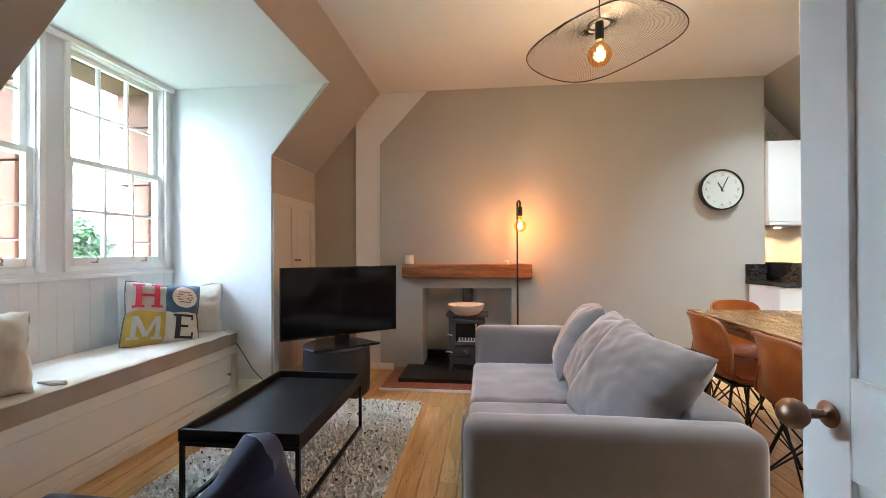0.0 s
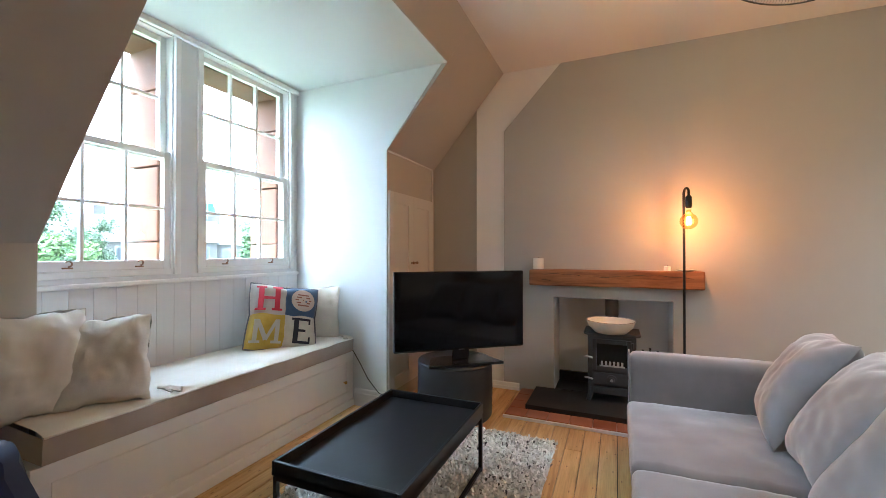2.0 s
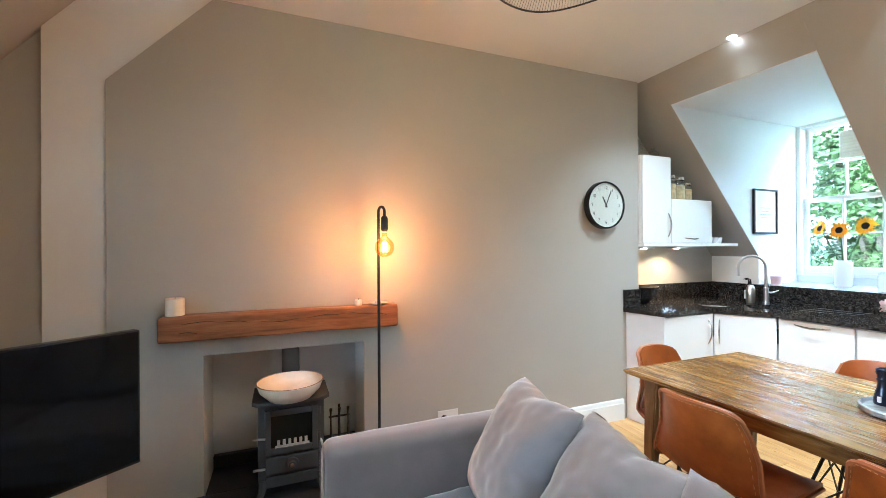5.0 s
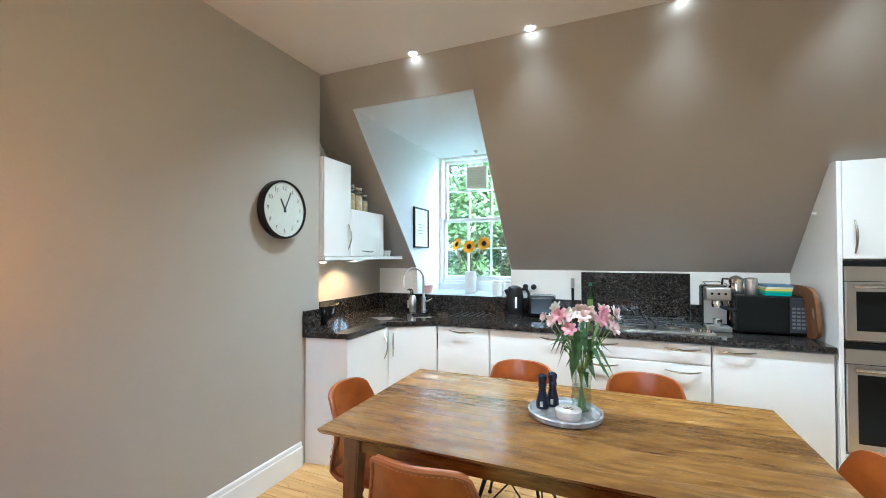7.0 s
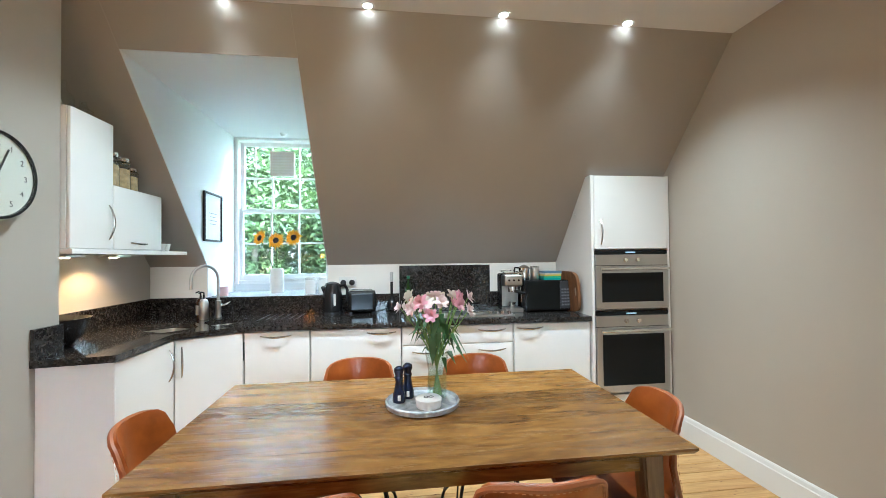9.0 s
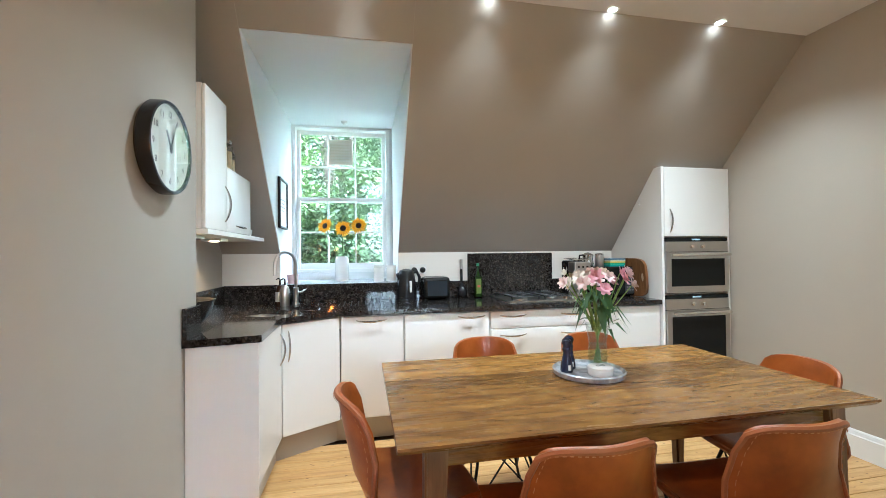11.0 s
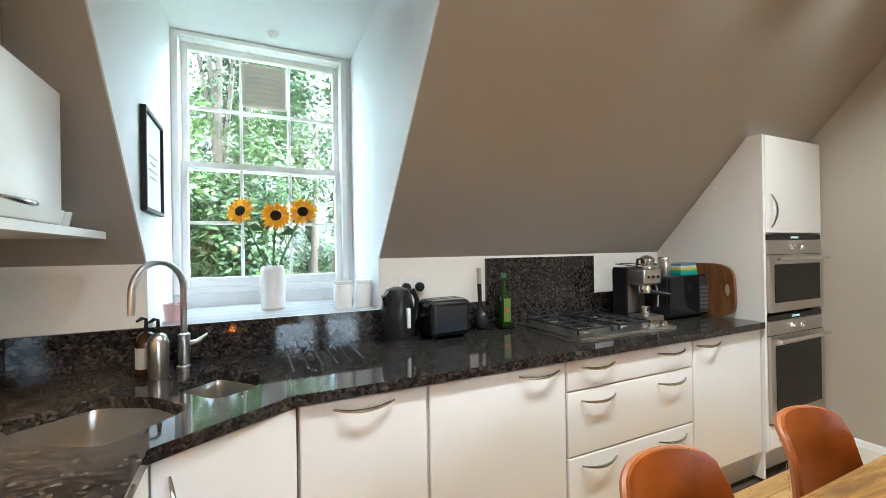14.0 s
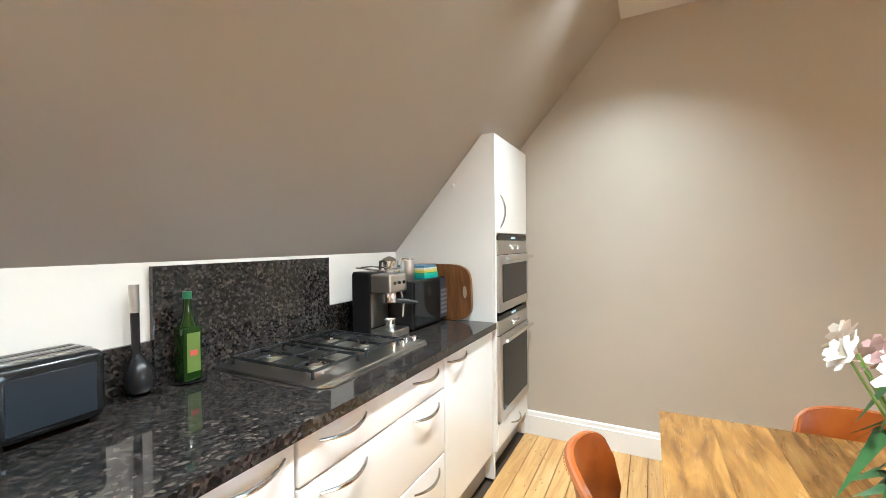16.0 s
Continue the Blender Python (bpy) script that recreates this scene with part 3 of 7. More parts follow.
# ---- windows ----
def sash_window(name, x, s, y0, y1, z0, z1, label, f=0.024, st=0.038, meet=0.487):
    """Six-over-six sash; s is the way into the room."""
    w = tagged(thing(name), label, "window", "", "structure")
    bm = bmesh.new()
    xo, xi = x - s * 0.115, x - s * 0.012
    for a, b in (((xo, y0, z0), (xi, y0 + f, z1)), ((xo, y1 - f, z0), (xi, y1, z1)), ((xo, y0 + f, z1 - f), (xi, y1 - f, z1)), ((xo, y0 + f, z0), (xi, y1 - f, z0 + 0.035))):
        box(bm, a, b, bevel=0.004)
    part("window_frame", bm, GLOSSW, w)
    bm = bmesh.new()
    e = 0.016
    for a, b in (((x - s * 0.012, y0 - 0.02, z0), (x + s * 0.012, y0 + e, z1 + 0.01)), ((x - s * 0.012, y1 - e, z0), (x + s * 0.012, y1 + 0.02, z1 + 0.01)), ((x - s * 0.012, y0 + e, z1 - e), (x + s * 0.012, y1 - e, z1 + 0.01))):
        box(bm, a, b, bevel=0.004)
    part("stop_bead", bm, GLOSSW, w)
    zm = z0 + (z1 - z0) * meet
    for nm, xa, xb, za, zb in (("upper_sash", x - s * 0.105, x - s * 0.067, zm - 0.02, z1 - f), ("lower_sash", x - s * 0.06, x - s * 0.022, z0 + 0.035, zm + 0.022)):
        bm = bmesh.new()
        ya, yb = y0 + f, y1 - f
        low = 0.055 if nm == "lower_sash" else 0.036
        top = 0.036 if nm == "lower_sash" else 0.038
        box(bm, (xa, ya, za), (xb, ya + st, zb), bevel=0.004)
        box(bm, (xa, yb - st, za), (xb, yb, zb), bevel=0.004)
        box(bm, (xa, ya + st, za), (xb, yb - st, za + low), bevel=0.004)
        box(bm, (xa, ya + st, zb - top), (xb, yb - st, zb), bevel=0.004)
        gy, gz = (yb - ya - 2 * st), (zb - za - low - top)
        for k in (1, 2):
            c = ya + st + gy * k / 3
            box(bm, (xa + 0.004 * s, c - 0.0085, za + low), (xb - 0.004 * s, c + 0.0085, zb - top), bevel=0.003)
        c = za + low + gz / 2
        for k in range(3):
            p = ya + st + gy * k / 3 + (0.0085 if k else 0)
            q = ya + st + gy * (k + 1) / 3 - (0.0085 if k < 2 else 0)
            box(bm, (xa + 0.004 * s, p, c - 0.0085), (xb - 0.004 * s, q, c + 0.0085), bevel=0.003)
        sash = part(nm, bm, GLOSSW, w)
        for k in range(3):
            for r in range(2):
                p = ya + st + gy * k / 3
                q = za + low + gz * r / 2
                xm = (xa + xb) / 2
                pane = part("pane", boxm((xm - 0.0015, p, q), (xm + 0.0015, p + gy / 3, q + gz / 2)), GLASS, sash)
                pane.visible_shadow = False
    return w


def sash_hardware(w, x, y0, y1, z0, zm):
    for y in (y0 + 0.2, y1 - 0.2):
        bm = boxm((x - 0.005, y - 0.02, z0 + 0.05), (x + 0.012, y + 0.02, z0 + 0.058), bevel=0.002)
        tube(bm, arc((x + 0.014, y, z0 + 0.075), 0.014, -90, 150, 8, "yz"), 0.004, 6)
        part("sash_lift", bm, COPPER, w, "dark brass sash lift", True)
    for z in (z0 + 0.12, zm - 0.07):
        bm = boxm((x + 0.012, y1 - 0.012, z), (x + 0.016, y1 + 0.012, z + 0.07), bevel=0.001)
        tube(bm, [(x + 0.016, y1, z), (x + 0.016, y1, z + 0.07)], 0.005, 6)
        part("hinge", bm, BRASS, w, "brass hinge", True)


w1 = sash_window("window_1", XWIN, 1, *W1, WZ0, WZ1, "white painted six-over-six sash window beside the dormer")
w2 = sash_window("window_2", XWIN, 1, *W2, WZ0, WZ1, "white painted six-over-six sash window over the bench")
w3 = sash_window("window_3", XWE, -1, *KW, KZ0, KZ1, "white painted six-over-six kitchen sash window", 0.018, 0.034, 0.502)
sash_hardware(w1, XWIN - 0.02, *W1, WZ0, 1.76)
sash_hardware(w2, XWIN - 0.02, *W2, WZ0, 1.76)
part("vent_fan", boxm((XWE - 0.05, 4.30, 2.17), (XWE - 0.012, 4.54, 2.42), bevel=0.02, seg=3), paint("aged_white_plastic", (0.70, 0.66, 0.55), 0.4), w3, "square off-white extractor fan set in the pane", True)
bm = bmesh.new()
for k in range(7):
    box(bm, (XWE - 0.054, 4.325, 2.20 + k * 0.028), (XWE - 0.049, 4.515, 2.216 + k * 0.028), bevel=0.002)
part("vent_louvre", bm, paint("louvre_white", (0.74, 0.71, 0.62), 0.4), w3)

# ---- door ----
door = thing("door", (1.235, 1.222, 0.008), 2.0, "white painted panelled door standing open on the doorway", "door")
bm = bmesh.new()
LW, LH, LT = 0.765, 2.035, 0.04
for y0, y1 in ((0, 0.11), (LW - 0.11, LW), (LW / 2 - 0.045, LW / 2 + 0.045)):
    box(bm, (-LT, y0, 0), (0, y1, LH), bevel=0.003)
for z0, z1 in ((0, 0.2), (0.74, 0.93), (LH - 0.12, LH)):
    for y0, y1 in ((0.11, LW / 2 - 0.045), (LW / 2 + 0.045, LW - 0.11)):
        box(bm, (-LT, y0, z0), (0, y1, z1), bevel=0.003)
leaf = part("leaf", bm, GLOSSW, door)
for z0, z1 in ((0.2, 0.74), (0.93, LH - 0.12)):
    for y0, y1 in ((0.11, LW / 2 - 0.045), (LW / 2 + 0.045, LW - 0.11)):
        part("door_panel", boxm((-LT + 0.013, y0 - 0.004, z0 - 0.004), (-0.013, y1 + 0.004, z1 + 0.004), bevel=0.004), GLOSSW, leaf)
for sgn, x in ((-1, -LT), (1, 0)):
    bm = lathem([(0.024, 0), (0.026, 0.003), (0.02, 0.008), (0.009, 0.012), (0.009, 0.04), (0.022, 0.05), (0.029, 0.062), (0.029, 0.075), (0.02, 0.088), (0.006, 0.092)], 20)
    part("door_handle", moved(bm, pose(x, LW - 0.065, 0.845, 0, 90 * sgn, 0)), COPPER, door, "round antique copper door knob", True)

# ---- alcove cupboard ----
cup = thing("alcove_cupboard", (XKW, 4.6, 0), 0, "pale painted alcove cupboard with two closed doors in the knee wall", "cupboard")
bm = bmesh.new()
box(bm, (0, -0.39, 1.955), (0.012, 0.405, 1.967), bevel=0.002)
box(bm, (0, 0.385, 0.0), (0.014, 0.405, 1.955), bevel=0.002)
CUPB = paint("muted_cupboard_paint", (0.60, 0.565, 0.52), 0.45, 0.02, 0.05)
part("frame_bead", bm, CUPB, cup)
for a, b in ((-0.392, -0.006), (-0.002, 0.383)):
    bm = bmesh.new()
    box(bm, (0.001, a, 0.12), (0.018, a + 0.075, 1.66), bevel=0.003)
    box(bm, (0.001, b - 0.075, 0.12), (0.018, b, 1.66), bevel=0.003)
    for z0, z1 in ((0.12, 0.22), (0.85, 0.95), (1.57, 1.66)):
        box(bm, (0.001, a + 0.075, z0), (0.018, b - 0.075, z1), bevel=0.003)
    box(bm, (0.001, a + 0.07, 0.2), (0.010, b - 0.07, 1.6))
    d = part("cupboard_door", bm, CUPB, cup)
    k = a + 0.03 if a > -0.1 else b - 0.03
    part("knob", moved(lathem([(0.006, 0), (0.006, 0.015), (0.013, 0.02), (0.011, 0.03), (0.004, 0.033)], 12), pose(0.018, k, 1.10, 0, 90, 0)), COPPER, d, "small dark metal knob", True)

# ---- window seat ----
bench = thing("window_bench", (-1.55, 3.18, 0), 0, "white painted built-in window bench with a storage door", "bench")
L0, L1 = 2.29 - 3.18, YD1 - 0.004 - 3.18
bm = boxm((-0.55, YD0 + 0.004 - 3.18, 0.02), (-0.02, L1, 0.40))
box(bm, (-0.32, L0, 0.02), (-0.02, YD0 + 0.004 - 3.18, 0.40))
part("carcass", bm, GLOSSW, bench)
bm = bmesh.new()
box(bm, (-0.02, L0, 0.345), (0, L1, 0.415), bevel=0.003)
box(bm, (-0.02, L0, 0.05), (0, L1, 0.115), bevel=0.003)
for y0, y1 in ((L0, L0 + 0.06), (L1 - 0.075, L1)):
    box(bm, (-0.02, y0, 0.115), (0, y1, 0.345), bevel=0.003)
part("face_frame", bm, GLOSSW, bench)
for y0, y1 in ((L0 + 0.063, L1 - 0.078),):
    d = part("bench_door", boxm((-0.016, y0, 0.118), (-0.004, y1, 0.342), bevel=0.002), GLOSSW, bench)
part("knob", moved(lathem([(0.006, 0), (0.006, 0.012), (0.012, 0.017), (0.010, 0.026), (0.003, 0.029)], 12), pose(-0.004, L1 - 0.11, 0.20, 0, 90, 0)), BRASS, bench, "small brass knob", True)
bm = boxm((0, L0, 0), (0.022, L1, 0.055), bevel=0.006)
part("baseboard", bm, GLOSSW, bench)
seat = thing("bench_cushion", (-1.55, 3.18, 0.417), 0, "cream linen bench cushion with pale piping and taupe sides", "cushion")
bm = bmesh.new()
n = 40
prof = []
for i in range(n + 1):
    y = L0 + 0.03 + (L1 - L0 - 0.04) * i / n
    sag = 0.0015 * math.sin(i * 0.9) + 0.004 * noise.noise(Vector((i * 0.35, 2, 0)))
    prof.append((y, sag))
def cushion_ring(y, sag):
    k = -0.325 if y < YD0 - 3.175 else -0.545
    return [(k, y, 0.0), (k, y, 0.112 + sag * 0.3), (k + 0.025, y, 0.122 + sag * 0.5), (-0.3, y, 0.128 + sag), (-0.06, y, 0.122 + sag), (0.0, y, 0.112 + sag), (0.012, y, 0.10 + sag)]
rows = [[bm.verts.new(p) for p in cushion_ring(*q)] for q in prof]
for a, b in zip(rows, rows[1:]):
    for i in range(6):
        bm.faces.new((a[i], b[i], b[i + 1], a[i + 1]))
bm.faces.new(rows[-1])
part("cushion_top", bm, LINEN, seat, smooth=True)
bm = bmesh.new()
a = [bm.verts.new((0.011 + 0.003 * math.sin(i), y, 0.1 + s)) for i, (y, s) in enumerate(prof)]
b = [bm.verts.new((0.004, y, 0.001)) for y, s in prof]
for i in range(n):
    bm.faces.new((a[i], b[i], b[i + 1], a[i + 1]))
c = [bm.verts.new((-0.325, L0 + 0.03, 0.11)), bm.verts.new((-0.325, L0 + 0.03, 0.001))]
bm.faces.new((a[0], c[0], c[1], b[0]))
part("cushion_side", bm, SIDEF, seat, "taupe fabric side band", True)
part("piping", tubem([(0.013, y, 0.103 + s) for y, s in prof], 0.005, 6), fabric("white_piping", (0.78, 0.75, 0.7)), seat, "white piping", True)


def scatter(name, at, size, tilt, rz, mat_, label, seed, d=0.14):
    c = thing(name, at, rz, label, "cushion")
    ob = part("cover", moved(pillow(size[0], size[1], d, 26, 0.5, 0.01, seed), pose(0, 0, size[1] / 2 - 0.01, tilt, 0, 0)), mat_, c, smooth=True)
    return c


# plain off-white pair at the near end, one behind the lettered cushion
c = scatter("scatter_cushion", (-1.79, 2.37, 0.535), (0.40, 0.42), -10, 84, LINEN, "plain pale linen scatter cushion leaning on the bench", 1.3, 0.2)
c = scatter("tasselled_cushion", (-1.71, 2.585, 0.535), (0.35, 0.385), -20, 60, OFFW, "off-white woven scatter cushion with corner tassels", 4.1, 0.17)
for u, v in ((-0.2, 0.02), (0.2, 0.02)):
    bm = bmesh.new()
    for k in range(9):
        a = random.uniform(-0.5, 0.5)
        dx = (1 if u > 0 else -1) * random.uniform(0.05, 0.10)
        tube(bm, [(u, 0.03 - v * 0.35, v), (u + dx * 0.5, 0.03 - v * 0.35 + a * 0.05, v - 0.01), (u + dx, -0.02 - v * 0.35 + a * 0.08, max(0.004, v - 0.05))], 0.006, 5)
    part("tassel", bm, OFFW, c, "cotton corner tassel", True)
c = scatter("scatter_cushion", (-1.80, 4.02, 0.535), (0.40, 0.40), -14, 40, OFFW, "off-white woven scatter cushion behind a lettered one", 7.7, 0.15)
for u in (-0.18, 0.19):
    bm = bmesh.new()
    for k in range(9):
        a = random.uniform(-0.5, 0.5)
        tube(bm, [(u, -0.05, 0.02), (u + 0.04, -0.10 + a * 0.05, 0.015), (u + 0.05 + a * 0.03, -0.15, 0.006)], 0.006, 5)
    part("tassel", bm, OFFW, c, "cotton corner tassel", True)

# lettered cushion: four cloth fields with applied letters
hc = thing("lettered_cushion", (-1.77, 3.70, 0.532), 54, "colourful patchwork cushion with the letters H, O, M and E", "cushion")
S = 0.465
FIELDS = [fabric("field_grey", (0.47, 0.42, 0.38)), fabric("field_blue", (0.06, 0.11, 0.22)), fabric("field_yellow", (0.50, 0.35, 0.045)), fabric("field_cream", (0.62, 0.58, 0.50)), fabric("field_back", (0.12, 0.12, 0.15))]
tip = pose(0, 0.04, S / 2 - 0.035, -24, 9, 0)
bm = pillow(S, S, 0.15, 28, 0.5, 0.008, 2.2)
for f in bm.faces:
    p = f.calc_center_median()
    f.material_index = 4 if p.y > 0.004 else (0 if p.x < 0 else 1) if p.z > 0 else (2 if p.x < 0 else 3)
cover = part("cover", moved(bm, tip), FIELDS, hc, smooth=True)


def on_cushion(bm, u, v):
    """Lays flat lettering on the bulging front of the cushion."""
    for q in bm.verts:
        x, z, lift = q.co.x + u, q.co.y + v, q.co.z
        t = max(0.0, (1 - abs(2 * x / S) ** 2.6) * (1 - abs(2 * z / S) ** 2.6)) ** 0.5
        q.co = (x, -t * 0.075 - 0.011 - lift, z)
    return moved(bm, tip)


def ring_sign(r0, r1, seg=28):
    bm = bmesh.new()
    a = [bm.verts.new((r0 * math.cos(2 * math.pi * k / seg), r0 * math.sin(2 * math.pi * k / seg), 0)) for k in range(seg)]
    b = [bm.verts.new((r1 * math.cos(2 * math.pi * k / seg), r1 * math.sin(2 * math.pi * k / seg), 0)) for k in range(seg)]
    for k in range(seg):
        bm.faces.new((a[k], a[(k + 1) % seg], b[(k + 1) % seg], b[k]))
    return bm


def slab_letter(strokes, serifs, th=0.034):
    """A slab-serif letter: straight strokes between points, with foot bars at the serif spots."""
    bm = bmesh.new()

    def bar(p, q, w):
        p, q = Vector((*p, 0)), Vector((*q, 0))
        d = q - p
        n_ = Vector((-d.y, d.x, 0)).normalized() * w / 2
        steps = 6
        for i in range(steps):
            a_, b_ = p + d * i / steps, p + d * (i + 1) / steps
            bm.faces.new([bm.verts.new(v) for v in (a_ - n_, b_ - n_, b_ + n_, a_ + n_)])
    for p, q, w in strokes:
        bar(p, q, w * th)
    for x, y in serifs:
        bar((x - 0.033, y), (x + 0.033, y), 0.016)
    bmesh.ops.subdivide_edges(bm, edges=bm.edges[:], cuts=1, use_grid_fill=True)
    return bm


GLYPHS = {
    "H": ([((-0.052, -0.085), (-0.052, 0.085), 1), ((0.052, -0.085), (0.052, 0.085), 1), ((-0.04, 0), (0.04, 0), 0.6)], [(-0.052, -0.083), (0.052, -0.083), (-0.052, 0.083), (0.052, 0.083)]),
    "M": ([((-0.066, -0.075), (-0.066, 0.075), 0.8), ((0.066, -0.075), (0.066, 0.075), 0.8), ((-0.06, 0.07), (0, -0.06), 0.8), ((0.06, 0.07), (0, -0.06), 0.6)], [(-0.066, -0.073), (0.066, -0.073)]),
    "E": ([((-0.036, -0.085), (-0.036, 0.085), 1), ((-0.05, 0.077), (0.055, 0.077), 0.5), ((-0.05, -0.077), (0.06, -0.077), 0.5), ((-0.03, 0), (0.03, 0), 0.5), ((0.055, 0.085), (0.055, 0.045), 0.4), ((0.06, -0.085), (0.06, -0.04), 0.4)], [(-0.036, 0.077)]),
}
for txt, u, v, col in (("H", -0.112, 0.112, (0.50, 0.02, 0.045)), ("M", -0.112, -0.115, (0.50, 0.49, 0.44)), ("E", 0.112, -0.105, (0.02, 0.025, 0.045))):
    part("letter", on_cushion(slab_letter(*GLYPHS[txt]), u, v), fabric("letter_cloth", col), cover, "applied cloth letter " + txt)
disc = ring_sign(0.004, 0.084)
bmesh.ops.subdivide_edges(disc, edges=disc.edges[:], cuts=3, use_grid_fill=True)
part("letter", on_cushion(disc, 0.115, 0.115), fabric("ring_cloth", (0.62, 0.50, 0.42)), cover, "applied pale disc standing for the letter O")
bm = bmesh.new()
for k in range(5):
    w = 0.115 - abs(k - 2) * 0.018
    q = boxm((-w / 2, -0.045 + k * 0.02, 0.0012), (w / 2, -0.036 + k * 0.02, 0.0022))
    me = bpy.data.meshes.new("bar")
    q.to_mesh(me)
    q.free()
    bm.from_mesh(me)
    bpy.data.meshes.remove(me)
part("stripe", on_cushion(bm, 0.115, 0.115), fabric("stripe_cloth", (0.30, 0.11, 0.07)), cover, "rust stripes inside the ring")
ed = [(S / 2 * u * (1 - 0.063 * (1 - abs(v)) ** 2 * abs(u) ** 3), 0, S / 2 * v * (1 - 0.063 * (1 - abs(u)) ** 2 * abs(v) ** 3)) for u, v in [(-1 + k / 8, -1) for k in range(16)] + [(1, -1 + k / 8) for k in range(16)] + [(1 - k / 8, 1) for k in range(16)] + [(-1, 1 - k / 8) for k in range(16)]]
part("piping", moved(tubem(ed, 0.005, 6, True), tip), FIELDS[4], hc, "dark piping", True)

# ---- coffee table and rug ----
ct = thing("coffee_table", (-0.588, 3.176, 0.03), 0, "black metal tray coffee table on a shaggy rug", "table")
hx, hy, ht = 0.284, 0.45, 0.355
bm = boxm((-hx, -hy, ht - 0.055), (hx, hy, ht - 0.04))
for a, b in (((-hx, -hy, ht - 0.055), (-hx + 0.014, hy, ht)), ((hx - 0.014, -hy, ht - 0.055), (hx, hy, ht)), ((-hx + 0.014, -hy, ht - 0.055), (hx - 0.014, -hy + 0.014, ht)), ((-hx + 0.014, hy - 0.014, ht - 0.055), (hx - 0.014, hy, ht))):
    part("rim", boxm(a, b, bevel=0.003), BLACKM, ct)
part("tray", bm, BLACKM, ct)
fx, fy, r = hx - 0.012, hy - 0.012, 0.009
for z in (ht - 0.066, 0.009):
    for sx in (-1, 1):
        part("rail", boxm((sx * fx - r, -fy, z - r), (sx * fx + r, fy, z + r)), BLACKM, ct)
for sy in (-1, 1):
    part("rail", boxm((-fx, sy * fy - r, ht - 0.066 - r), (fx, sy * fy + r, ht - 0.066 + r)), BLACKM, ct)
for sx in (-1, 1):
    for sy in (-1, 1):
        part("leg", boxm((sx * fx - r, sy * fy - r, 0), (sx * fx + r, sy * fy + r, ht - 0.06), bevel=0.002), BLACKM, ct)


def shag_rug():
    m, t, n, l, b = node_mat("shaggy_wool")
    gi = n.new("ShaderNodeNewGeometry")
    c = ramp(t, gi.outputs["Random Per Island"], [(0.0, (0.08, 0.08, 0.08)), (0.03, (0.2, 0.19, 0.18)), (0.06, (0.80, 0.77, 0.70)), (0.6, (0.86, 0.83, 0.77)), (1.0, (0.90, 0.88, 0.83))])
    l.new(c, b.inputs["Base Color"])
    b.inputs["Roughness"].default_value = 0.95
    rug = thing("shaggy_rug", (-0.57, 3.2, 0), 0, "cream shaggy wool rug flecked with dark grey on the boards", "rug")
    hx, hy = 0.58, 0.92
    base = boxm((-hx, -hy, 0.001), (hx, hy, 0.012), bevel=0.004)
    part("backing", base, fabric("rug_backing", (0.80, 0.77, 0.70)), rug)
    rng = random.Random(5)
    vs, fs = [], []
    for k in range(26000):
        x, y = rng.uniform(-hx, hx), rng.uniform(-hy, hy)
        h = rng.uniform(0.012, 0.03)
        a = rng.uniform(0, 2 * math.pi)
        lean = rng.uniform(0.004, 0.02)
        w = rng.uniform(0.005, 0.009)
        dx, dy = math.cos(a), math.sin(a)
        i = len(vs)
        vs += [(x - dy * w, y + dx * w, 0.008), (x + dy * w, y - dx * w, 0.008), (x + dx * lean + dy * w, y + dy * lean - dx * w, 0.008 + h), (x + dx * lean - dy * w, y + dy * lean + dx * w, 0.008 + h)]
        fs.append((i, i + 1, i + 2, i + 3))
    me = bpy.data.meshes.new("pile")
    me.from_pydata(vs, [], fs)
    me.materials.append(m)
    p = new("pile", me)
    p.parent = rug
    tagged(p, "tufted wool pile", "", "", "stuff")


shag_rug()

# ---- sofa ----
sofa = thing("sofa", (0.42, 2.40, 0), 0, "grey velvet two-seat sofa with loose seat cushions", "sofa")
SX, SY = 1.0, 1.90


def soft(bm, cuts=3, amp=0.006, seed=0.0):
    bmesh.ops.subdivide_edges(bm, edges=[e for e in bm.edges if e.calc_length() > 0.1], cuts=cuts, use_grid_fill=True)
    for v in bm.verts:
        q = noise.noise(v.co * 4 + Vector((seed, 0, 0))) * amp + noise.noise(v.co * 11 + Vector((0, seed, 0))) * amp * 0.5
        v.co += Vector((q, q * 0.6, q))
    return bm


part("base", soft(boxm((0.03, 0.02, 0.05), (SX - 0.02, SY - 0.02, 0.20), bevel=0.02), 4, 0.003), VELVET, sofa, smooth=True)
for nm, y0, y1 in (("arm", 0.0, 0.15), ("arm", SY - 0.15, SY)):
    bm = boxm((0.0, y0, 0.03), (SX - 0.03, y1, 0.598), bevel=0.06, seg=5)
    a = part(nm, soft(bm, 4, 0.004, y0), VELVET, sofa, smooth=True)
    edge = [(0.0, y0 + 0.004, 0.05), (0.0, y0 + 0.004, 0.57), (0.001, y0 + 0.03, 0.594), (0.001, y1 - 0.03, 0.594), (0.0, y1 - 0.004, 0.57), (0.0, y1 - 0.004, 0.05)]
    part("piping", tubem(edge, 0.004, 6), VELVET, a, smooth=True)
bm = boxm((SX - 0.20, 0.152, 0.03), (SX, SY - 0.152, 0.60), bevel=0.07, seg=5)
part("backrest", soft(bm, 4, 0.005, 3), VELVET, sofa, smooth=True)
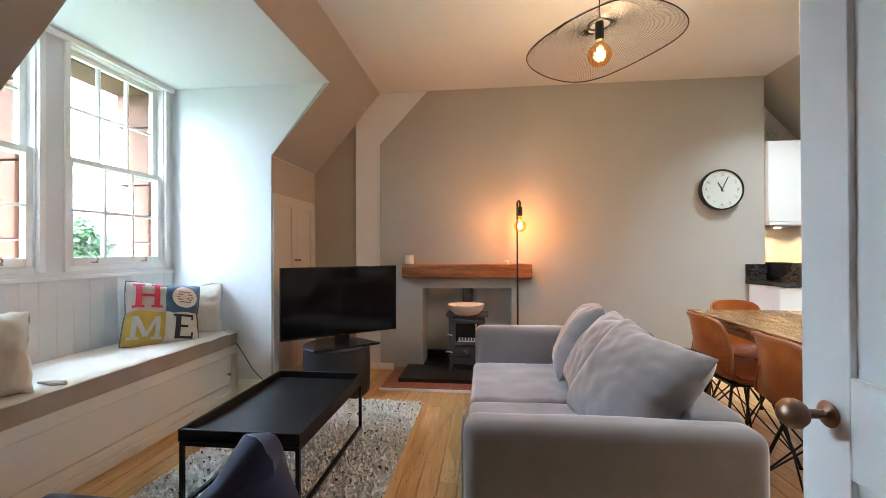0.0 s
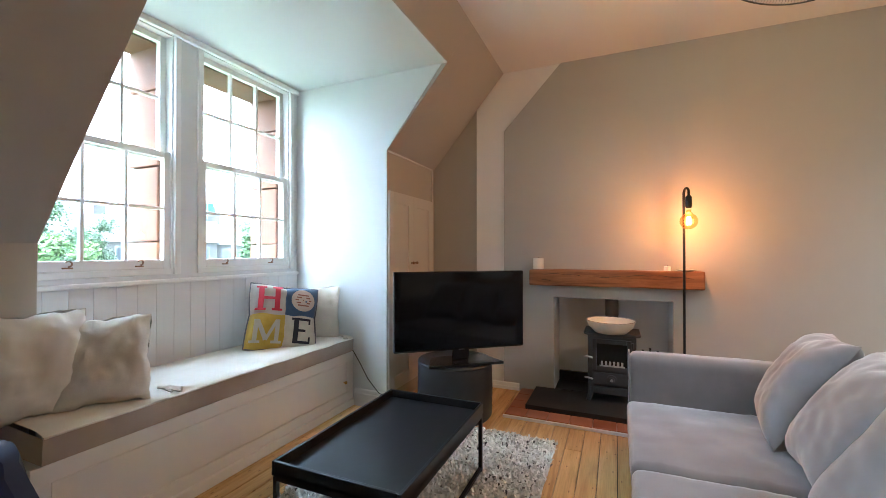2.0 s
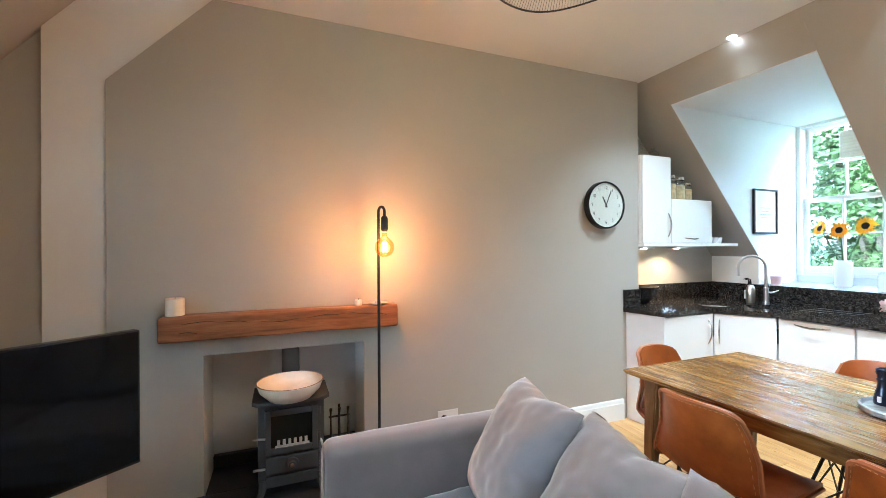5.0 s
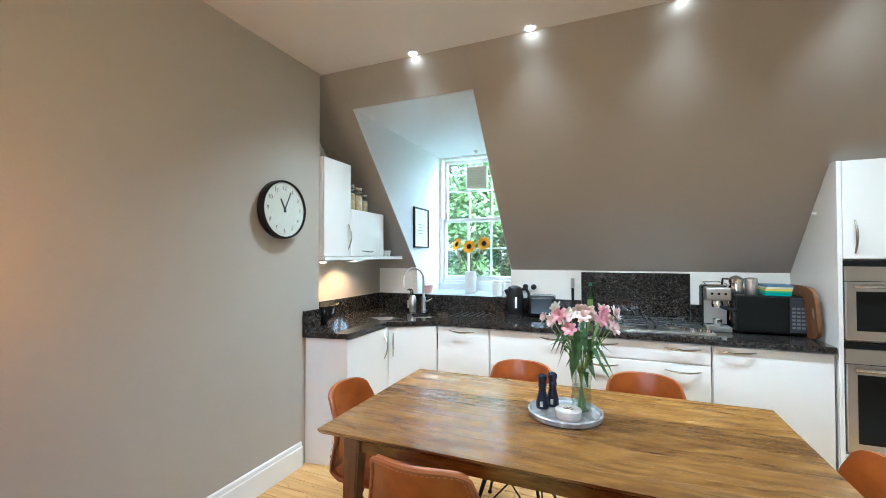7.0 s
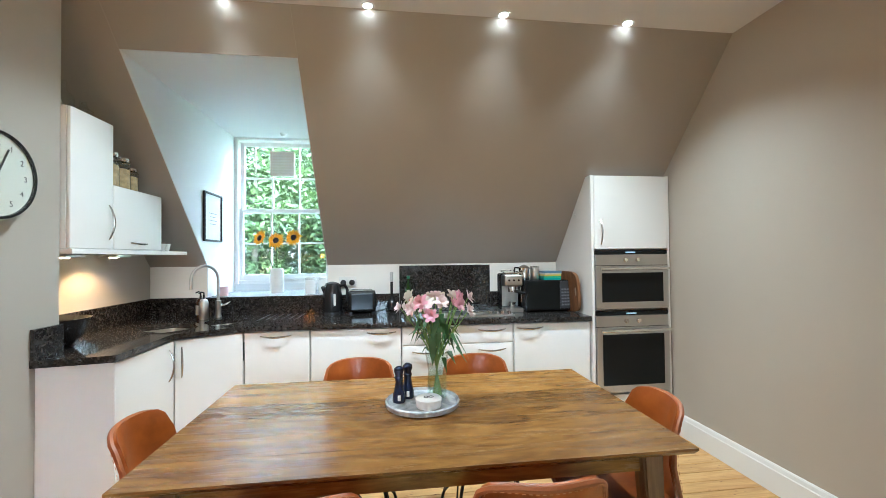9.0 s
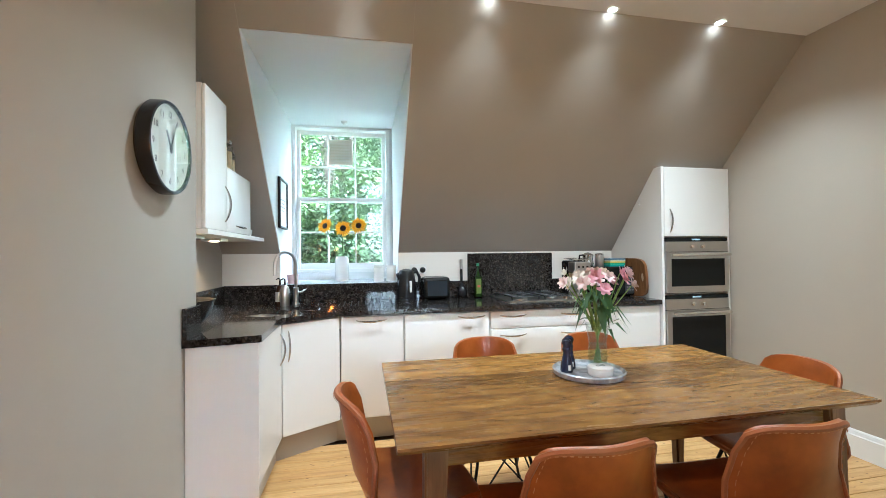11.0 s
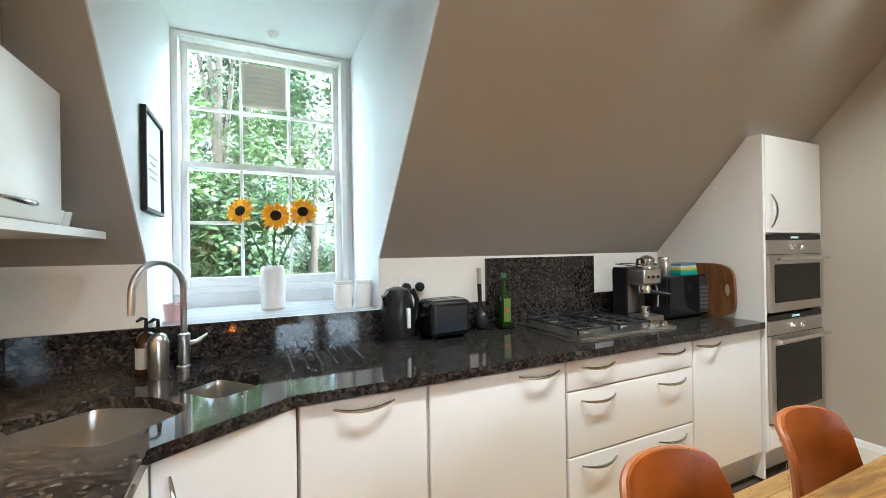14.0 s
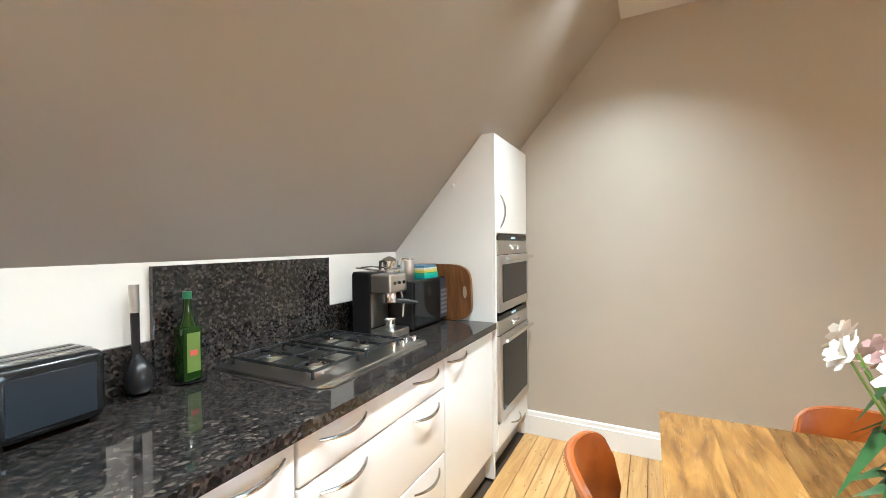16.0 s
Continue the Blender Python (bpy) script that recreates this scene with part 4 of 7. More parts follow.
for k, (y0, y1) in enumerate(((0.152, SY / 2 - 0.003), (SY / 2 + 0.003, SY - 0.152))):
    bm = boxm((-0.015, y0, 0.19), (SX - 0.19, y1, 0.335), bevel=0.045, seg=4)
    bmesh.ops.subdivide_edges(bm, edges=[e for e in bm.edges if e.calc_length() > 0.1], cuts=22, use_grid_fill=True)
    for v in bm.verts:
        u, w = (v.co.x - 0.37) / 0.4, (v.co.y - (y0 + y1) / 2) / 0.4
        if v.co.z > 0.28:
            v.co.z += 0.018 * max(0, 1 - u * u) * max(0, 1 - w * w)
            fold = noise.noise(Vector((v.co.x * 16 + math.sin(v.co.y * 5 + k) * 1.5, v.co.y * 3.5, k * 4.0)))
            v.co.z += 0.010 * (1 - abs(fold)) ** 6 * (0.3 + 0.7 * max(0, u)) + 0.006 * noise.noise(v.co * 6)
        else:
            v.co.x += 0.004 * noise.noise(v.co * 9)
    part("seat_cushion", bm, VELVET, sofa, smooth=True)
for x, y in ((0.08, 0.08), (0.08, SY - 0.08), (SX - 0.1, 0.08), (SX - 0.1, SY - 0.08)):
    part("foot", moved(lathem([(0.02, 0), (0.026, 0.055)], 12), Matrix.Translation((x, y, 0.0))), BLACKM, sofa)
for k, (x, y, z, rz, lean, w, h) in enumerate(((1.13, 3.86, 0.345, -102, -30, 0.55, 0.53), (1.13, 3.38, 0.345, -95, -33, 0.57, 0.53), (1.12, 2.90, 0.345, -80, -36, 0.63, 0.54))):
    c = thing("back_cushion", (x, y, z), rz, "plump grey velvet back cushion resting on the sofa", "cushion", "sofa back cushions")
    bm = pillow(w, h, 0.26, 40, 0.75, 0.006, 3.3 * k + 1, 2.7)
    part("cover", moved(bm, pose(0, 0, h / 2 - 0.03, lean, 4 * (k - 1), 0)), VELVET, c, smooth=True)

# ---- navy armchair ----
ac = thing("tub_armchair", (-0.62, 2.05, 0), 0, "navy blue velvet tub armchair beside the doorway", "armchair")
path = [(-0.57, 0.05, 0.67), (-0.55, -0.10, 0.61), (-0.44, -0.25, 0.50), (-0.2, -0.30, 0.45), (0.1, -0.30, 0.45), (0.33, -0.22, 0.50), (0.47, -0.08, 0.61), (0.535, 0.05, 0.68)]
bm = bmesh.new()
rows = []
for i, (x, y, z) in enumerate(path):
    a = Vector(path[max(0, i - 1)][:2])
    b = Vector(path[min(len(path) - 1, i + 1)][:2])
    d = (b - a).normalized()
    nrm = Vector((d.y, -d.x))
    prof = [(0.045, 0.12), (0.05, z - 0.05), (0.035, z - 0.012), (0.0, z), (-0.035, z - 0.012), (-0.05, z - 0.05), (-0.045, 0.12)]
    rows.append([bm.verts.new((x + nrm.x * o, y + nrm.y * o, h)) for o, h in prof])
for a, b in zip(rows, rows[1:]):
    for i in range(7):
        bm.faces.new((a[i], a[(i + 1) % 7], b[(i + 1) % 7], b[i]))
bm.faces.new(rows[0])
bm.faces.new(rows[-1][::-1])
bmesh.ops.recalc_face_normals(bm, faces=bm.faces[:])
bmesh.ops.subdivide_edges(bm, edges=bm.edges[:], cuts=2, use_grid_fill=True, smooth=1.0)
part("back_shell", bm, BLUEV, ac, smooth=True)
part("seat", soft(boxm((-0.44, -0.22, 0.10), (0.44, 0.30, 0.33), bevel=0.05, seg=4), 3, 0.005), BLUEV, ac, smooth=True)
for x, y in ((-0.38, -0.18), (0.38, -0.18), (-0.38, 0.24), (0.38, 0.24)):
    part("leg", tubem([(x, y, 0), (x * 0.95, y * 0.95, 0.17)], [0.011, 0.016], 10), BLACKM, ac)

# ---- television on a drum ----
drum = thing("drum_stand", (-0.745, 4.335, 0), 0, "charcoal round drum pouffe used as a television stand", "stand")
part("body", lathem([(0.255, 0.0), (0.27, 0.02), (0.275, 0.2), (0.27, 0.375), (0.262, 0.392)], 40), CHAR, drum, smooth=True)
part("lid", lathem([(0.273, 0.384), (0.275, 0.395), (0.268, 0.405), (0.15, 0.407)], 40), CHAR, drum, "raised lid rim", True)
tv = thing("television", (-0.665, 4.26, 0.408), 38.5, "black flat-screen television, switched off, on a drum stand", "television")
part("cabinet", boxm((-0.485, 0.004, 0.085), (0.485, 0.05, 0.645), bevel=0.006), BLACKP, tv)
part("screen", boxm((-0.478, 0.0, 0.098), (0.478, 0.006, 0.639), bevel=0.001), SCREEN, tv, "dark glossy screen")
part("neck", boxm((-0.06, 0.01, 0.02), (0.06, 0.04, 0.1), bevel=0.005), BLACKP, tv)
part("foot_plate", prismm([(-0.27, -0.13), (0.27, -0.13), (0.20, 0.12), (-0.20, 0.12)], 2, 0.0, 0.018, 0.004), BLACKP, tv, "trapezoid glossy foot")
part("badge", boxm((-0.022, -0.0015, 0.088), (0.022, 0.004, 0.093)), CHROME, tv, "small plain silver badge")
cab = thing("power_cable", (0, 0, 0), 0, "thin dark power cable hanging along the dormer wall", "cable")
part("wire", tubem([(-1.53, 4.165, 0.43), (-1.47, 4.178, 0.33), (-1.40, 4.178, 0.22), (-1.30, 4.175, 0.125), (-1.18, 4.17, 0.095), (-1.06, 4.22, 0.11), (-0.98, 4.36, 0.16), (-0.99, 4.50, 0.30), (-0.76, 4.45, 0.412), (-0.70, 4.36, 0.45)], 0.003, 6), BLACKP, cab, smooth=True)

# ---- hearth, stove, mantel ----
hearth = thing("hearth", (0.309, 4.72, 0), 0, "black slate hearth slab edged with terracotta tiles", "hearth")
part("slate_slab", boxm((-0.585, -0.145, 0.012), (0.585, 0.306, 0.055), bevel=0.004), SLATE, hearth)
part("inner_slab", boxm((FX0 - 0.309 + 0.006, 0.307, 0.0), (FX1 - 0.309 - 0.006, 0.625, 0.056), bevel=0.003), SLATE, hearth)
part("slate_upstand", boxm((FX0 - 0.309 + 0.006, 0.590, 0.057), (FX1 - 0.309 - 0.006, 0.628, 0.13), bevel=0.003), SLATE, hearth)
part("screed", boxm((-0.71, -0.295, 0.0), (0.70, 0.306, 0.010)), GROUT, hearth)
part("edge_strip", boxm((-0.715, -0.312, 0.0), (0.705, -0.296, 0.02), bevel=0.003), GLOSSW, hearth, "pale painted wooden edge strip")
tl = bpy.data.meshes.new("tile")
q = boxm((-0.0735, -0.0735, 0), (0.0735, 0.0735, 0.02), bevel=0.003, seg=1)
q.to_mesh(tl)
q.free()
tl.materials.append(TILE)
spots_t = [(-0.632 + 0.15 * k, -0.220) for k in range(9)] + [(-0.632, -0.07 + 0.15 * k) for k in range(3)]
for x, y in spots_t:
    o = new("tile", tl)
    o.parent, o.location = hearth, (x, y, 0.004)

stove = thing("wood_stove", (0.318, 4.86, 0.056), 0, "small dark grey cast-iron wood stove on the slate hearth", "stove")
part("body", boxm((-0.17, 0.0, 0.075), (0.17, 0.26, 0.50), bevel=0.012), IRON, stove, smooth=True)
part("top_plate", prismm([(-0.165, -0.03), (0.165, -0.03), (0.2, 0.01), (0.2, 0.27), (-0.2, 0.27), (-0.2, 0.01)], 2, 0.50, 0.522, 0.006), IRON, stove)
dr = bmesh.new()
for a, b in (((-0.135, -0.018, 0.235), (-0.105, 0.0, 0.475)), ((0.105, -0.018, 0.235), (0.135, 0.0, 0.475)), ((-0.105, -0.018, 0.44), (0.105, 0.0, 0.475)), ((-0.105, -0.018, 0.235), (0.105, 0.0, 0.27))):
    box(dr, a, b, bevel=0.005)
sd = part("fire_door", dr, IRON, stove)
part("door_glass", boxm((-0.105, -0.008, 0.27), (0.105, -0.004, 0.44)), OVENG, sd, "sooty stove glass")
bm = bmesh.new()
for k in range(6):
    box(bm, (-0.075 + k * 0.028, -0.014, 0.272), (-0.06 + k * 0.028, -0.009, 0.31), bevel=0.002)
box(bm, (-0.085, -0.014, 0.268), (0.09, -0.009, 0.28))
part("fire_bars", bm, paint("ash_grey", (0.5, 0.48, 0.44), 0.7), sd, "pale fire bars behind the glass")
part("ash_door", boxm((-0.135, -0.014, 0.13), (0.135, 0.0, 0.222), bevel=0.006), IRON, stove)
part("air_dial", moved(lathem([(0.034, 0), (0.034, 0.012), (0.022, 0.014), (0.018, 0.024), (0.008, 0.026)], 20), pose(0.0, -0.014, 0.176, 90, 0, 0)), IRON, stove, "round air dial with a steel centre", True)
part("dial_centre", moved(lathem([(0.011, 0), (0.011, 0.006), (0.006, 0.008)], 12), pose(0.0, -0.038, 0.176, 90, 0, 0)), STEEL, stove, smooth=True)
for z in (0.33, 0.17):
    part("door_catch", tubem([(-0.135, -0.02, z), (-0.165, -0.035, z + 0.01), (-0.19, -0.04, z + 0.012)], 0.007, 8), STEEL, stove, smooth=True)
for z in (0.42, 0.28, 0.18):
    part("hinge", tubem([(0.143, -0.01, z), (0.143, -0.01, z + 0.04)], 0.009, 8), IRON, stove, smooth=True)
part("skirt", boxm((-0.13, -0.01, 0.06), (0.13, 0.01, 0.115), bevel=0.006), IRON, stove)
for x in (-0.15, 0.15):
    for y in (0.01, 0.24):
        part("leg", tubem([(x * 0.95, y, 0.1), (x, y - 0.01, 0.05), (x * 1.12, y - 0.02, 0.0)], [0.024, 0.02, 0.016], 8), IRON, stove, smooth=True)
part("flue", moved(lathem([(0.058, 0), (0.058, 0.025), (0.05, 0.028), (0.05, 0.23)], 24), Matrix.Translation((0, 0.235, 0.522))), IRON, stove, "black flue pipe", True)
bowl = thing("ceramic_bowl", (0.312, 4.868, 0.5785), 0, "shallow cream ceramic bowl with a brown rim on the stove", "bowl")
part("shell", lathem([(0.07, 0.0), (0.11, 0.006), (0.155, 0.05), (0.172, 0.095), (0.168, 0.097), (0.15, 0.055), (0.105, 0.016), (0.02, 0.012)], 40), paint("cream_glaze", (0.80, 0.73, 0.62), 0.35, 0.08, 0.1, 8), bowl, smooth=True)
part("rim", tubem(arc((0, 0, 0.096), 0.170, 0, 345, 40, "xy"), 0.0022, 6, True), paint("rim_brown", (0.22, 0.12, 0.06), 0.5), bowl, "thin brown rim")

mantel = thing("mantel_beam", (0.312, YN - 0.0125, 0.918), 0, "rustic oak beam mantel shelf with dark cracks", "shelf")
bm = boxm((-0.625, -0.115, 0.0), (0.622, 0.0, 0.132), bevel=0.014, seg=3)
bmesh.ops.subdivide_edges(bm, edges=[e for e in bm.edges if e.calc_length() > 0.5], cuts=24, use_grid_fill=True)
for v in bm.verts:
    if v.co.y < -0.02:
        v.co.z += 0.006 * noise.noise(Vector((v.co.x * 3, 1, v.co.z * 4))) + 0.003 * noise.noise(Vector((v.co.x * 9, 5, v.co.z * 9)))
        v.co.y += 0.007 * noise.noise(Vector((v.co.x * 4, 3, v.co.z * 6)))
part("beam", bm, OAK, mantel, smooth=True)
bm = bmesh.new()
tube(bm, [(-0.6 + 0.05 * k, -0.1165 + 0.003 * math.sin(k), 0.088 + 0.010 * math.sin(k * 0.45) + 0.004 * math.sin(k * 2.1)) for k in range(24)], [0.0008 + 0.0014 * abs(math.sin(k * 0.7)) for k in range(24)], 5)
tube(bm, [(-0.53 + 0.02 * k, -0.118, 0.045 + 0.004 * math.sin(k)) for k in range(5)], 0.0022, 5)
part("crack", bm, DARKGAP, mantel, "dark drying cracks")


def candle(name, at, r, h, label, wick=True):
    c = thing(name, at, 0, label, "candle")
    part("wax", lathem([(r, 0), (r, h - 0.004), (r - 0.004, h), (r * 0.6, h - 0.006)], 24), paint("candle_wax", (0.78, 0.74, 0.66), 0.5, 0.03, 0.05), c, smooth=True)
    part("wick", tubem([(0, 0, h - 0.008), (0.001, 0, h + 0.006)], 0.0015, 5), BLACKP, c)


candle("pillar_candle", (-0.245, 4.965, 1.051), 0.043, 0.090, "thick cream pillar candle on the mantel beam")
candle("small_candle", (0.70, 4.965, 1.051), 0.022, 0.035, "small cream candle on the mantel beam")
dish = thing("trinket_dish", (0.82, 4.965, 1.051), 0, "low white dish with small trinkets on the mantel beam", "dish")
part("plate", lathem([(0.04, 0), (0.062, 0.012), (0.058, 0.013), (0.03, 0.005)], 24), CERAM, dish, smooth=True)
part("trinket", boxm((-0.02, -0.012, 0.006), (0.018, 0.012, 0.026), bevel=0.004), paint("trinket_grey", (0.4, 0.4, 0.42), 0.4), dish)

tools = thing("fire_tools", (0.585, 4.98, 0.056), 0, "black iron fireside tool set beside the stove", "fire tools")
part("stand", lathem([(0.06, 0), (0.06, 0.012), (0.012, 0.02)], 20), BLACKM, tools)
part("post", tubem([(0, 0, 0.01), (0, 0, 0.41)], 0.007, 8), BLACKM, tools)
part("cross_bar", tubem([(-0.06, 0, 0.34), (0.06, 0, 0.34)], 0.006, 8), BLACKM, tools)
for x in (-0.05, 0.0, 0.05):
    part("tool", tubem([(x, -0.02, 0.07), (x, -0.02, 0.31), (x, -0.015, 0.36), (x, -0.02, 0.395)], [0.012, 0.005, 0.005, 0.009], 8), BLACKM, tools, smooth=True)
part("brush", lathem([(0.014, 0.03), (0.03, 0.06), (0.026, 0.12), (0.008, 0.15)], 14, (0.05, -0.02, 0)), BLACKM, tools)

# ---- floor lamp ----
fl = thing("floor_lamp", (0.785, 4.785, 0), -68, "slim black floor lamp with a bare glowing amber bulb", "lamp")
part("base", lathem([(0.13, 0), (0.13, 0.012), (0.12, 0.018), (0.012, 0.022)], 32), BLACKM, fl, smooth=True)
part("pole", tubem([(0, 0, 0.02), (0, 0, 1.56)] + arc((0.029, 0, 1.60), 0.029, 180, 0, 10) + [(0.058, 0, 1.56)], 0.0085, 10), BLACKM, fl, smooth=True)
part("socket", lathem([(0.012, 1.575), (0.02, 1.565), (0.021, 1.505), (0.019, 1.495), (0.013, 1.488)][::-1], 16, (0.058, 0, 0)), BLACKM, fl, smooth=True)


def filament_bulb(parent, c, r, power):
    """A globe bulb hanging neck up at c, with its glowing filament."""
    prof = [(r * math.sin(a), -r * math.cos(a)) for a in [math.pi * k / 16 for k in range(1, 14)]] + [(r * 0.28, r * 1.12), (r * 0.26, r * 1.45)]
    g = part("bulb", lathem(prof, 24, c, False), glass("amber_glass", (1.0, 0.72, 0.38)), parent, "amber glass globe bulb", True)
    g.visible_shadow = False
    bm = bmesh.new()
    for k in range(4):
        a = k * math.pi / 2
        tube(bm, [(c[0] + r * 0.14 * math.cos(a), c[1] + r * 0.14 * math.sin(a), c[2] + r * 0.55), (c[0] + r * 0.24 * math.cos(a), c[1] + r * 0.24 * math.sin(a), c[2] - r * 0.45)], r * 0.05, 6)
    f = part("filament", bm, glow("filament_glow", (1.0, 0.62, 0.22), power), g, "glowing filament")
    f.visible_shadow = False


filament_bulb(fl, (0.058, 0, 1.40), 0.055, 4)

# ---- pendant ----
PX, PY = 1.155, 3.45
pend = thing("pendant_lamp", (PX, PY, H + 0.0), 0, "large black pleated wire-mesh pendant shade with an amber bulb", "lamp")
part("ceiling_rose", lathem([(0.05, -0.001), (0.05, -0.02), (0.01, -0.03)][::-1], 24), BLACKM, pend, smooth=True)
part("flex", tubem([(0, 0, -0.02), (0, 0, -0.26)], 0.0035, 6), BLACKM, pend)
part("lamp_holder", lathem([(0.02, -0.385), (0.024, -0.375), (0.024, -0.285), (0.012, -0.26), (0.006, -0.245)], 16), BLACKM, pend, smooth=True)
part("hub_ring", tubem(arc((0, 0, -0.295), 0.062, 0, 340, 18, "xy"), 0.006, 8, True), BLACKM, pend, smooth=True)
filament_bulb(pend, (0, 0, -0.47), 0.066, 4)
tilt = Matrix.Translation((0, 0, -0.305)) @ Euler((radians(-6), radians(-13), radians(10))).to_matrix().to_4x4()
NR = 190
def rim_pt(k, n):
    a = 2 * math.pi * k / n
    R = 0.40 + 0.035 * math.cos(2 * a) + 0.02 * math.sin(a)
    return Vector((R * math.cos(a), R * math.sin(a), -0.11 - 0.05 * math.cos(a) + 0.02 * math.sin(3 * a)))
shade_ = part("shade", tubem([rim_pt(k, 80) for k in range(80)], 0.0035, 6, True), BLACKM, pend, "wavy black wire rim", True)
shade_.matrix_local = tilt
bm = bmesh.new()
for k in range(NR):
    p = rim_pt(k, NR)
    q = p.normalized() * 0.062
    q.z = 0.0
    mid = (p + q) / 2 + Vector((0, 0, 0.045))
    tube(bm, [q, q * 0.7 + mid * 0.3 + Vector((0, 0, 0.012)), mid, mid * 0.35 + p * 0.65 + Vector((0, 0, 0.008)), p], 0.00075, 3)
tagged(part("mesh_wires", bm, BLACKM, shade_, "fine black wires fanned from hub to rim"), kind="stuff")

# ---- kitchen: worktop ----
def rounded(pts, r=0.03, n=4):
    out = []
    k = len(pts)
    for i in range(k):
        a, b, c = Vector(pts[i - 1]), Vector(pts[i]), Vector(pts[(i + 1) % k])
        u, v = (a - b).normalized() * r, (c - b).normalized() * r
        for j in range(n + 1):
            t = j / n
            q = (b + u) * (1 - t) ** 2 + b * 2 * t * (1 - t) + (b + v) * t * t
            out.append((q.x, q.y))
    return out


WT = 0.905
BIG = rounded([(3.80, 5.11), (3.94, 4.93), (3.86, 4.77), (3.70, 4.655), (3.52, 4.80), (3.61, 4.97)], 0.04)
SMALL = rounded([(3.975, 4.735), (4.09, 4.61), (3.92, 4.46), (3.80, 4.49), (3.745, 4.60), (3.885, 4.715)], 0.03)
edge_ = [(2.86, YN - 0.0125), (2.92, 4.70), (3.46, 4.71), (3.665, 4.39), (3.66, 1.866), (XKE - 0.003, 1.866), (XKE - 0.003, YR - 0.003), (XB1 + 0.003, YR - 0.003), (XB1 + 0.003, YN - 0.0125)]
wt = thing("worktop", (0, 0, 0), 0, "polished dark speckled granite worktop with sink cut-outs", "worktop")
bm = bmesh.new()
def ring_faces(bm, pts, z0, z1):
    a = [bm.verts.new((*p, z0)) for p in pts]
    b = [bm.verts.new((*p, z1)) for p in pts]
    for i in range(len(pts)):
        bm.faces.new((a[i], a[(i + 1) % len(pts)], b[(i + 1) % len(pts)], b[i]))
    return a, b
lo, hi = [], []
for pts in (edge_, BIG, SMALL):
    a, b = ring_faces(bm, pts, WT - 0.035, WT)
    lo.append(a)
    hi.append(b)
for loops in (lo, hi):
    es = [e for vs in loops for i, v in enumerate(vs) for e in v.link_edges if e.other_vert(v) is vs[(i + 1) % len(vs)]]
    bmesh.ops.triangle_fill(bm, edges=list(set(es)), use_beauty=True)
bmesh.ops.recalc_face_normals(bm, faces=bm.faces[:])
part("slab", bm, GRANITE, wt)
bm = boxm((XKE - 0.022, 1.866, WT), (XKE - 0.002, 2.485, WT + 0.145), bevel=0.002)
box(bm, (XKE - 0.022, 3.30, WT), (XKE - 0.002, 5.297, WT + 0.145), bevel=0.002)
box(bm, (XB1 + 0.003, YR - 0.022, WT), (XKE - 0.002, YR - 0.002, WT + 0.145), bevel=0.002)
box(bm, (2.86, YN - 0.034, WT), (XB1, YN - 0.014, WT + 0.145), bevel=0.002)
part("upstand", bm, GRANITE, wt)
bm = bmesh.new()
for k in range(6):
    y = 4.36 - k * 0.055
    box(bm, (3.93 + 0.012 * k, y - 0.004, WT - 0.001), (4.28, y + 0.004, WT + 0.0008))
part("drainer_groove", bm, BLACKM, wt, "grooves of the draining board")
part("splashback", boxm((XKE - 0.028, 2.489, WT), (XKE - 0.004, 3.297, 1.292), bevel=0.002), GRANITE, wt, "upright granite splashback behind the hob")
# Pale grey puts the sky's reflection into the sill's colour.
SILL_REFLECT = paint("sill_sky_reflection", (0.40, 0.41, 0.43), 0.22, 0.02, 0.03)
SILLX = (XWE - 0.004 - XKE + 0.022) / 5
sill = tagged(thing("trim_kitchen_sill", (XKE - 0.022, 0, 1.024)), "window sill in strips above the upstand, pale for reflected sky", "sill", "", "structure")
for k in range(5):
    part("sill_strip", boxm((k * SILLX + 0.001, YE0 + 0.003, 0), ((k + 1) * SILLX - 0.001, YE1 - 0.003, 0.028), bevel=0.004), SILL_REFLECT, sill)
sink = thing("sink", (0, 0, 0), 0, "stainless steel one-and-a-half bowl sink under the worktop", "sink")
for nm, pts, depth in (("main_bowl", BIG, 0.17), ("half_bowl", SMALL, 0.12)):
    c = Vector((sum(p[0] for p in pts) / len(pts), sum(p[1] for p in pts) / len(pts)))
    out_ = [tuple(c + (Vector(p) - c) * 1.02) for p in pts]
    inn = [tuple(c + (Vector(p) - c) * 0.86) for p in pts]
    bm = bmesh.new()
    a = [bm.verts.new((*p, WT - 0.036)) for p in out_]
    b = [bm.verts.new((*p, WT - 0.03 - depth)) for p in inn]
    for i in range(len(pts)):
        bm.faces.new((a[i], b[i], b[(i + 1) % len(pts)], a[(i + 1) % len(pts)]))
    bm.faces.new(b)
    bw = part(nm, bm, STEEL, sink, smooth=True)
    part("waste", lathem([(0.035, 0), (0.035, 0.004), (0.02, 0.002)], 20, (c.x, c.y, WT - 0.03 - depth)), CHROME, bw, smooth=True)

tap = thing("kitchen_tap", (4.19, 4.735, WT), 0, "brushed steel swan-neck kitchen tap with a side lever", "tap")
ux, uy = -0.80, 0.60
part("column", lathem([(0.026, 0), (0.026, 0.01), (0.021, 0.014), (0.021, 0.13), (0.013, 0.135)], 20), STEEL, tap, smooth=True)
neck = [(0, 0, 0.13), (0, 0, 0.305)] + [(ux * (0.105 - 0.105 * math.cos(a)), uy * (0.105 - 0.105 * math.cos(a)), 0.305 + 0.105 * math.sin(a)) for a in [math.pi * k / 14 for k in range(1, 15)]] + [(ux * 0.21, uy * 0.21, 0.235)]
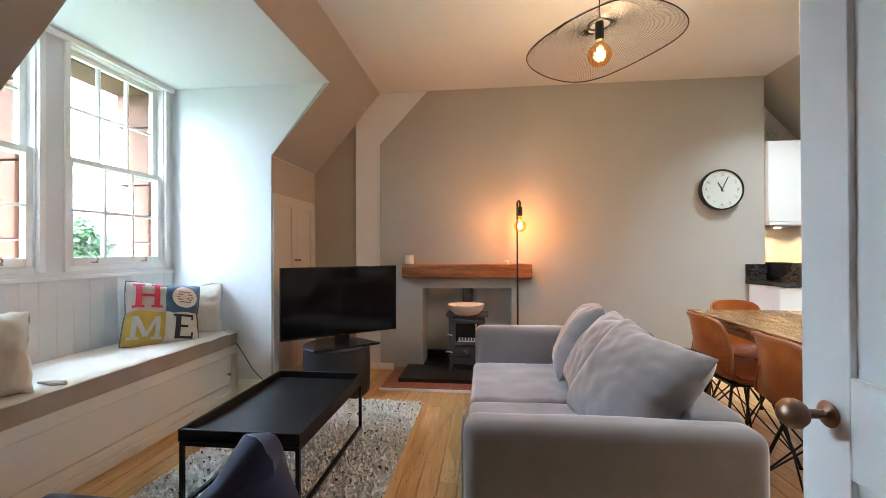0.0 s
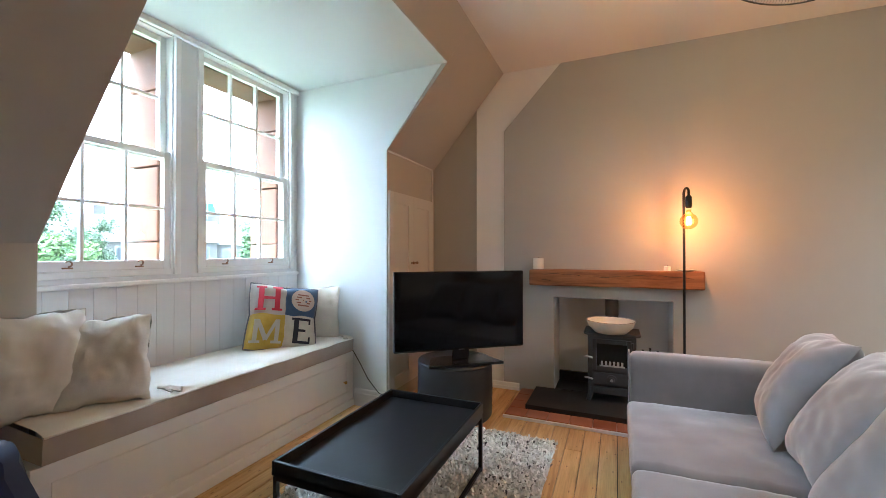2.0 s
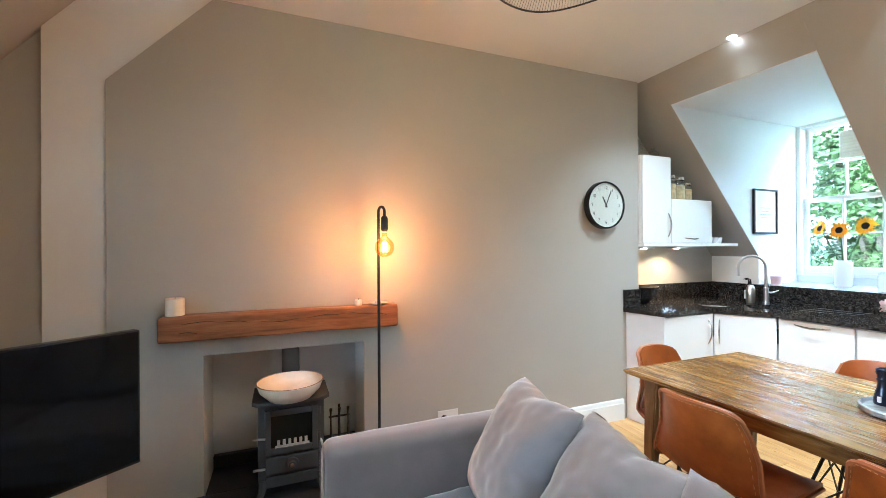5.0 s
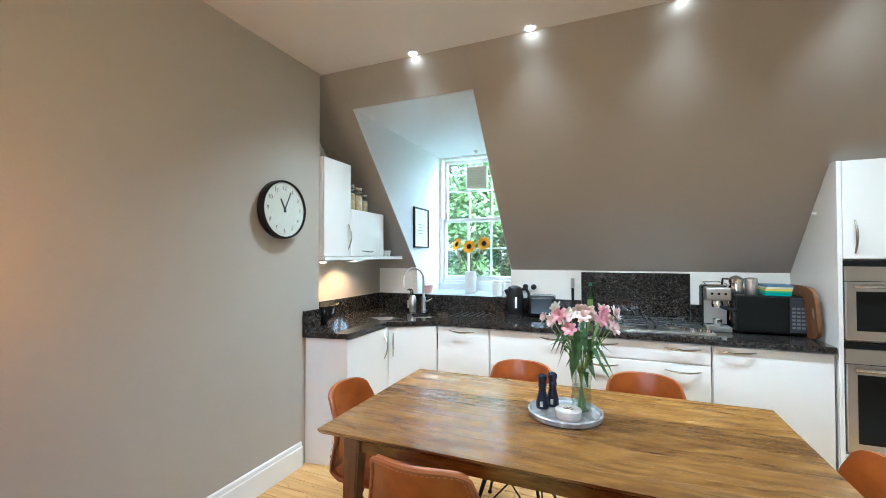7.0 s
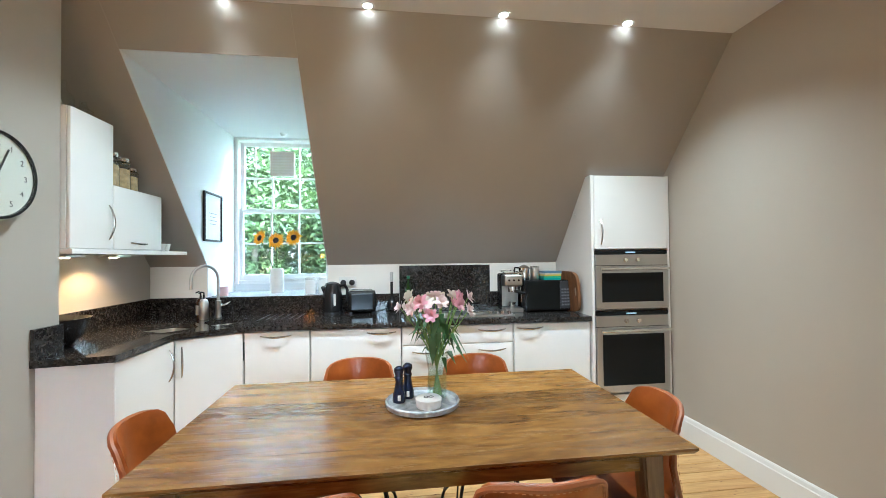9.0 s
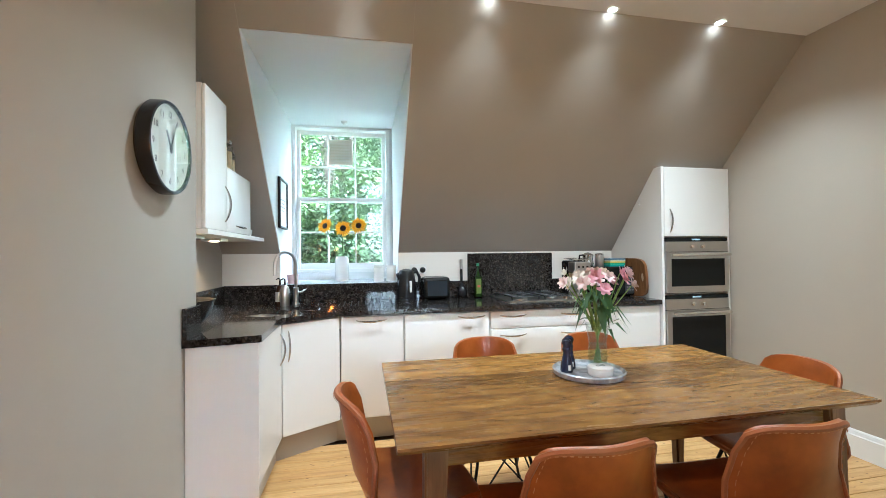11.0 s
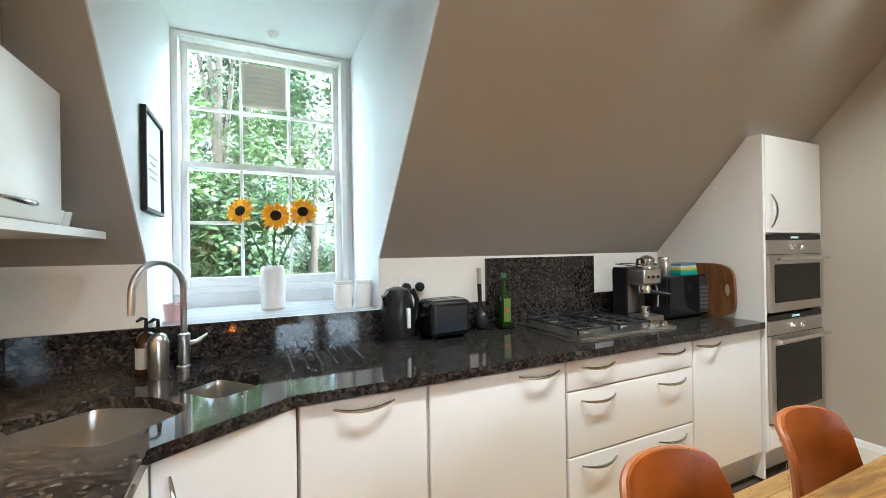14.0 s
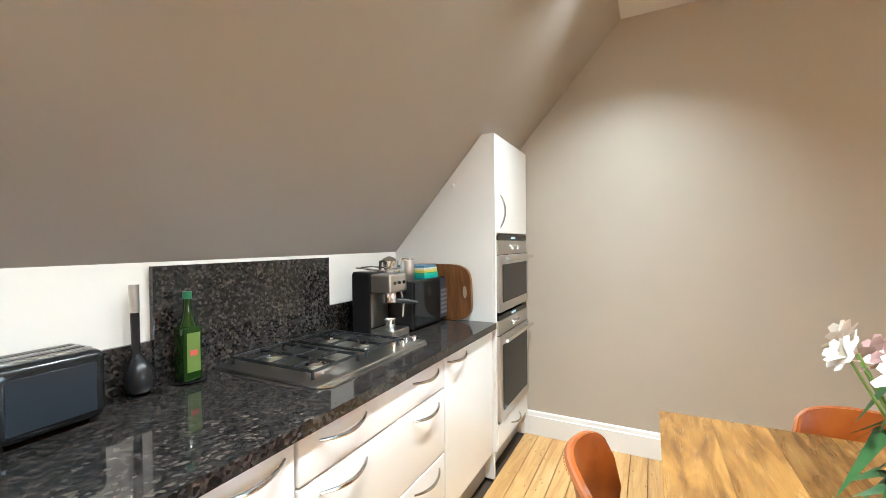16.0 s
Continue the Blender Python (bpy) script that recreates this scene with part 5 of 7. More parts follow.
part("spout", tubem(neck, 0.0115, 12), STEEL, tap, smooth=True)
part("lever", tubem([(0, 0, 0.085), (0.03, -0.04, 0.09), (0.045, -0.075, 0.115)], [0.016, 0.013, 0.006], 10), CHROME, tap, smooth=True)


def soap_bottle(at, col, label):
    b = thing("soap_bottle", at, 0, label, "bottle")
    part("flask", lathem([(0.031, 0), (0.033, 0.005), (0.033, 0.125), (0.024, 0.15), (0.012, 0.158)], 20), col, b, smooth=True)
    if col is not STEEL:
        part("label_band", lathem([(0.0336, 0.03), (0.0336, 0.105)], 20, cap=False), paint("paper_label", (0.42, 0.40, 0.37), 0.7), b, "pale paper label")
    part("pump", tubem([(0, 0, 0.157), (0, 0, 0.205), (-0.014, 0.01, 0.209), (-0.036, 0.02, 0.202)], [0.009, 0.005, 0.006, 0.004], 8), BLACKP, b, smooth=True)


soap_bottle((4.14, 4.845, WT), paint("brown_glass", (0.035, 0.014, 0.006), 0.1), "brown glass soap bottle with a black pump by the tap")
soap_bottle((4.09, 4.80, WT), STEEL, "brushed steel pump soap bottle beside the tap")
pc = thing("pink_pot", (4.45, 4.80, 1.0525), 0, "small pale pink pot on the window sill", "pot")
part("pot", lathem([(0.04, 0), (0.046, 0.06), (0.048, 0.075), (0.043, 0.075), (0.038, 0.01)], 24), paint("pale_pink_glaze", (0.62, 0.42, 0.43), 0.3), pc, smooth=True)
fb = thing("fruit_bowl", (3.16, 5.135, WT), 0, "dark smoked glass fruit bowl holding bananas", "bowl")
part("bowl", lathem([(0.05, 0), (0.06, 0.004), (0.12, 0.07), (0.148, 0.155), (0.143, 0.156), (0.113, 0.074), (0.05, 0.012)], 36), paint("smoked_glass", (0.015, 0.014, 0.013), 0.08), fb, smooth=True)
for k in range(3):
    a = 0.3 + k * 0.35
    part("banana", tubem([(-0.085 + 0.02 * k, -0.05 + 0.04 * k, 0.06), (-0.05, -0.045 + 0.04 * k, 0.035), (0.0, -0.035 + 0.035 * k, 0.03), (0.05, -0.02 + 0.03 * k, 0.038), (0.085, 0.0 + 0.02 * k, 0.07)], [0.006, 0.016, 0.018, 0.016, 0.005], 8), paint("banana_skin", (0.55, 0.30, 0.012), 0.5, 0.12), fb, "yellow banana", True)


# ---- kitchen units ----
def bow_handle(parent, c, length, out, side, r=0.0068):
    """A bowed steel handle; out and side are unit directions."""
    o, s = Vector(out), Vector(side)
    sag = Vector((0, 0, -1)) if abs(s.z) < 0.5 else Vector(out).cross(s)
    pts, rr = [], []
    for k in range(13):
        t = k / 12 * 2 - 1
        pts.append(Vector(c) + s * (t * length / 2) + o * (0.003 + 0.029 * (1 - t * t)) + sag * (0.008 * (1 - t * t) if abs(s.z) < 0.5 else 0))
        rr.append(r * (0.55 + 0.45 * (1 - t * t)))
    return part("handle", tubem(pts, rr, 8), HANDLE, parent, "bowed brushed steel handle", True)


def front(name, parent, y0, y1, z0, z1, handles, x=3.684):
    d = part(name, boxm((x, y0, z0), (x + 0.02, y1, z1), bevel=0.006, seg=3), DOORW, parent, smooth=True)
    for yc, zc in handles:
        bow_handle(d, (x, yc, zc + 0.018), 0.205, (-1, 0, 0), (0, 1, 0))
    return d


def base_unit(y0, y1, label):
    u = thing("base_cabinet", (0, 0, 0), 0, label, "cabinet", "base cabinets")
    part("body", boxm((3.706, y0, 0.158), (XKE - 0.004, y1, WT - 0.037)), DOORW, u)
    return u


ZT = WT - 0.044
u = base_unit(3.934, 4.37, "white lacquered base cabinet with one closed door")
front("cabinet_door", u, 3.938, 4.366, 0.162, ZT, [(4.16, ZT - 0.045)])
u = base_unit(3.30, 3.930, "white lacquered base cabinet with one closed door")
front("cabinet_door", u, 3.304, 3.926, 0.162, ZT, [(3.44, ZT - 0.045)])
u = base_unit(2.472, 3.296, "white lacquered drawer cabinet with three closed drawers")
for z0, z1 in ((0.732, ZT), (0.452, 0.727), (0.162, 0.447)):
    zc = z1 - 0.06 if z1 < 0.8 else z1 - 0.05
    front("drawer_front", u, 2.476, 3.292, z0, z1, [(3.12, zc), (2.635, zc)])
u = base_unit(1.866, 2.468, "white lacquered base cabinet with one closed door")
front("cabinet_door", u, 1.87, 2.464, 0.162, ZT, [(2.345, ZT - 0.045)])

# corner and return units
P0, P1, P2, P3 = Vector((3.684, 4.372)), Vector((3.482, 4.712)), Vector((2.945, 4.72)), Vector((2.89, YN - 0.014))
cu = thing("corner_cabinet", (0, 0, 0), 0, "white lacquered corner sink cabinet with an angled door", "cabinet", "base cabinets")
part("body", prismm([(3.706, 4.378), (XKE - 0.004, 4.378), (XKE - 0.004, YR - 0.004), (3.50, YR - 0.004), (3.50, 4.725)], 2, 0.158, WT - 0.037 - 0.2), DOORW, cu)


def slab_door(parent, a, b, z0, z1, hside):
    d = (b - a).normalized()
    o = Vector((d.y, -d.x)) * -1
    if o.y > 0:
        o = -o
    a2, b2 = a + d * 0.003, b - d * 0.003
    pts = [tuple(a2), tuple(b2), tuple(b2 - o * 0.02), tuple(a2 - o * 0.02)]
    dr = part("cabinet_door", prismm(pts, 2, z0, z1, 0.005), DOORW, parent)
    c = a + d * ((b - a).length * hside)
    bow_handle(dr, (c.x, c.y, z1 - 0.14), 0.19, (o.x, o.y, 0), (0, 0, 1))


slab_door(cu, P1, P0, 0.162, ZT, 0.1)
ru = thing("return_cabinet", (0, 0, 0), 0, "white lacquered end cabinet with a plain end panel", "cabinet", "base cabinets")
part("body", prismm([tuple(P2 + Vector((0.03, 0.022))), (3.496, 4.735), (3.496, YR - 0.004), (XB1 + 0.004, YR - 0.004), (XB1 + 0.004, YN - 0.014), tuple(P3 + Vector((0.03, 0)))], 2, 0.158, WT - 0.037 - 0.2), DOORW, ru)
slab_door(ru, P2 + Vector((0.004, 0)), P1, 0.162, ZT, 0.88)
dn = (P3 - P2).normalized()
on = Vector((dn.y, -dn.x))
part("end_panel", prismm([tuple(P2), tuple(P3), tuple(P3 + on * 0.02), tuple(P2 + on * 0.02)], 2, 0.0, WT - 0.036, 0.002), DOORW, ru)
pl = thing("plinth", (0, 0, 0), 0, "grey-brown kick plinth under the kitchen cabinets", "plinth")
pts = [(3.74, 1.22), (3.74, 4.40), (3.53, 4.76), (2.99, 4.765), (2.99, 4.785), (3.54, 4.78), (3.76, 4.41), (3.76, 1.22)]
part("board", prismm(pts, 2, 0.0, 0.157), PLINTH, pl)

# tall oven housing
tu = thing("tall_cabinet", (0, 0, 0), 0, "tall white oven housing cut to the attic slope", "cabinet")
XF, TY0, TY1, TZ = 3.667, 1.212, 1.856, 1.978
side = [(XF + 0.018, 0.0), (XF + 0.018, TZ), (xe(TZ) - 0.004, TZ), (XKE - 0.004, ZKE), (XKE - 0.004, 0.0)]
part("side_panel", prismm(side, 1, TY1 - 0.02, TY1), DOORW, tu)
part("side_panel", prismm(side, 1, TY0, TY0 + 0.02), DOORW, tu)
part("top_panel", boxm((XF + 0.018, TY0 + 0.02, TZ - 0.018), (xe(TZ) - 0.006, TY1 - 0.02, TZ)), DOORW, tu)
part("carcass", boxm((XF + 0.06, TY0 + 0.021, 0.17), (XF + 0.08, TY1 - 0.021, TZ - 0.02)), DOORW, tu)
part("edge_strip", boxm((XF, TY1 - 0.022, 0.16), (XF + 0.018, TY1, TZ), bevel=0.002), DOORW, tu)
part("edge_strip", boxm((XF, TY0, 0.16), (XF + 0.018, TY0 + 0.022, TZ), bevel=0.002), DOORW, tu)
d = part("cabinet_door", boxm((XF - 0.003, TY0 + 0.024, 1.412), (XF + 0.017, TY1 - 0.024, TZ - 0.002), bevel=0.005), DOORW, tu)
bow_handle(d, (XF - 0.003, TY1 - 0.075, 1.54), 0.19, (-1, 0, 0), (0, 0, 1))
d = part("drawer_front", boxm((XF - 0.003, TY0 + 0.024, 0.165), (XF + 0.017, TY1 - 0.024, 0.305), bevel=0.005), DOORW, tu)
bow_handle(d, (XF - 0.003, 1.52, 0.235), 0.17, (-1, 0, 0), (0, 1, 0))
part("hook", moved(lathem([(0.012, 0), (0.012, 0.006), (0.006, 0.012), (0.009, 0.02)], 12), pose(3.93, TY1, 1.70, -90, 0, 0)), CERAM, tu, "small white wall hook", True)


def oven(z0, z1, label):
    o = thing("built_in_oven", (XF, (TY0 + TY1) / 2, z0), 0, label, "oven", "built-in ovens")
    h, w = z1 - z0, 0.296
    part("casing", boxm((0.012, -w, 0.0), (0.055, w, h)), BLACKP, o)
    part("top_trim", boxm((-0.006, -w, h - 0.03), (0.014, w, h), bevel=0.002), OVENG, o, "black glass trim")
    pn = part("control_panel", boxm((-0.008, -w, h - 0.115), (0.014, w, h - 0.032), bevel=0.003), STEEL, o)
    for y in (0.055, -0.045):
        part("dial", moved(lathem([(0.017, 0), (0.016, 0.016), (0.012, 0.02)], 18), pose(-0.008, y, h - 0.073, 0, -90, 0)), CHROME, pn, smooth=True)
    part("display", boxm((-0.0095, -0.03, h - 0.022), (-0.006, 0.05, h - 0.010)), glow("clock_digits", (0.5, 0.7, 0.8), 0.005), o, "dim oven display")
    dd = part("oven_door", boxm((-0.018, -w, 0.006), (0.010, w, h - 0.118), bevel=0.004), STEEL, o)
    part("door_glass", boxm((-0.0205, -w + 0.045, 0.06), (-0.016, w - 0.045, h - 0.172), bevel=0.001), OVENG, dd, "dark glass")
    b = bmesh.new()
    tube(b, [(-0.052, -w + 0.02, h - 0.14), (-0.052, w - 0.02, h - 0.14)], 0.0115, 12)
    for y in (-w + 0.085, w - 0.085):
        tube(b, [(-0.05, y, h - 0.142), (-0.016, y, h - 0.142)], 0.006, 8)
    part("door_handle", b, CHROME, dd, "round polished steel bar handle", True)
    # Black strip stands in for the shadow between control panel and door.
    part("gap_shade", boxm((-0.0075, -w, h - 0.1185), (0.008, w, h - 0.1145)), BLACKP, o, "dark strip for the shade in the gap over the door")


oven(0.948, 1.402, "compact stainless steel oven with black glass in tall cabinet")
oven(0.318, 0.935, "stainless steel oven with black glass below the compact one")

# hob
hob = thing("gas_hob", (4.06, 2.76, WT), 0, "stainless steel four-burner gas hob set in the worktop", "hob")
part("tray", prismm([(-0.255, -0.34), (-0.255, 0.34), (0.255, 0.34), (0.255, -0.34)], 2, 0.0005, 0.010, 0.004), STEEL, hob)
part("front_lip", prismm([(-0.285, -0.30), (-0.285, 0.30), (-0.256, 0.335), (-0.256, -0.335)], 2, 0.0005, 0.006, 0.002), STEEL, hob)
for x, y, r in ((-0.10, 0.19, 0.065), (0.12, 0.19, 0.05), (-0.08, -0.10, 0.05), (0.12, -0.12, 0.058)):
    b = part("burner", lathem([(r, 0.010), (r, 0.018), (r * 0.75, 0.02)], 24, (x, y, 0)), STEEL, hob, smooth=True)
    part("burner_cap", lathem([(r * 0.66, 0.02), (r * 0.68, 0.027), (r * 0.5, 0.032)], 24, (x, y, 0)), CHROME, b, smooth=True)
for y in (0.18, -0.10):
    bm = bmesh.new()
    for a, b in (((-0.19, y - 0.115, 0.036), (0.21, y - 0.115, 0.036)), ((-0.19, y + 0.115, 0.036), (0.21, y + 0.115, 0.036)), ((-0.19, y - 0.115, 0.036), (-0.19, y + 0.115, 0.036)), ((0.21, y - 0.115, 0.036), (0.21, y + 0.115, 0.036)), ((0.01, y - 0.115, 0.036), (0.01, y + 0.115, 0.036))):
        tube(bm, [a, b], 0.0055, 6)
    for x in (-0.09, 0.11):
        for q in (-1, 1):
            tube(bm, [(x, y + q * 0.115, 0.036), (x, y + q * 0.035, 0.038)], 0.0055, 6)
            tube(bm, [(x + q * 0.09, y, 0.036), (x + q * 0.03, y, 0.038)], 0.0055, 6)
    for x in (-0.19, 0.21):
        for q in (-1, 1):
            tube(bm, [(x, y + q * 0.115, 0.036), (x, y + q * 0.115, 0.009)], 0.006, 6)
    part("pan_support", bm, BLACKM, hob, "black iron pan support", True)
for k in range(4):
    part("knob", lathem([(0.018, 0.010), (0.017, 0.03), (0.012, 0.034)], 16, (-0.21 + 0.05 * (k % 2) * 0.3, -0.255 - 0.0 + 0.048 * (k - 1.0), 0)), CHROME, hob, smooth=True)

# worktop things
kt = thing("kettle", (4.235, 3.856, WT), 20, "glossy black electric kettle with a white highlight strip", "kettle")
part("base", lathem([(0.085, 0), (0.085, 0.018), (0.075, 0.022)], 28), BLACKP, kt, smooth=True)
part("jug", lathem([(0.08, 0.022), (0.084, 0.05), (0.078, 0.16), (0.066, 0.228), (0.054, 0.25), (0.02, 0.262)], 28), BLACKP, kt, smooth=True)
part("handle", tubem([(0.0, -0.05, 0.225), (0.0, -0.10, 0.235), (0.0, -0.125, 0.19), (0.0, -0.12, 0.1), (0.0, -0.08, 0.065)], [0.012, 0.014, 0.013, 0.012, 0.01], 10), BLACKP, kt, smooth=True)
part("spout", tubem([(0.0, 0.055, 0.185), (0.0, 0.085, 0.225)], [0.025, 0.012], 10), BLACKP, kt, smooth=True)
# White strip stands in for a highlight and logo on the jug.
part("highlight_strip", boxm((-0.0885, -0.009, 0.07), (-0.070, 0.009, 0.165), bevel=0.004), CERAM, kt, "pale strip for the jug's highlight and logo")
ts = thing("toaster", (4.225, 3.612, WT), 4, "matt black two-slot toaster with a steel top", "toaster")
bm = boxm((-0.085, -0.112, 0.012), (0.085, 0.112, 0.19), bevel=0.032, seg=5)
part("shell", bm, paint("charcoal_coating", (0.010, 0.011, 0.012), 0.2), ts, smooth=True)
# Blue-black colour carries the bluish reflection on the toaster's side.
part("side_plate", boxm((-0.0875, -0.085, 0.036), (-0.084, 0.085, 0.160), bevel=0.0015), paint("black_blue_reflection", (0.022, 0.028, 0.036), 0.16, 0.015), ts, "glossy black side panel tinted for a bluish reflection")
part("top_plate", boxm((-0.05, -0.095, 0.187), (0.05, 0.095, 0.193), bevel=0.002), STEEL, ts)
for x in (-0.024, 0.024):
    part("slot", boxm((x - 0.011, -0.085, 0.19), (x + 0.011, 0.085, 0.1945)), BLACKP, ts)
part("lever", boxm((-0.015, 0.112, 0.11), (0.015, 0.135, 0.125), bevel=0.003), BLACKP, ts)
for y in (-0.09, 0.09):
    part("foot", boxm((-0.06, y - 0.01, 0), (0.06, y + 0.01, 0.013)), BLACKP, ts)
sk = thing("double_socket", (XKE - 0.0, 3.74, 1.16), 0, "white double wall socket with two black plugs", "socket")
part("plate", boxm((-0.009, -0.073, -0.043), (0, 0.073, 0.043), bevel=0.003), CERAM, sk)
for y in (-0.037, 0.037):
    part("plug", moved(lathem([(0.024, 0), (0.025, 0.02), (0.018, 0.034), (0.01, 0.038)], 16), pose(-0.009, y, -0.008, 0, -90, 0)), BLACKP, sk, "black plug", True)
ld = thing("ladle_stand", (4.258, 3.365, WT), 0, "black ladle resting upright on a steel spoon rest", "utensil")
part("rest", lathem([(0.05, 0), (0.055, 0.006), (0.045, 0.01), (0.02, 0.006)], 24), CHROME, ld, smooth=True)
part("ladle", tubem([(0.0, 0.0, 0.010), (0.004, 0.0, 0.03), (0.012, 0.0, 0.07), (0.02, 0.0, 0.10), (0.026, 0.0, 0.125), (0.03, 0.0, 0.25)], [0.028, 0.042, 0.04, 0.026, 0.011, 0.012], 14), BLACKP, ld, smooth=True)
part("grip", tubem([(0.03, 0, 0.25), (0.033, 0, 0.335)], [0.013, 0.014], 10), STEEL, ld, "steel grip end", True)


def oil_bottle(at, h, r, label):
    b = thing("oil_bottle", at, 0, label, "bottle")
    g = paint("green_bottle_glass", (0.012, 0.032, 0.005), 0.08, 0.1, 0)
    part("flask", boxm((-r, -r, 0.003), (r, r, h * 0.62), bevel=r * 0.35, seg=3), g, b, smooth=True)
    part("neck", lathem([(r * 0.9, h * 0.6), (r * 0.55, h * 0.72), (r * 0.38, h * 0.8), (r * 0.38, h * 0.93)], 16), g, b, smooth=True)
    part("cap", lathem([(r * 0.45, h * 0.92), (r * 0.45, h)], 16), paint("green_cap", (0.02, 0.14, 0.06), 0.35), b, "green screw cap")
    part("label_band", boxm((-r - 0.0012, -r * 0.7, h * 0.12), (-r * 0.9, r * 0.7, h * 0.55), bevel=0.0005), paint("lime_label", (0.12, 0.18, 0.03), 0.6), b, "lime green paper label")
    part("label_bar", boxm((-r - 0.002, -r * 0.4, h * 0.3), (-r - 0.001, r * 0.4, h * 0.36)), paint("label_ink", (0.5, 0.08, 0.06), 0.6), b)
    part("saucer", lathem([(r * 1.5, 0), (r * 1.7, 0.006), (r * 1.2, 0.004)], 24), BLACKP, b, smooth=True)


oil_bottle((4.262, 3.222, WT), 0.30, 0.031, "green olive oil bottle with a lime label on a saucer")
cm = thing("coffee_machine", (4.12, 2.37, WT), 0, "black and steel espresso machine with a filter handle", "coffee machine")
part("back_body", boxm((-0.02, -0.075, 0), (0.09, 0.075, 0.315), bevel=0.01), BLACKP, cm)
part("head", boxm((-0.14, -0.075, 0.215), (-0.02, 0.075, 0.305), bevel=0.012, seg=3), STEEL, cm, smooth=True)
part("side_plate", boxm((-0.018, 0.0755, 0.02), (0.086, 0.080, 0.305), bevel=0.002), BLACKP, cm)
part("cup_rail", tubem([(-0.12, -0.065, 0.322), (-0.12, 0.065, 0.322), (0.07, 0.065, 0.334), (0.07, -0.065, 0.334)], 0.004, 6, True), CHROME, cm, "thin chrome cup rail", True)
part("front_panel", boxm((-0.0235, -0.07, 0.04), (-0.0195, 0.07, 0.21), bevel=0.001), STEEL, cm)
for y_ in (-0.04, 0.0, 0.04):
    part("button", moved(lathem([(0.009, 0), (0.008, 0.006)], 12), pose(-0.14, y_, 0.262, 0, -90, 0)), BLACKP, cm)
part("drip_tray", boxm((-0.15, -0.075, 0), (-0.02, 0.075, 0.035), bevel=0.006), STEEL, cm)
part("group_head", lathem([(0.034, 0.165), (0.036, 0.19), (0.03, 0.216)], 20, (-0.085, 0, 0)), CHROME, cm, smooth=True)
part("filter_handle", tubem([(-0.085, 0, 0.175), (-0.15, -0.05, 0.165), (-0.19, -0.085, 0.155)], [0.012, 0.014, 0.01], 10), BLACKP, cm, smooth=True)
part("steam_wand", tubem([(-0.11, -0.06, 0.22), (-0.12, -0.07, 0.15), (-0.115, -0.068, 0.08)], 0.005, 8), CHROME, cm, smooth=True)
part("cup", lathem([(0.022, 0.036), (0.03, 0.08), (0.027, 0.08), (0.02, 0.04)], 18, (-0.085, 0, 0)), CHROME, cm, smooth=True)
mw = thing("microwave", (4.10, 2.085, WT), 0, "black microwave oven with a dark glass door", "microwave")
part("casing", boxm((-0.14, -0.195, 0.01), (0.2, 0.195, 0.26), bevel=0.008), BLACKP, mw)
part("door_glass", boxm((-0.149, -0.09, 0.025), (-0.139, 0.185, 0.25), bevel=0.003), OVENG, mw)
part("keypad", boxm((-0.146, -0.188, 0.025), (-0.139, -0.1, 0.25), bevel=0.002), paint("keypad_grey", (0.03, 0.03, 0.035), 0.3), mw)
bm = bmesh.new()
for r in range(6):
    for c in range(3):
        box(bm, (-0.1475, -0.178 + c * 0.025, 0.05 + r * 0.025), (-0.145, -0.160 + c * 0.025, 0.064 + r * 0.025))
part("button", bm, paint("button_grey", (0.16, 0.16, 0.17), 0.5), mw)
for y in (-0.16, 0.16):
    part("foot", boxm((-0.1, y - 0.015, 0), (0.15, y + 0.015, 0.011)), BLACKP, mw)
ms = thing("moka_pot", (4.13, 2.235, WT + 0.2605), 0, "steel stovetop coffee pot on the microwave", "pot")
part("pot", lathem([(0.045, 0), (0.05, 0.03), (0.042, 0.055), (0.05, 0.10), (0.03, 0.115), (0.006, 0.125)], 20), CHROME, ms, smooth=True)
part("handle", tubem([(0.0, 0.045, 0.1), (0.0, 0.08, 0.1), (0.0, 0.085, 0.05)], 0.008, 8), BLACKP, ms, smooth=True)
ca = thing("steel_canister", (4.06, 2.165, WT + 0.2605), 0, "brushed steel canister standing on the microwave", "canister")
part("can", lathem([(0.036, 0), (0.038, 0.003), (0.038, 0.10), (0.036, 0.103)], 24), STEEL, ca, smooth=True)
part("lid", lathem([(0.037, 0.1035), (0.036, 0.112), (0.01, 0.116)], 24), CHROME, ca, smooth=True)
z = WT + 0.2605
for k, (col, hh) in enumerate((((0.02, 0.28, 0.26), 0.016), ((0.05, 0.33, 0.17), 0.014), ((0.55, 0.42, 0.06), 0.012), ((0.5, 0.47, 0.4), 0.012), ((0.08, 0.16, 0.25), 0.013))):
    bk = thing("book", (4.08 + 0.004 * k, 2.035 - 0.003 * k, z), (k * 37) % 9 - 4, "colourful paperback lying on a pile on the microwave", "book", "books on the microwave")
    part("cover", boxm((-0.10, -0.072, 0), (0.10, 0.072, hh), bevel=0.001), paint("book_cover", col, 0.5), bk)
    part("pages", boxm((-0.094, -0.074, 0.002), (0.094, -0.0715, hh - 0.002)), OFFW, bk)
    z += hh + 0.0005
cb = thing("chopping_board", (4.03, 1.885, WT), 0, "oval dark wooden chopping board leaning on the tall cabinet", "chopping board")
bm = bmesh.new()
pts = []
for k in range(36):
    a = 2 * math.pi * k / 36
    pts.append((0.235 * math.copysign(abs(math.cos(a)) ** 0.45, math.cos(a)), 0.165 + 0.165 * math.copysign(abs(math.sin(a)) ** 0.45, math.sin(a))))
prism(bm, pts, 1, -0.010, 0.012)
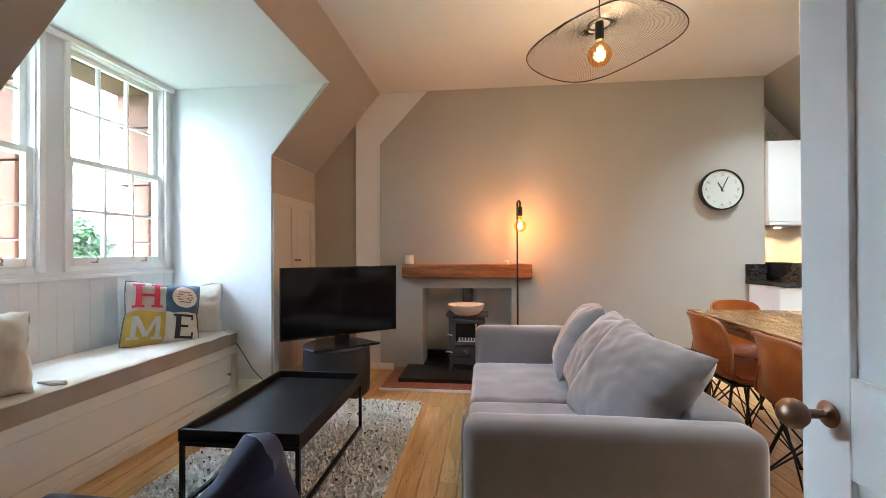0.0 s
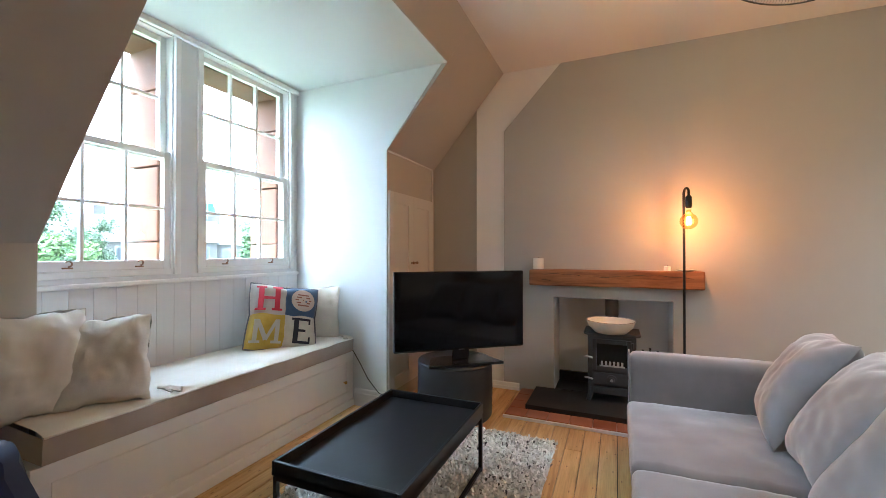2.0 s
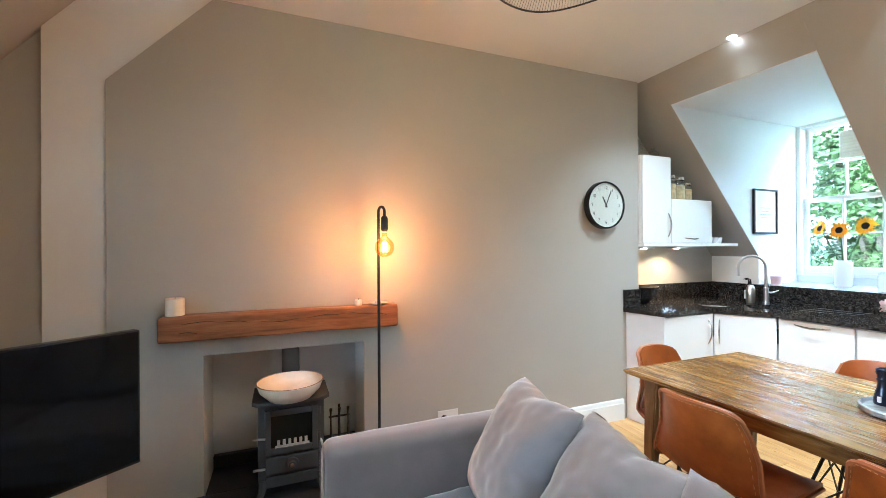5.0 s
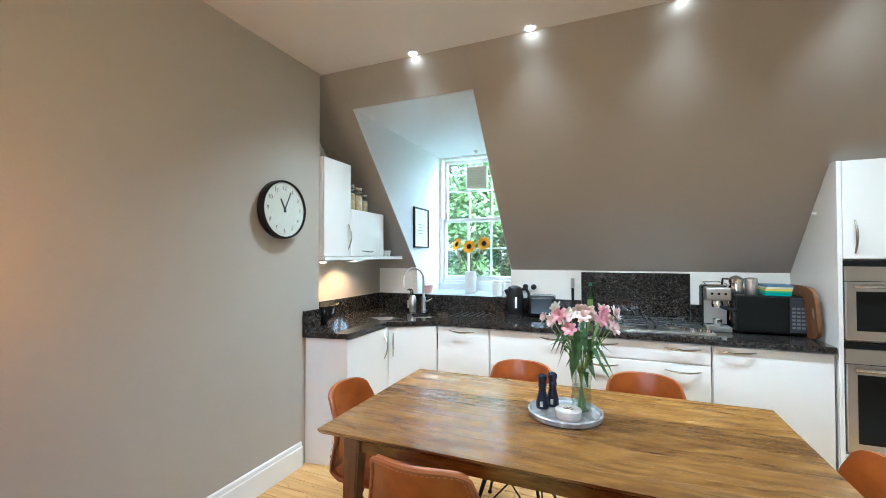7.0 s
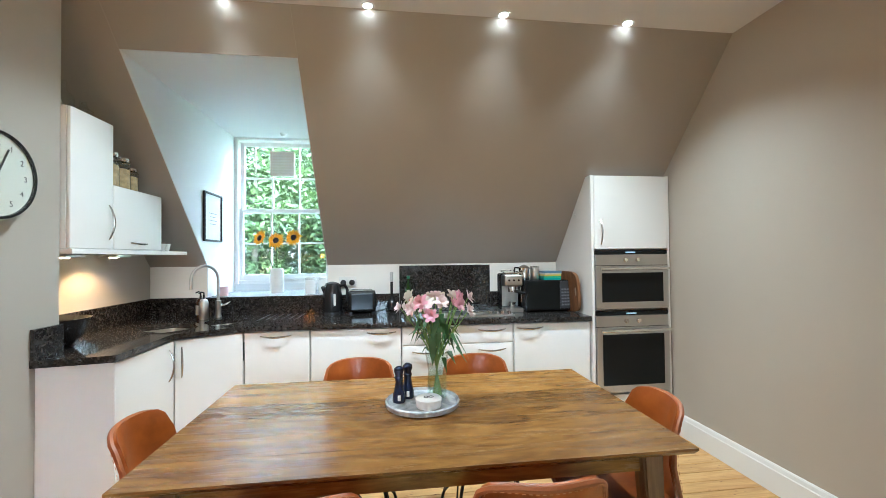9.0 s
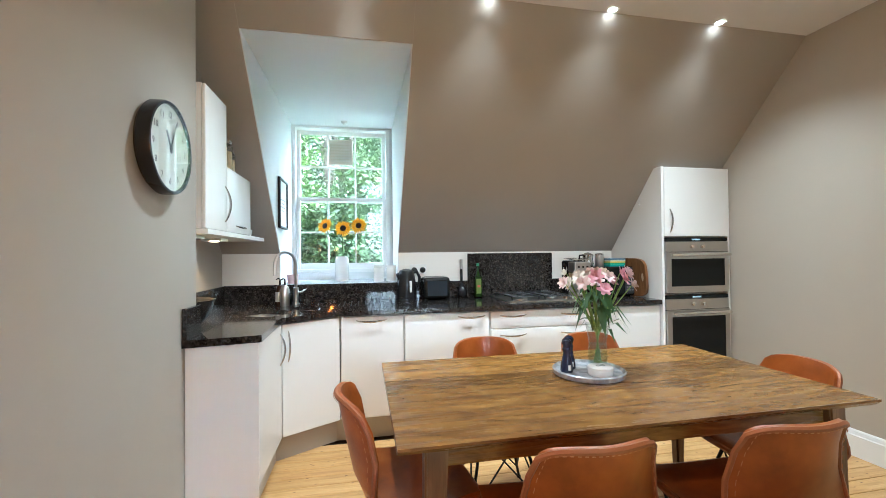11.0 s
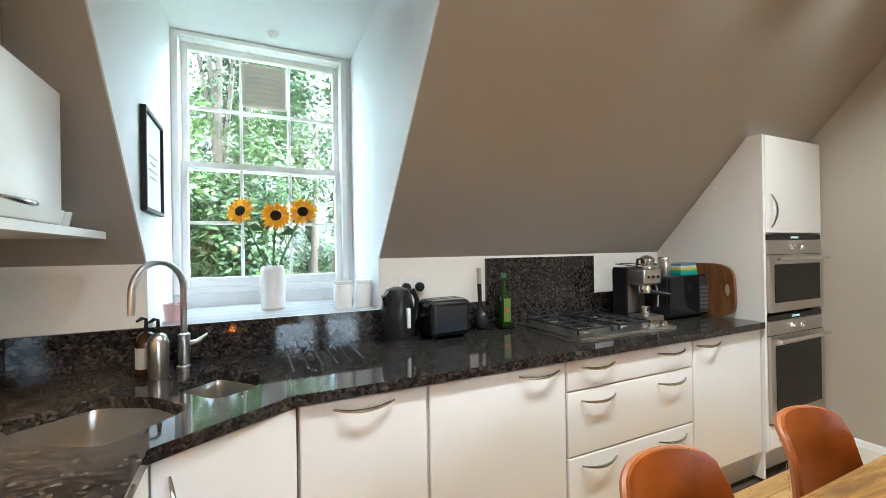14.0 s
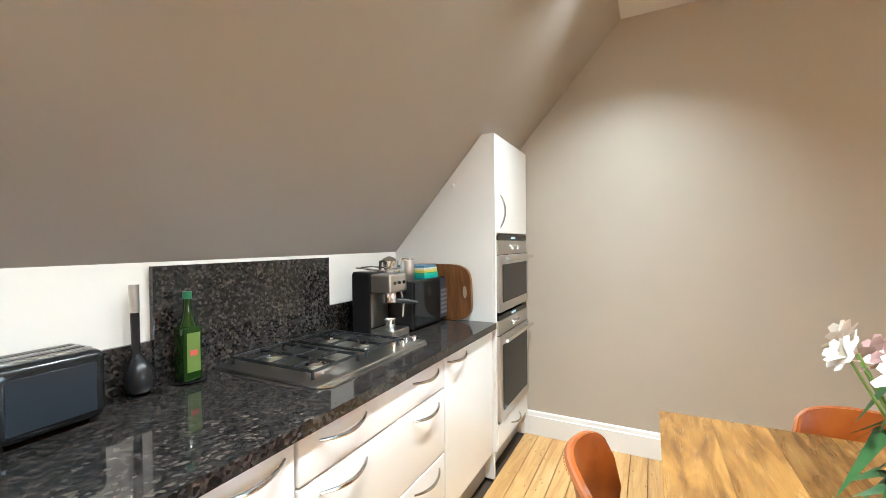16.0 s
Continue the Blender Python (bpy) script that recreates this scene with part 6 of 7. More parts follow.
part("board", moved(bm, pose(0, 0, 0.002, -4, 0, 0)), BOARDW, cb)
part("grip_hole", moved(prismm([(-0.195 + 0.012 * math.cos(a), 0.17 + 0.035 * math.sin(a)) for a in [2 * math.pi * k / 16 for k in range(16)]], 1, -0.0115, 0.0135), pose(0, 0, 0.002, -4, 0, 0)), paint("pale_hole", (0.45, 0.36, 0.25), 0.6), cb)


# window sill
def jar(at, r, h, mat_, label, lidm, contents=None, name="storage_jar"):
    j = thing(name, at, 0, label, "jar")
    part("jar_body", lathem([(r * 0.94, 0), (r, 0.006), (r, h * 0.78), (r * 0.86, h * 0.84), (r * 0.86, h * 0.86)], 24), mat_, j, smooth=True)
    part("lid", lathem([(r * 0.9, h * 0.86), (r * 0.94, h * 0.88), (r * 0.94, h * 0.97), (r * 0.6, h)], 24), lidm, j, smooth=True)
    for q in (0.80, 0.9):
        part("rib", tubem(arc((0, 0, h * q), r * 0.93, 0, 345, 24, "xy"), 0.0025, 6, True), lidm, j)
    if contents:
        part("contents", lathem([(r * 0.9, 0.006), (r * 0.9, h * 0.62), (r * 0.5, h * 0.66)], 20), contents, j, "dry goods", True)
    return j


jar((4.45, 4.075, 1.0525), 0.046, 0.145, CERAM, "white ceramic lidded jar on the window sill", CERAM)
jar((4.48, 3.965, 1.0525), 0.046, 0.145, CERAM, "white ceramic lidded jar on the window sill", CERAM)
sv = thing("sunflower_vase", (4.62, 4.40, 1.0525), 0, "white ceramic vase holding three sunflowers", "vase")
part("vase", lathem([(0.05, 0), (0.058, 0.008), (0.06, 0.05), (0.06, 0.20), (0.05, 0.222), (0.046, 0.225), (0.05, 0.2), (0.04, 0.05)], 28), CERAM, sv, smooth=True)
PETAL = translucent(paint("sunflower_petal", (0.88, 0.42, 0.004), 0.6, 0.12), 0.35)
SEED = paint("sunflower_seed_disc", (0.025, 0.014, 0.007), 0.9, 0.3, 0.8, 8, 300)
LEAF = paint("stem_green", (0.06, 0.13, 0.025), 0.6, 0.2, 0.3)
for k, (dy, dz, dx, face) in enumerate(((0.145, 0.50, -0.02, (-0.75, 0.5, 0.35)), (-0.015, 0.475, -0.09, (-0.9, 0.15, 0.2)), (-0.15, 0.505, -0.02, (-0.9, 0.1, 0.15)))):
    part("stem", tubem([(0, 0.01 * (1 - k), 0.12), (dx * 0.2, dy * 0.3, 0.26), (dx * 0.6, dy * 0.7, 0.40), (dx + 0.02, dy, dz - 0.01)], 0.0055, 6), LEAF, sv, smooth=True)
    rot = Vector(face).to_track_quat("Z", "Y").to_matrix().to_4x4()
    m4 = Matrix.Translation((dx, dy, dz)) @ rot
    hd = part("seed_disc", moved(lathem([(0.026, -0.006), (0.028, 0.0), (0.025, 0.007), (0.012, 0.01)], 20), m4), SEED, sv, smooth=True)
    bm = bmesh.new()
    rg = random.Random(k)
    for ring, (rr, ln, cnt) in enumerate(((0.022, 0.056, 20), (0.020, 0.046, 18))):
        for p in range(cnt):
            a = 2 * math.pi * (p + 0.5 * ring) / cnt + rg.uniform(-0.08, 0.08)
            q = ln * rg.uniform(0.85, 1.15)
            ca, sa = math.cos(a), math.sin(a)
            w = 0.0095
            up = rg.uniform(-0.006, 0.012)
            v = [Vector((rr * ca, rr * sa, 0.002)), Vector(((rr + q * 0.5) * ca - w * sa, (rr + q * 0.5) * sa + w * ca, 0.004 + up * 0.5)), Vector(((rr + q) * ca, (rr + q) * sa, up)), Vector(((rr + q * 0.5) * ca + w * sa, (rr + q * 0.5) * sa - w * ca, 0.004 + up * 0.5))]
            bm.faces.new([bm.verts.new(m4 @ x) for x in v])
    part("petals", bm, PETAL, hd, "ragged yellow petals")
for k, (y, z_, s_) in enumerate(((0.06, 0.44, 1), (-0.06, 0.42, -1), (0.02, 0.46, 1))):
    bm = bmesh.new()
    c = [bm.verts.new(p) for p in ((-0.02, y * 0.5, z_ - 0.04), (-0.05, y + 0.02 * s_, z_), (-0.06, y + 0.05 * s_, z_ - 0.015), (-0.03, y + 0.03 * s_, z_ - 0.04))]
    bm.faces.new(c)
    part("leaf", bm, LEAF, sv)
pf = thing("picture_frame", (4.42, YE1 - 0.0, 1.72), 0, "thin black picture frame with a pale print on the dormer wall", "picture")
bm = bmesh.new()
for a, b in (((-0.17, -0.022, -0.205), (-0.155, -0.002, 0.205)), ((0.155, -0.022, -0.205), (0.17, -0.002, 0.205)), ((-0.155, -0.022, 0.19), (0.155, -0.002, 0.205)), ((-0.155, -0.022, -0.205), (0.155, -0.002, -0.19))):
    box(bm, a, b, bevel=0.001)
part("frame", bm, BLACKM, pf)
part("print", boxm((-0.155, -0.010, -0.19), (0.155, -0.006, 0.19)), paint("print_paper", (0.70, 0.71, 0.70), 0.6, 0.02), pf)
bm = bmesh.new()
for k, w in enumerate((0.07, 0.05, 0.08, 0.06)):
    box(bm, (-w, -0.012, 0.03 - k * 0.03), (w, -0.0105, 0.036 - k * 0.03))
part("print_line", bm, paint("print_ink", (0.3, 0.3, 0.3), 0.7), pf, "faint unreadable text lines")

hk = thing("ceiling_hook", (4.76, 4.376, ZDE), 0, "small white ceiling fitting over the kitchen window", "fitting")
part("rose", lathem([(0.008, -0.03), (0.02, -0.022), (0.028, -0.008), (0.03, -0.0005)], 18), CERAM, hk, smooth=True)

# ---- wall cupboards ----
FY = 4.985
sh = thing("wall_shelf", (XB1 + 0.003, FY - 0.012, 1.402), 0, "long pale shelf board under the wall cupboards", "shelf")
part("board", boxm((0, 0, 0), (1.17, YR - FY + 0.010, 0.026), bevel=0.002), DOORW, sh)
for x in (0.17, 0.57):
    f = part("under_light", prismm([(x - 0.07, 0.10), (x + 0.07, 0.10), (x + 0.05, 0.22), (x - 0.05, 0.22)], 2, -0.018, -0.0005, 0.003), STEEL, sh, "triangular steel under-shelf light")
    part("lens", lathem([(0.024, -0.0215), (0.024, -0.0185)], 20, (x, 0.16, 0)), glow("warm_lens", (1.0, 0.72, 0.42), 1.2), f, "glowing lens")
for x0, x1, z1, lab, hand in ((XB1 + 0.003, 3.36, 2.163, "tall white wall cupboard with a bowed handle", "v"), (3.363, 3.868, 1.812, "low white wall cupboard with a bowed handle", "h")):
    c = thing("wall_cabinet", (0, 0, 0), 0, lab, "cabinet", "wall cupboards")
    part("body", boxm((x0, FY + 0.02, 1.429), (x1, YR - 0.003, z1)), DOORW, c)
    d = part("cabinet_door", boxm((x0 + 0.002, FY, 1.432), (x1 - 0.002, FY + 0.019, z1 - 0.002), bevel=0.006, seg=3), DOORW, c, smooth=True)
    if hand == "v":
        bow_handle(d, (x1 - 0.04, FY, 1.585), 0.20, (0, -1, 0), (0, 0, 1))
    else:
        bow_handle(d, (x0 + 0.24, FY, 1.475), 0.17, (0, -1, 0), (1, 0, 0))
for x, y, r, h in ((3.11, 5.08, 0.05, 0.16), (3.15, 5.22, 0.035, 0.27), (3.26, 5.08, 0.045, 0.10)):
    g = thing("glass_decanter", (x, y, 2.1635), 0, "clear glass decanter on the tall wall cupboard", "decanter")
    part("flask", lathem([(r, 0), (r * 1.05, 0.01), (r, h * 0.45), (r * 0.4, h * 0.65), (r * 0.35, h)], 20, cap=False), CLEAR, g, smooth=True)
BEIGE = paint("dry_pasta", (0.55, 0.42, 0.24), 0.8, 0.25, 0.6, 30)
for x, y, r, h in ((3.43, 5.055, 0.053, 0.21), (3.545, 5.06, 0.053, 0.20), (3.65, 5.065, 0.045, 0.155)):
    jar((x, y, 1.8125), r, h, CLEAR, "clip-top glass jar of dry goods on the cupboard", CHROME, BEIGE, "glass_jar")
for x in (3.92, 3.99, 4.05):
    cp = thing("small_cup", (x, 5.05, 1.4285), 0, "small white cup on the shelf end", "cup", "cups on the shelf")
    part("cup", lathem([(0.02, 0), (0.03, 0.055), (0.027, 0.055), (0.018, 0.005)], 18), CERAM, cp, smooth=True)

# downlights
for y in (4.26, 3.487, 2.707, 1.934):
    dl = thing("downlight", (3.02, y, H), 0, "small round recessed ceiling downlight, switched on", "downlight", "ceiling downlights")
    part("bezel", lathem([(0.024, -0.002), (0.036, -0.003), (0.038, -0.0005)], 24, cap=False), GLOSSW, dl, smooth=True)
    part("lens", lathem([(0.0235, -0.0015), (0.0235, -0.0005)], 20), glow("downlight_lens", (1.0, 0.92, 0.80), 3), dl, "glowing lens")

# ---- clock ----
ck = thing("wall_clock", (2.640, YN - 0.012, 1.728), 0, "round black wall clock with a white numbered dial", "clock")
R = 0.187
def facing(bm, y=0.0):
    return moved(bm, pose(0, y, 0, 90, 0, 0))
part("case", facing(lathem([(R * 0.94, 0.0), (R, 0.012), (R, 0.05), (R * 0.985, 0.058), (R * 0.93, 0.058), (R * 0.92, 0.046), (R * 0.5, 0.046)], 48)), BLACKP, ck, smooth=True)
dial = part("dial", facing(lathem([(R * 0.925, 0.0462), (R * 0.925, 0.0475)], 48)), paint("dial_white", (0.72, 0.72, 0.66), 0.4, 0.01, 0.0), ck)
INK = paint("dial_ink", (0.02, 0.02, 0.02), 0.6)
for k in range(1, 13):
    a = radians(90 - 30 * k)
    part("numeral", facing(moved(letters(str(k), 0.036, 0.0004), Matrix.Translation((0.135 * math.cos(a), 0.135 * math.sin(a), 0.048)))), INK, dial, "hour numeral " + str(k))
for nm, ang, ln, w in (("hour_hand", 90 - 30 * 11.05, 0.075, 0.006), ("minute_hand", 90 - 6 * 4, 0.125, 0.0045)):
    part(nm, facing(moved(boxm((-0.02, -w, 0.0005), (ln, w, 0.0015)), Matrix.Translation((0, 0, 0.049 + 0.001 * len(nm) / 10)) @ Matrix.Rotation(radians(ang), 4, "Z"))), INK, ck)
part("hub", facing(lathem([(0.009, 0.049), (0.008, 0.054)], 16)), INK, ck)
part("cover_glass", facing(lathem([(R * 0.928, 0.0562), (R * 0.928, 0.0572)], 48)), GLASS, ck).visible_shadow = False
ws = thing("wall_socket", (1.306, YN - 0.012, 0.262), 0, "white double wall socket with a black plug", "socket")
part("plate", boxm((-0.073, -0.009, -0.043), (0.073, 0, 0.043), bevel=0.003), CERAM, ws)
part("plug", facing(moved(lathem([(0.024, 0), (0.025, 0.02), (0.012, 0.034)], 16), Matrix.Translation((-0.03, -0.008, 0.009)))), BLACKP, ws, smooth=True)
vg = thing("floor_vent", (2.05, YS + 0.018, 0.07), 0, "grey-brown metal vent grille in the baseboard", "vent")
part("plate", boxm((-0.11, 0.0, -0.05), (0.11, 0.005, 0.05), bevel=0.002), PLINTH, vg)

for z_ in (1.115, 1.225):
    sw = thing("switch_plate", (3.08, YR, z_), 0, "small white switch plate under the wall cupboards", "switch", "switches by the worktop")
    part("plate", boxm((-0.043, -0.008, -0.043), (0.043, 0, 0.043), bevel=0.003), CERAM, sw)
    part("rocker", boxm((-0.012, -0.012, -0.018), (0.012, -0.0085, 0.018), bevel=0.002), CERAM, sw)

# ---- dining table ----
tb = thing("dining_table", (2.398, 3.266, 0), 0, "walnut-brown wooden dining table with tapered legs", "table")
hx, hy, TT = 0.46, 0.862, 0.752
for k in range(6):
    x0, x1 = -hx + k * 2 * hx / 6, -hx + (k + 1) * 2 * hx / 6
    bm = bmesh.new()
    e0, e1 = (0.02 if k == 0 else 0), (0.02 if k == 5 else 0)
    prism(bm, [(x0 + (0 if k == 0 else 0.0003), TT), (x1 - (0 if k == 5 else 0.0003), TT), (x1, TT - 0.008), (x1 - e1, TT - 0.026), (x0 + e0, TT - 0.026), (x0, TT - 0.008)], 1, -hy, hy)
    part("tabletop_board", bm, TABLEW, tb)
bm = bmesh.new()
for x in (-0.37, 0.37):
    box(bm, (x - 0.011, -0.72, TT - 0.10), (x + 0.011, 0.72, TT - 0.027))
for y in (-0.74, 0.74):
    box(bm, (-0.34, y - 0.011, TT - 0.10), (0.34, y + 0.011, TT - 0.027))
part("apron", bm, TABLEW, tb)
LEGW = wood("walnut_leg", (0.055, 0.026, 0.010), (0.19, 0.10, 0.038), (0.36, 0.21, 0.085), 2, 0.9, 0.35)
for sx in (-1, 1):
    for sy in (-1, 1):
        bm = bmesh.new()
        a = [bm.verts.new((sx * 0.385 + u * 0.019 + sx * 0.012, sy * 0.755 + v * 0.019 + sy * 0.012, 0)) for u, v in ((-1, -1), (1, -1), (1, 1), (-1, 1))]
        b = [bm.verts.new((sx * 0.372 + u * 0.036, sy * 0.742 + v * 0.036, TT - 0.027)) for u, v in ((-1, -1), (1, -1), (1, 1), (-1, 1))]
        bm.faces.new(a[::-1])
        bm.faces.new(b)
        for i in range(4):
            bm.faces.new((a[i], a[(i + 1) % 4], b[(i + 1) % 4], b[i]))
        bmesh.ops.bevel(bm, geom=bm.edges[:], offset=0.006, segments=2, affect="EDGES")
        part("leg", bm, LEGW, tb)


# ---- dining chairs ----
def bucket_chair():
    c = thing("dining_chair", (0, 0, 0), 0, "tan leather bucket dining chair with black wire legs", "chair", "chairs round the table")
    n, m = 22, 14
    side_v = [(0.22, 0.455, 0.205), (0.20, 0.462, 0.22), (0.10, 0.445, 0.222), (-0.02, 0.432, 0.222), (-0.11, 0.435, 0.222), (-0.165, 0.465, 0.220), (-0.195, 0.53, 0.214), (-0.215, 0.62, 0.200), (-0.232, 0.71, 0.182), (-0.245, 0.775, 0.168), (-0.25, 0.80, 0.150)]
    def sample(t):
        k = t * (len(side_v) - 1)
        i = min(int(k), len(side_v) - 2)
        f = k - i
        return [a * (1 - f) + b * f for a, b in zip(side_v[i], side_v[i + 1])]
    def surf(u, t):
        y, z, w = sample(t)
        wing = u * u
        lift = 0.035 * wing * (1 - abs(2 * t - 0.9)) if t < 0.6 else 0
        fwd = 0.075 * wing * max(0, min(1, (t - 0.45) / 0.25)) * (1 - 0.35 * max(0, (t - 0.8) / 0.2))
        cr = 0.018 * wing * wing * max(0, (t - 0.8) / 0.2)
        return Vector((u * w, y + fwd, z + lift - cr))
    bm = bmesh.new()
    g = [[bm.verts.new(surf(2 * i / n - 1, j / 20)) for j in range(21)] for i in range(n + 1)]
    for i in range(n):
        for j in range(20):
            bm.faces.new((g[i][j], g[i + 1][j], g[i + 1][j + 1], g[i][j + 1]))
    bmesh.ops.recalc_face_normals(bm, faces=bm.faces[:])
    bmesh.ops.solidify(bm, geom=bm.faces[:], thickness=0.016)
    sh = part("shell", bm, LEATHER, c, smooth=True)
    rim = [surf(-1, j / 20) for j in range(21)] + [surf(2 * i / n - 1, 1) for i in range(1, n)] + [surf(1, 1 - j / 20) for j in range(21)] + [surf(1 - 2 * i / n, 0) for i in range(1, n)]
    part("piping", tubem([p + Vector((0, 0, -0.004)) for p in rim], 0.009, 6, True), paint("tan_edge_binding", (0.30, 0.095, 0.026), 0.45, 0.15), sh, "paler leather edge binding", True)
    bm = bmesh.new()
    inn = [surf(-0.93, 0.3 + 0.65 * j / 40) for j in range(41)] + [surf(-0.93 + 1.86 * i / 36, 0.955) for i in range(37)] + [surf(0.93, 0.95 - 0.65 * j / 40) for j in range(41)]
    for k in range(0, len(inn) - 1, 2):
        for off in (0.011, -0.012):
            tube(bm, [inn[k] + Vector((0, off, 0.0)), inn[k + 1] + Vector((0, off, 0.0))], 0.0012, 4)
    part("stitching", bm, STITCH, sh, "cream saddle stitching")
    part("under_frame", boxm((-0.12, -0.10, 0.405), (0.12, 0.12, 0.418), bevel=0.004), BLACKM, c)
    feet = [(-0.2, -0.19), (0.2, -0.19), (-0.2, 0.2), (0.2, 0.2)]
    for x, y in feet:
        part("leg", tubem([(x * 0.5, y * 0.45, 0.41), (x, y, 0.008)], 0.008, 8), BLACKM, c, smooth=True)
        part("glide", lathem([(0.012, 0), (0.012, 0.01)], 10, (x, y, 0)), BLACKP, c)
    for (ax, ay), (bx, by) in ((feet[0], feet[1]), (feet[2], feet[3]), (feet[0], feet[2]), (feet[1], feet[3])):
        for (px, py), (qx, qy) in (((ax, ay), (bx, by)), ((bx, by), (ax, ay))):
            part("cross_wire", tubem([(px * 0.92, py * 0.92, 0.07), (qx * 0.53, qy * 0.5, 0.385)], 0.0045, 6), BLACKM, c, smooth=True)
    return c


ch = bucket_chair()
ch.matrix_world = pose(1.975, 3.615, 0, 0, 0, -90)
for x, y, r in ((1.965, 2.975, -92), (2.85, 3.545, 90), (2.835, 2.90, 91), (2.34, 4.065, 186), (2.30, 2.50, -6)):
    copy_thing(ch, pose(x, y, 0, 0, 0, r))

# ---- on the table ----
TZ0 = TT + 0.0005
ty = thing("marble_tray", (2.455, 3.243, TZ0), 0, "round grey marble tray in the middle of the table", "tray")
def marble():
    m, t, n, l, b = node_mat("grey_marble")
    v = coords(t)
    f = noise_tex(t, v, 9, 6, 0.6, 1.6)
    l.new(ramp(t, f, [(0.3, (0.16, 0.17, 0.19)), (0.5, (0.34, 0.35, 0.37)), (0.7, (0.58, 0.58, 0.58))]), b.inputs["Base Color"])
    b.inputs["Roughness"].default_value = 0.25
    return m
part("dish", lathem([(0.14, 0), (0.152, 0.004), (0.155, 0.022), (0.148, 0.026), (0.14, 0.014), (0.05, 0.012)], 40), marble(), ty, smooth=True)
NAVY = paint("navy_glaze", (0.012, 0.018, 0.045), 0.12, 0.1, 0)
for x, y in ((2.468, 3.340), (2.515, 3.302)):
    p = thing("pepper_mill", (x, y, TZ0 + 0.0125), 0, "glossy navy blue mill standing on the marble tray", "mill", "mills on the tray")
    part("body", lathem([(0.026, 0), (0.028, 0.008), (0.026, 0.03), (0.018, 0.065), (0.0155, 0.085), (0.019, 0.10)], 20), NAVY, p, smooth=True)
    part("cap", lathem([(0.018, 0.101), (0.015, 0.110), (0.021, 0.126), (0.020, 0.138), (0.010, 0.146)], 20), NAVY, p, smooth=True)
    part("mark", boxm((-0.0285, -0.006, 0.012), (-0.0245, 0.006, 0.034)), CERAM, p, "small white mark")
cn = thing("white_tin", (2.395, 3.223, TZ0 + 0.0125), 0, "round white lidded tin with a dark emblem on the tray", "tin")
part("tin", lathem([(0.048, 0), (0.052, 0.006), (0.052, 0.024)], 32), CERAM, cn, smooth=True)
part("lid", lathem([(0.053, 0.0245), (0.053, 0.034), (0.048, 0.038)], 32), CERAM, cn, smooth=True)
bm = bmesh.new()
for s_ in (-1, 1):
    tube(bm, arc((0, s_ * 0.010, 0.0385), 0.009, 0, 345, 14, "xy"), 0.0016, 5, True)
part("emblem", bm, BLACKM, cn, "plain dark looped emblem")
fv = thing("flower_vase", (2.485, 3.178, TZ0 + 0.0125), 0, "clear glass vase with pink and white cut flowers", "vase")
part("vase_glass", lathem([(0.035, 0), (0.04, 0.004), (0.044, 0.06), (0.038, 0.12), (0.052, 0.20), (0.05, 0.20), (0.036, 0.12), (0.041, 0.06), (0.036, 0.008)], 28), CLEAR, fv, smooth=True)
part("water", lathem([(0.035, 0.009), (0.040, 0.06), (0.036, 0.11)], 24), glass("water", (0.93, 0.97, 0.90)), fv, smooth=True)
rg = random.Random(9)
PINK, BLUSH, WHT = paint("petal_pink", (0.66, 0.34, 0.41), 0.6, 0.15), paint("petal_blush", (0.72, 0.57, 0.56), 0.6, 0.06), paint("petal_white", (0.68, 0.63, 0.56), 0.6, 0.06)
STEM = paint("flower_stem", (0.20, 0.32, 0.07), 0.5, 0.2, 0.2)
LEAFG = paint("flower_leaf", (0.04, 0.115, 0.03), 0.45, 0.25, 0.3)
for k in range(23):
    a = k * 2.4 + rg.uniform(-0.2, 0.2)
    rad = 0.02 + 0.11 * math.sqrt((k + 0.5) / 23)
    top = Vector((rad * math.cos(a), rad * math.sin(a) * 1.25, 0.455 - rad * 0.55 + rg.uniform(-0.035, 0.035)))
    part("stem", tubem([(-top.x * 0.12, -top.y * 0.12, 0.015), (top.x * 0.05, top.y * 0.05, 0.16), (top.x * 0.45, top.y * 0.45, 0.27), top], [0.0032, 0.0032, 0.0028, 0.002], 5), STEM, fv, smooth=True)
    q = Vector((top.x * 2.2, top.y * 2.2, 0.12 + rg.uniform(-0.05, 0.1))).to_track_quat("Z", "Y").to_matrix().to_4x4()
    bm = bmesh.new()
    for p in range(11):
        b = 2 * math.pi * p / 6 + (0.5 if p > 5 else 0)
        ln, w, op = rg.uniform(0.026, 0.036), 0.0115, (0.9 if p < 6 else 0.45)
        d = Vector((math.cos(b) * op, math.sin(b) * op, 1.1 - op * 0.75)).normalized()
        s_ = Vector((-math.sin(b), math.cos(b), 0))
        pts = [Vector((0, 0, 0)), d * ln * 0.55 + s_ * w, d * ln + Vector((math.cos(b), math.sin(b), -0.4)) * 0.007 + s_ * w * 0.5, d * ln + Vector((math.cos(b), math.sin(b), -0.4)) * 0.007 - s_ * w * 0.5, d * ln * 0.55 - s_ * w]
        bm.faces.new([bm.verts.new(top + (q @ x)) for x in pts])
    part("blossom", bm, (BLUSH, WHT, PINK, WHT, BLUSH)[k % 5], fv, "soft open alstroemeria blossom")
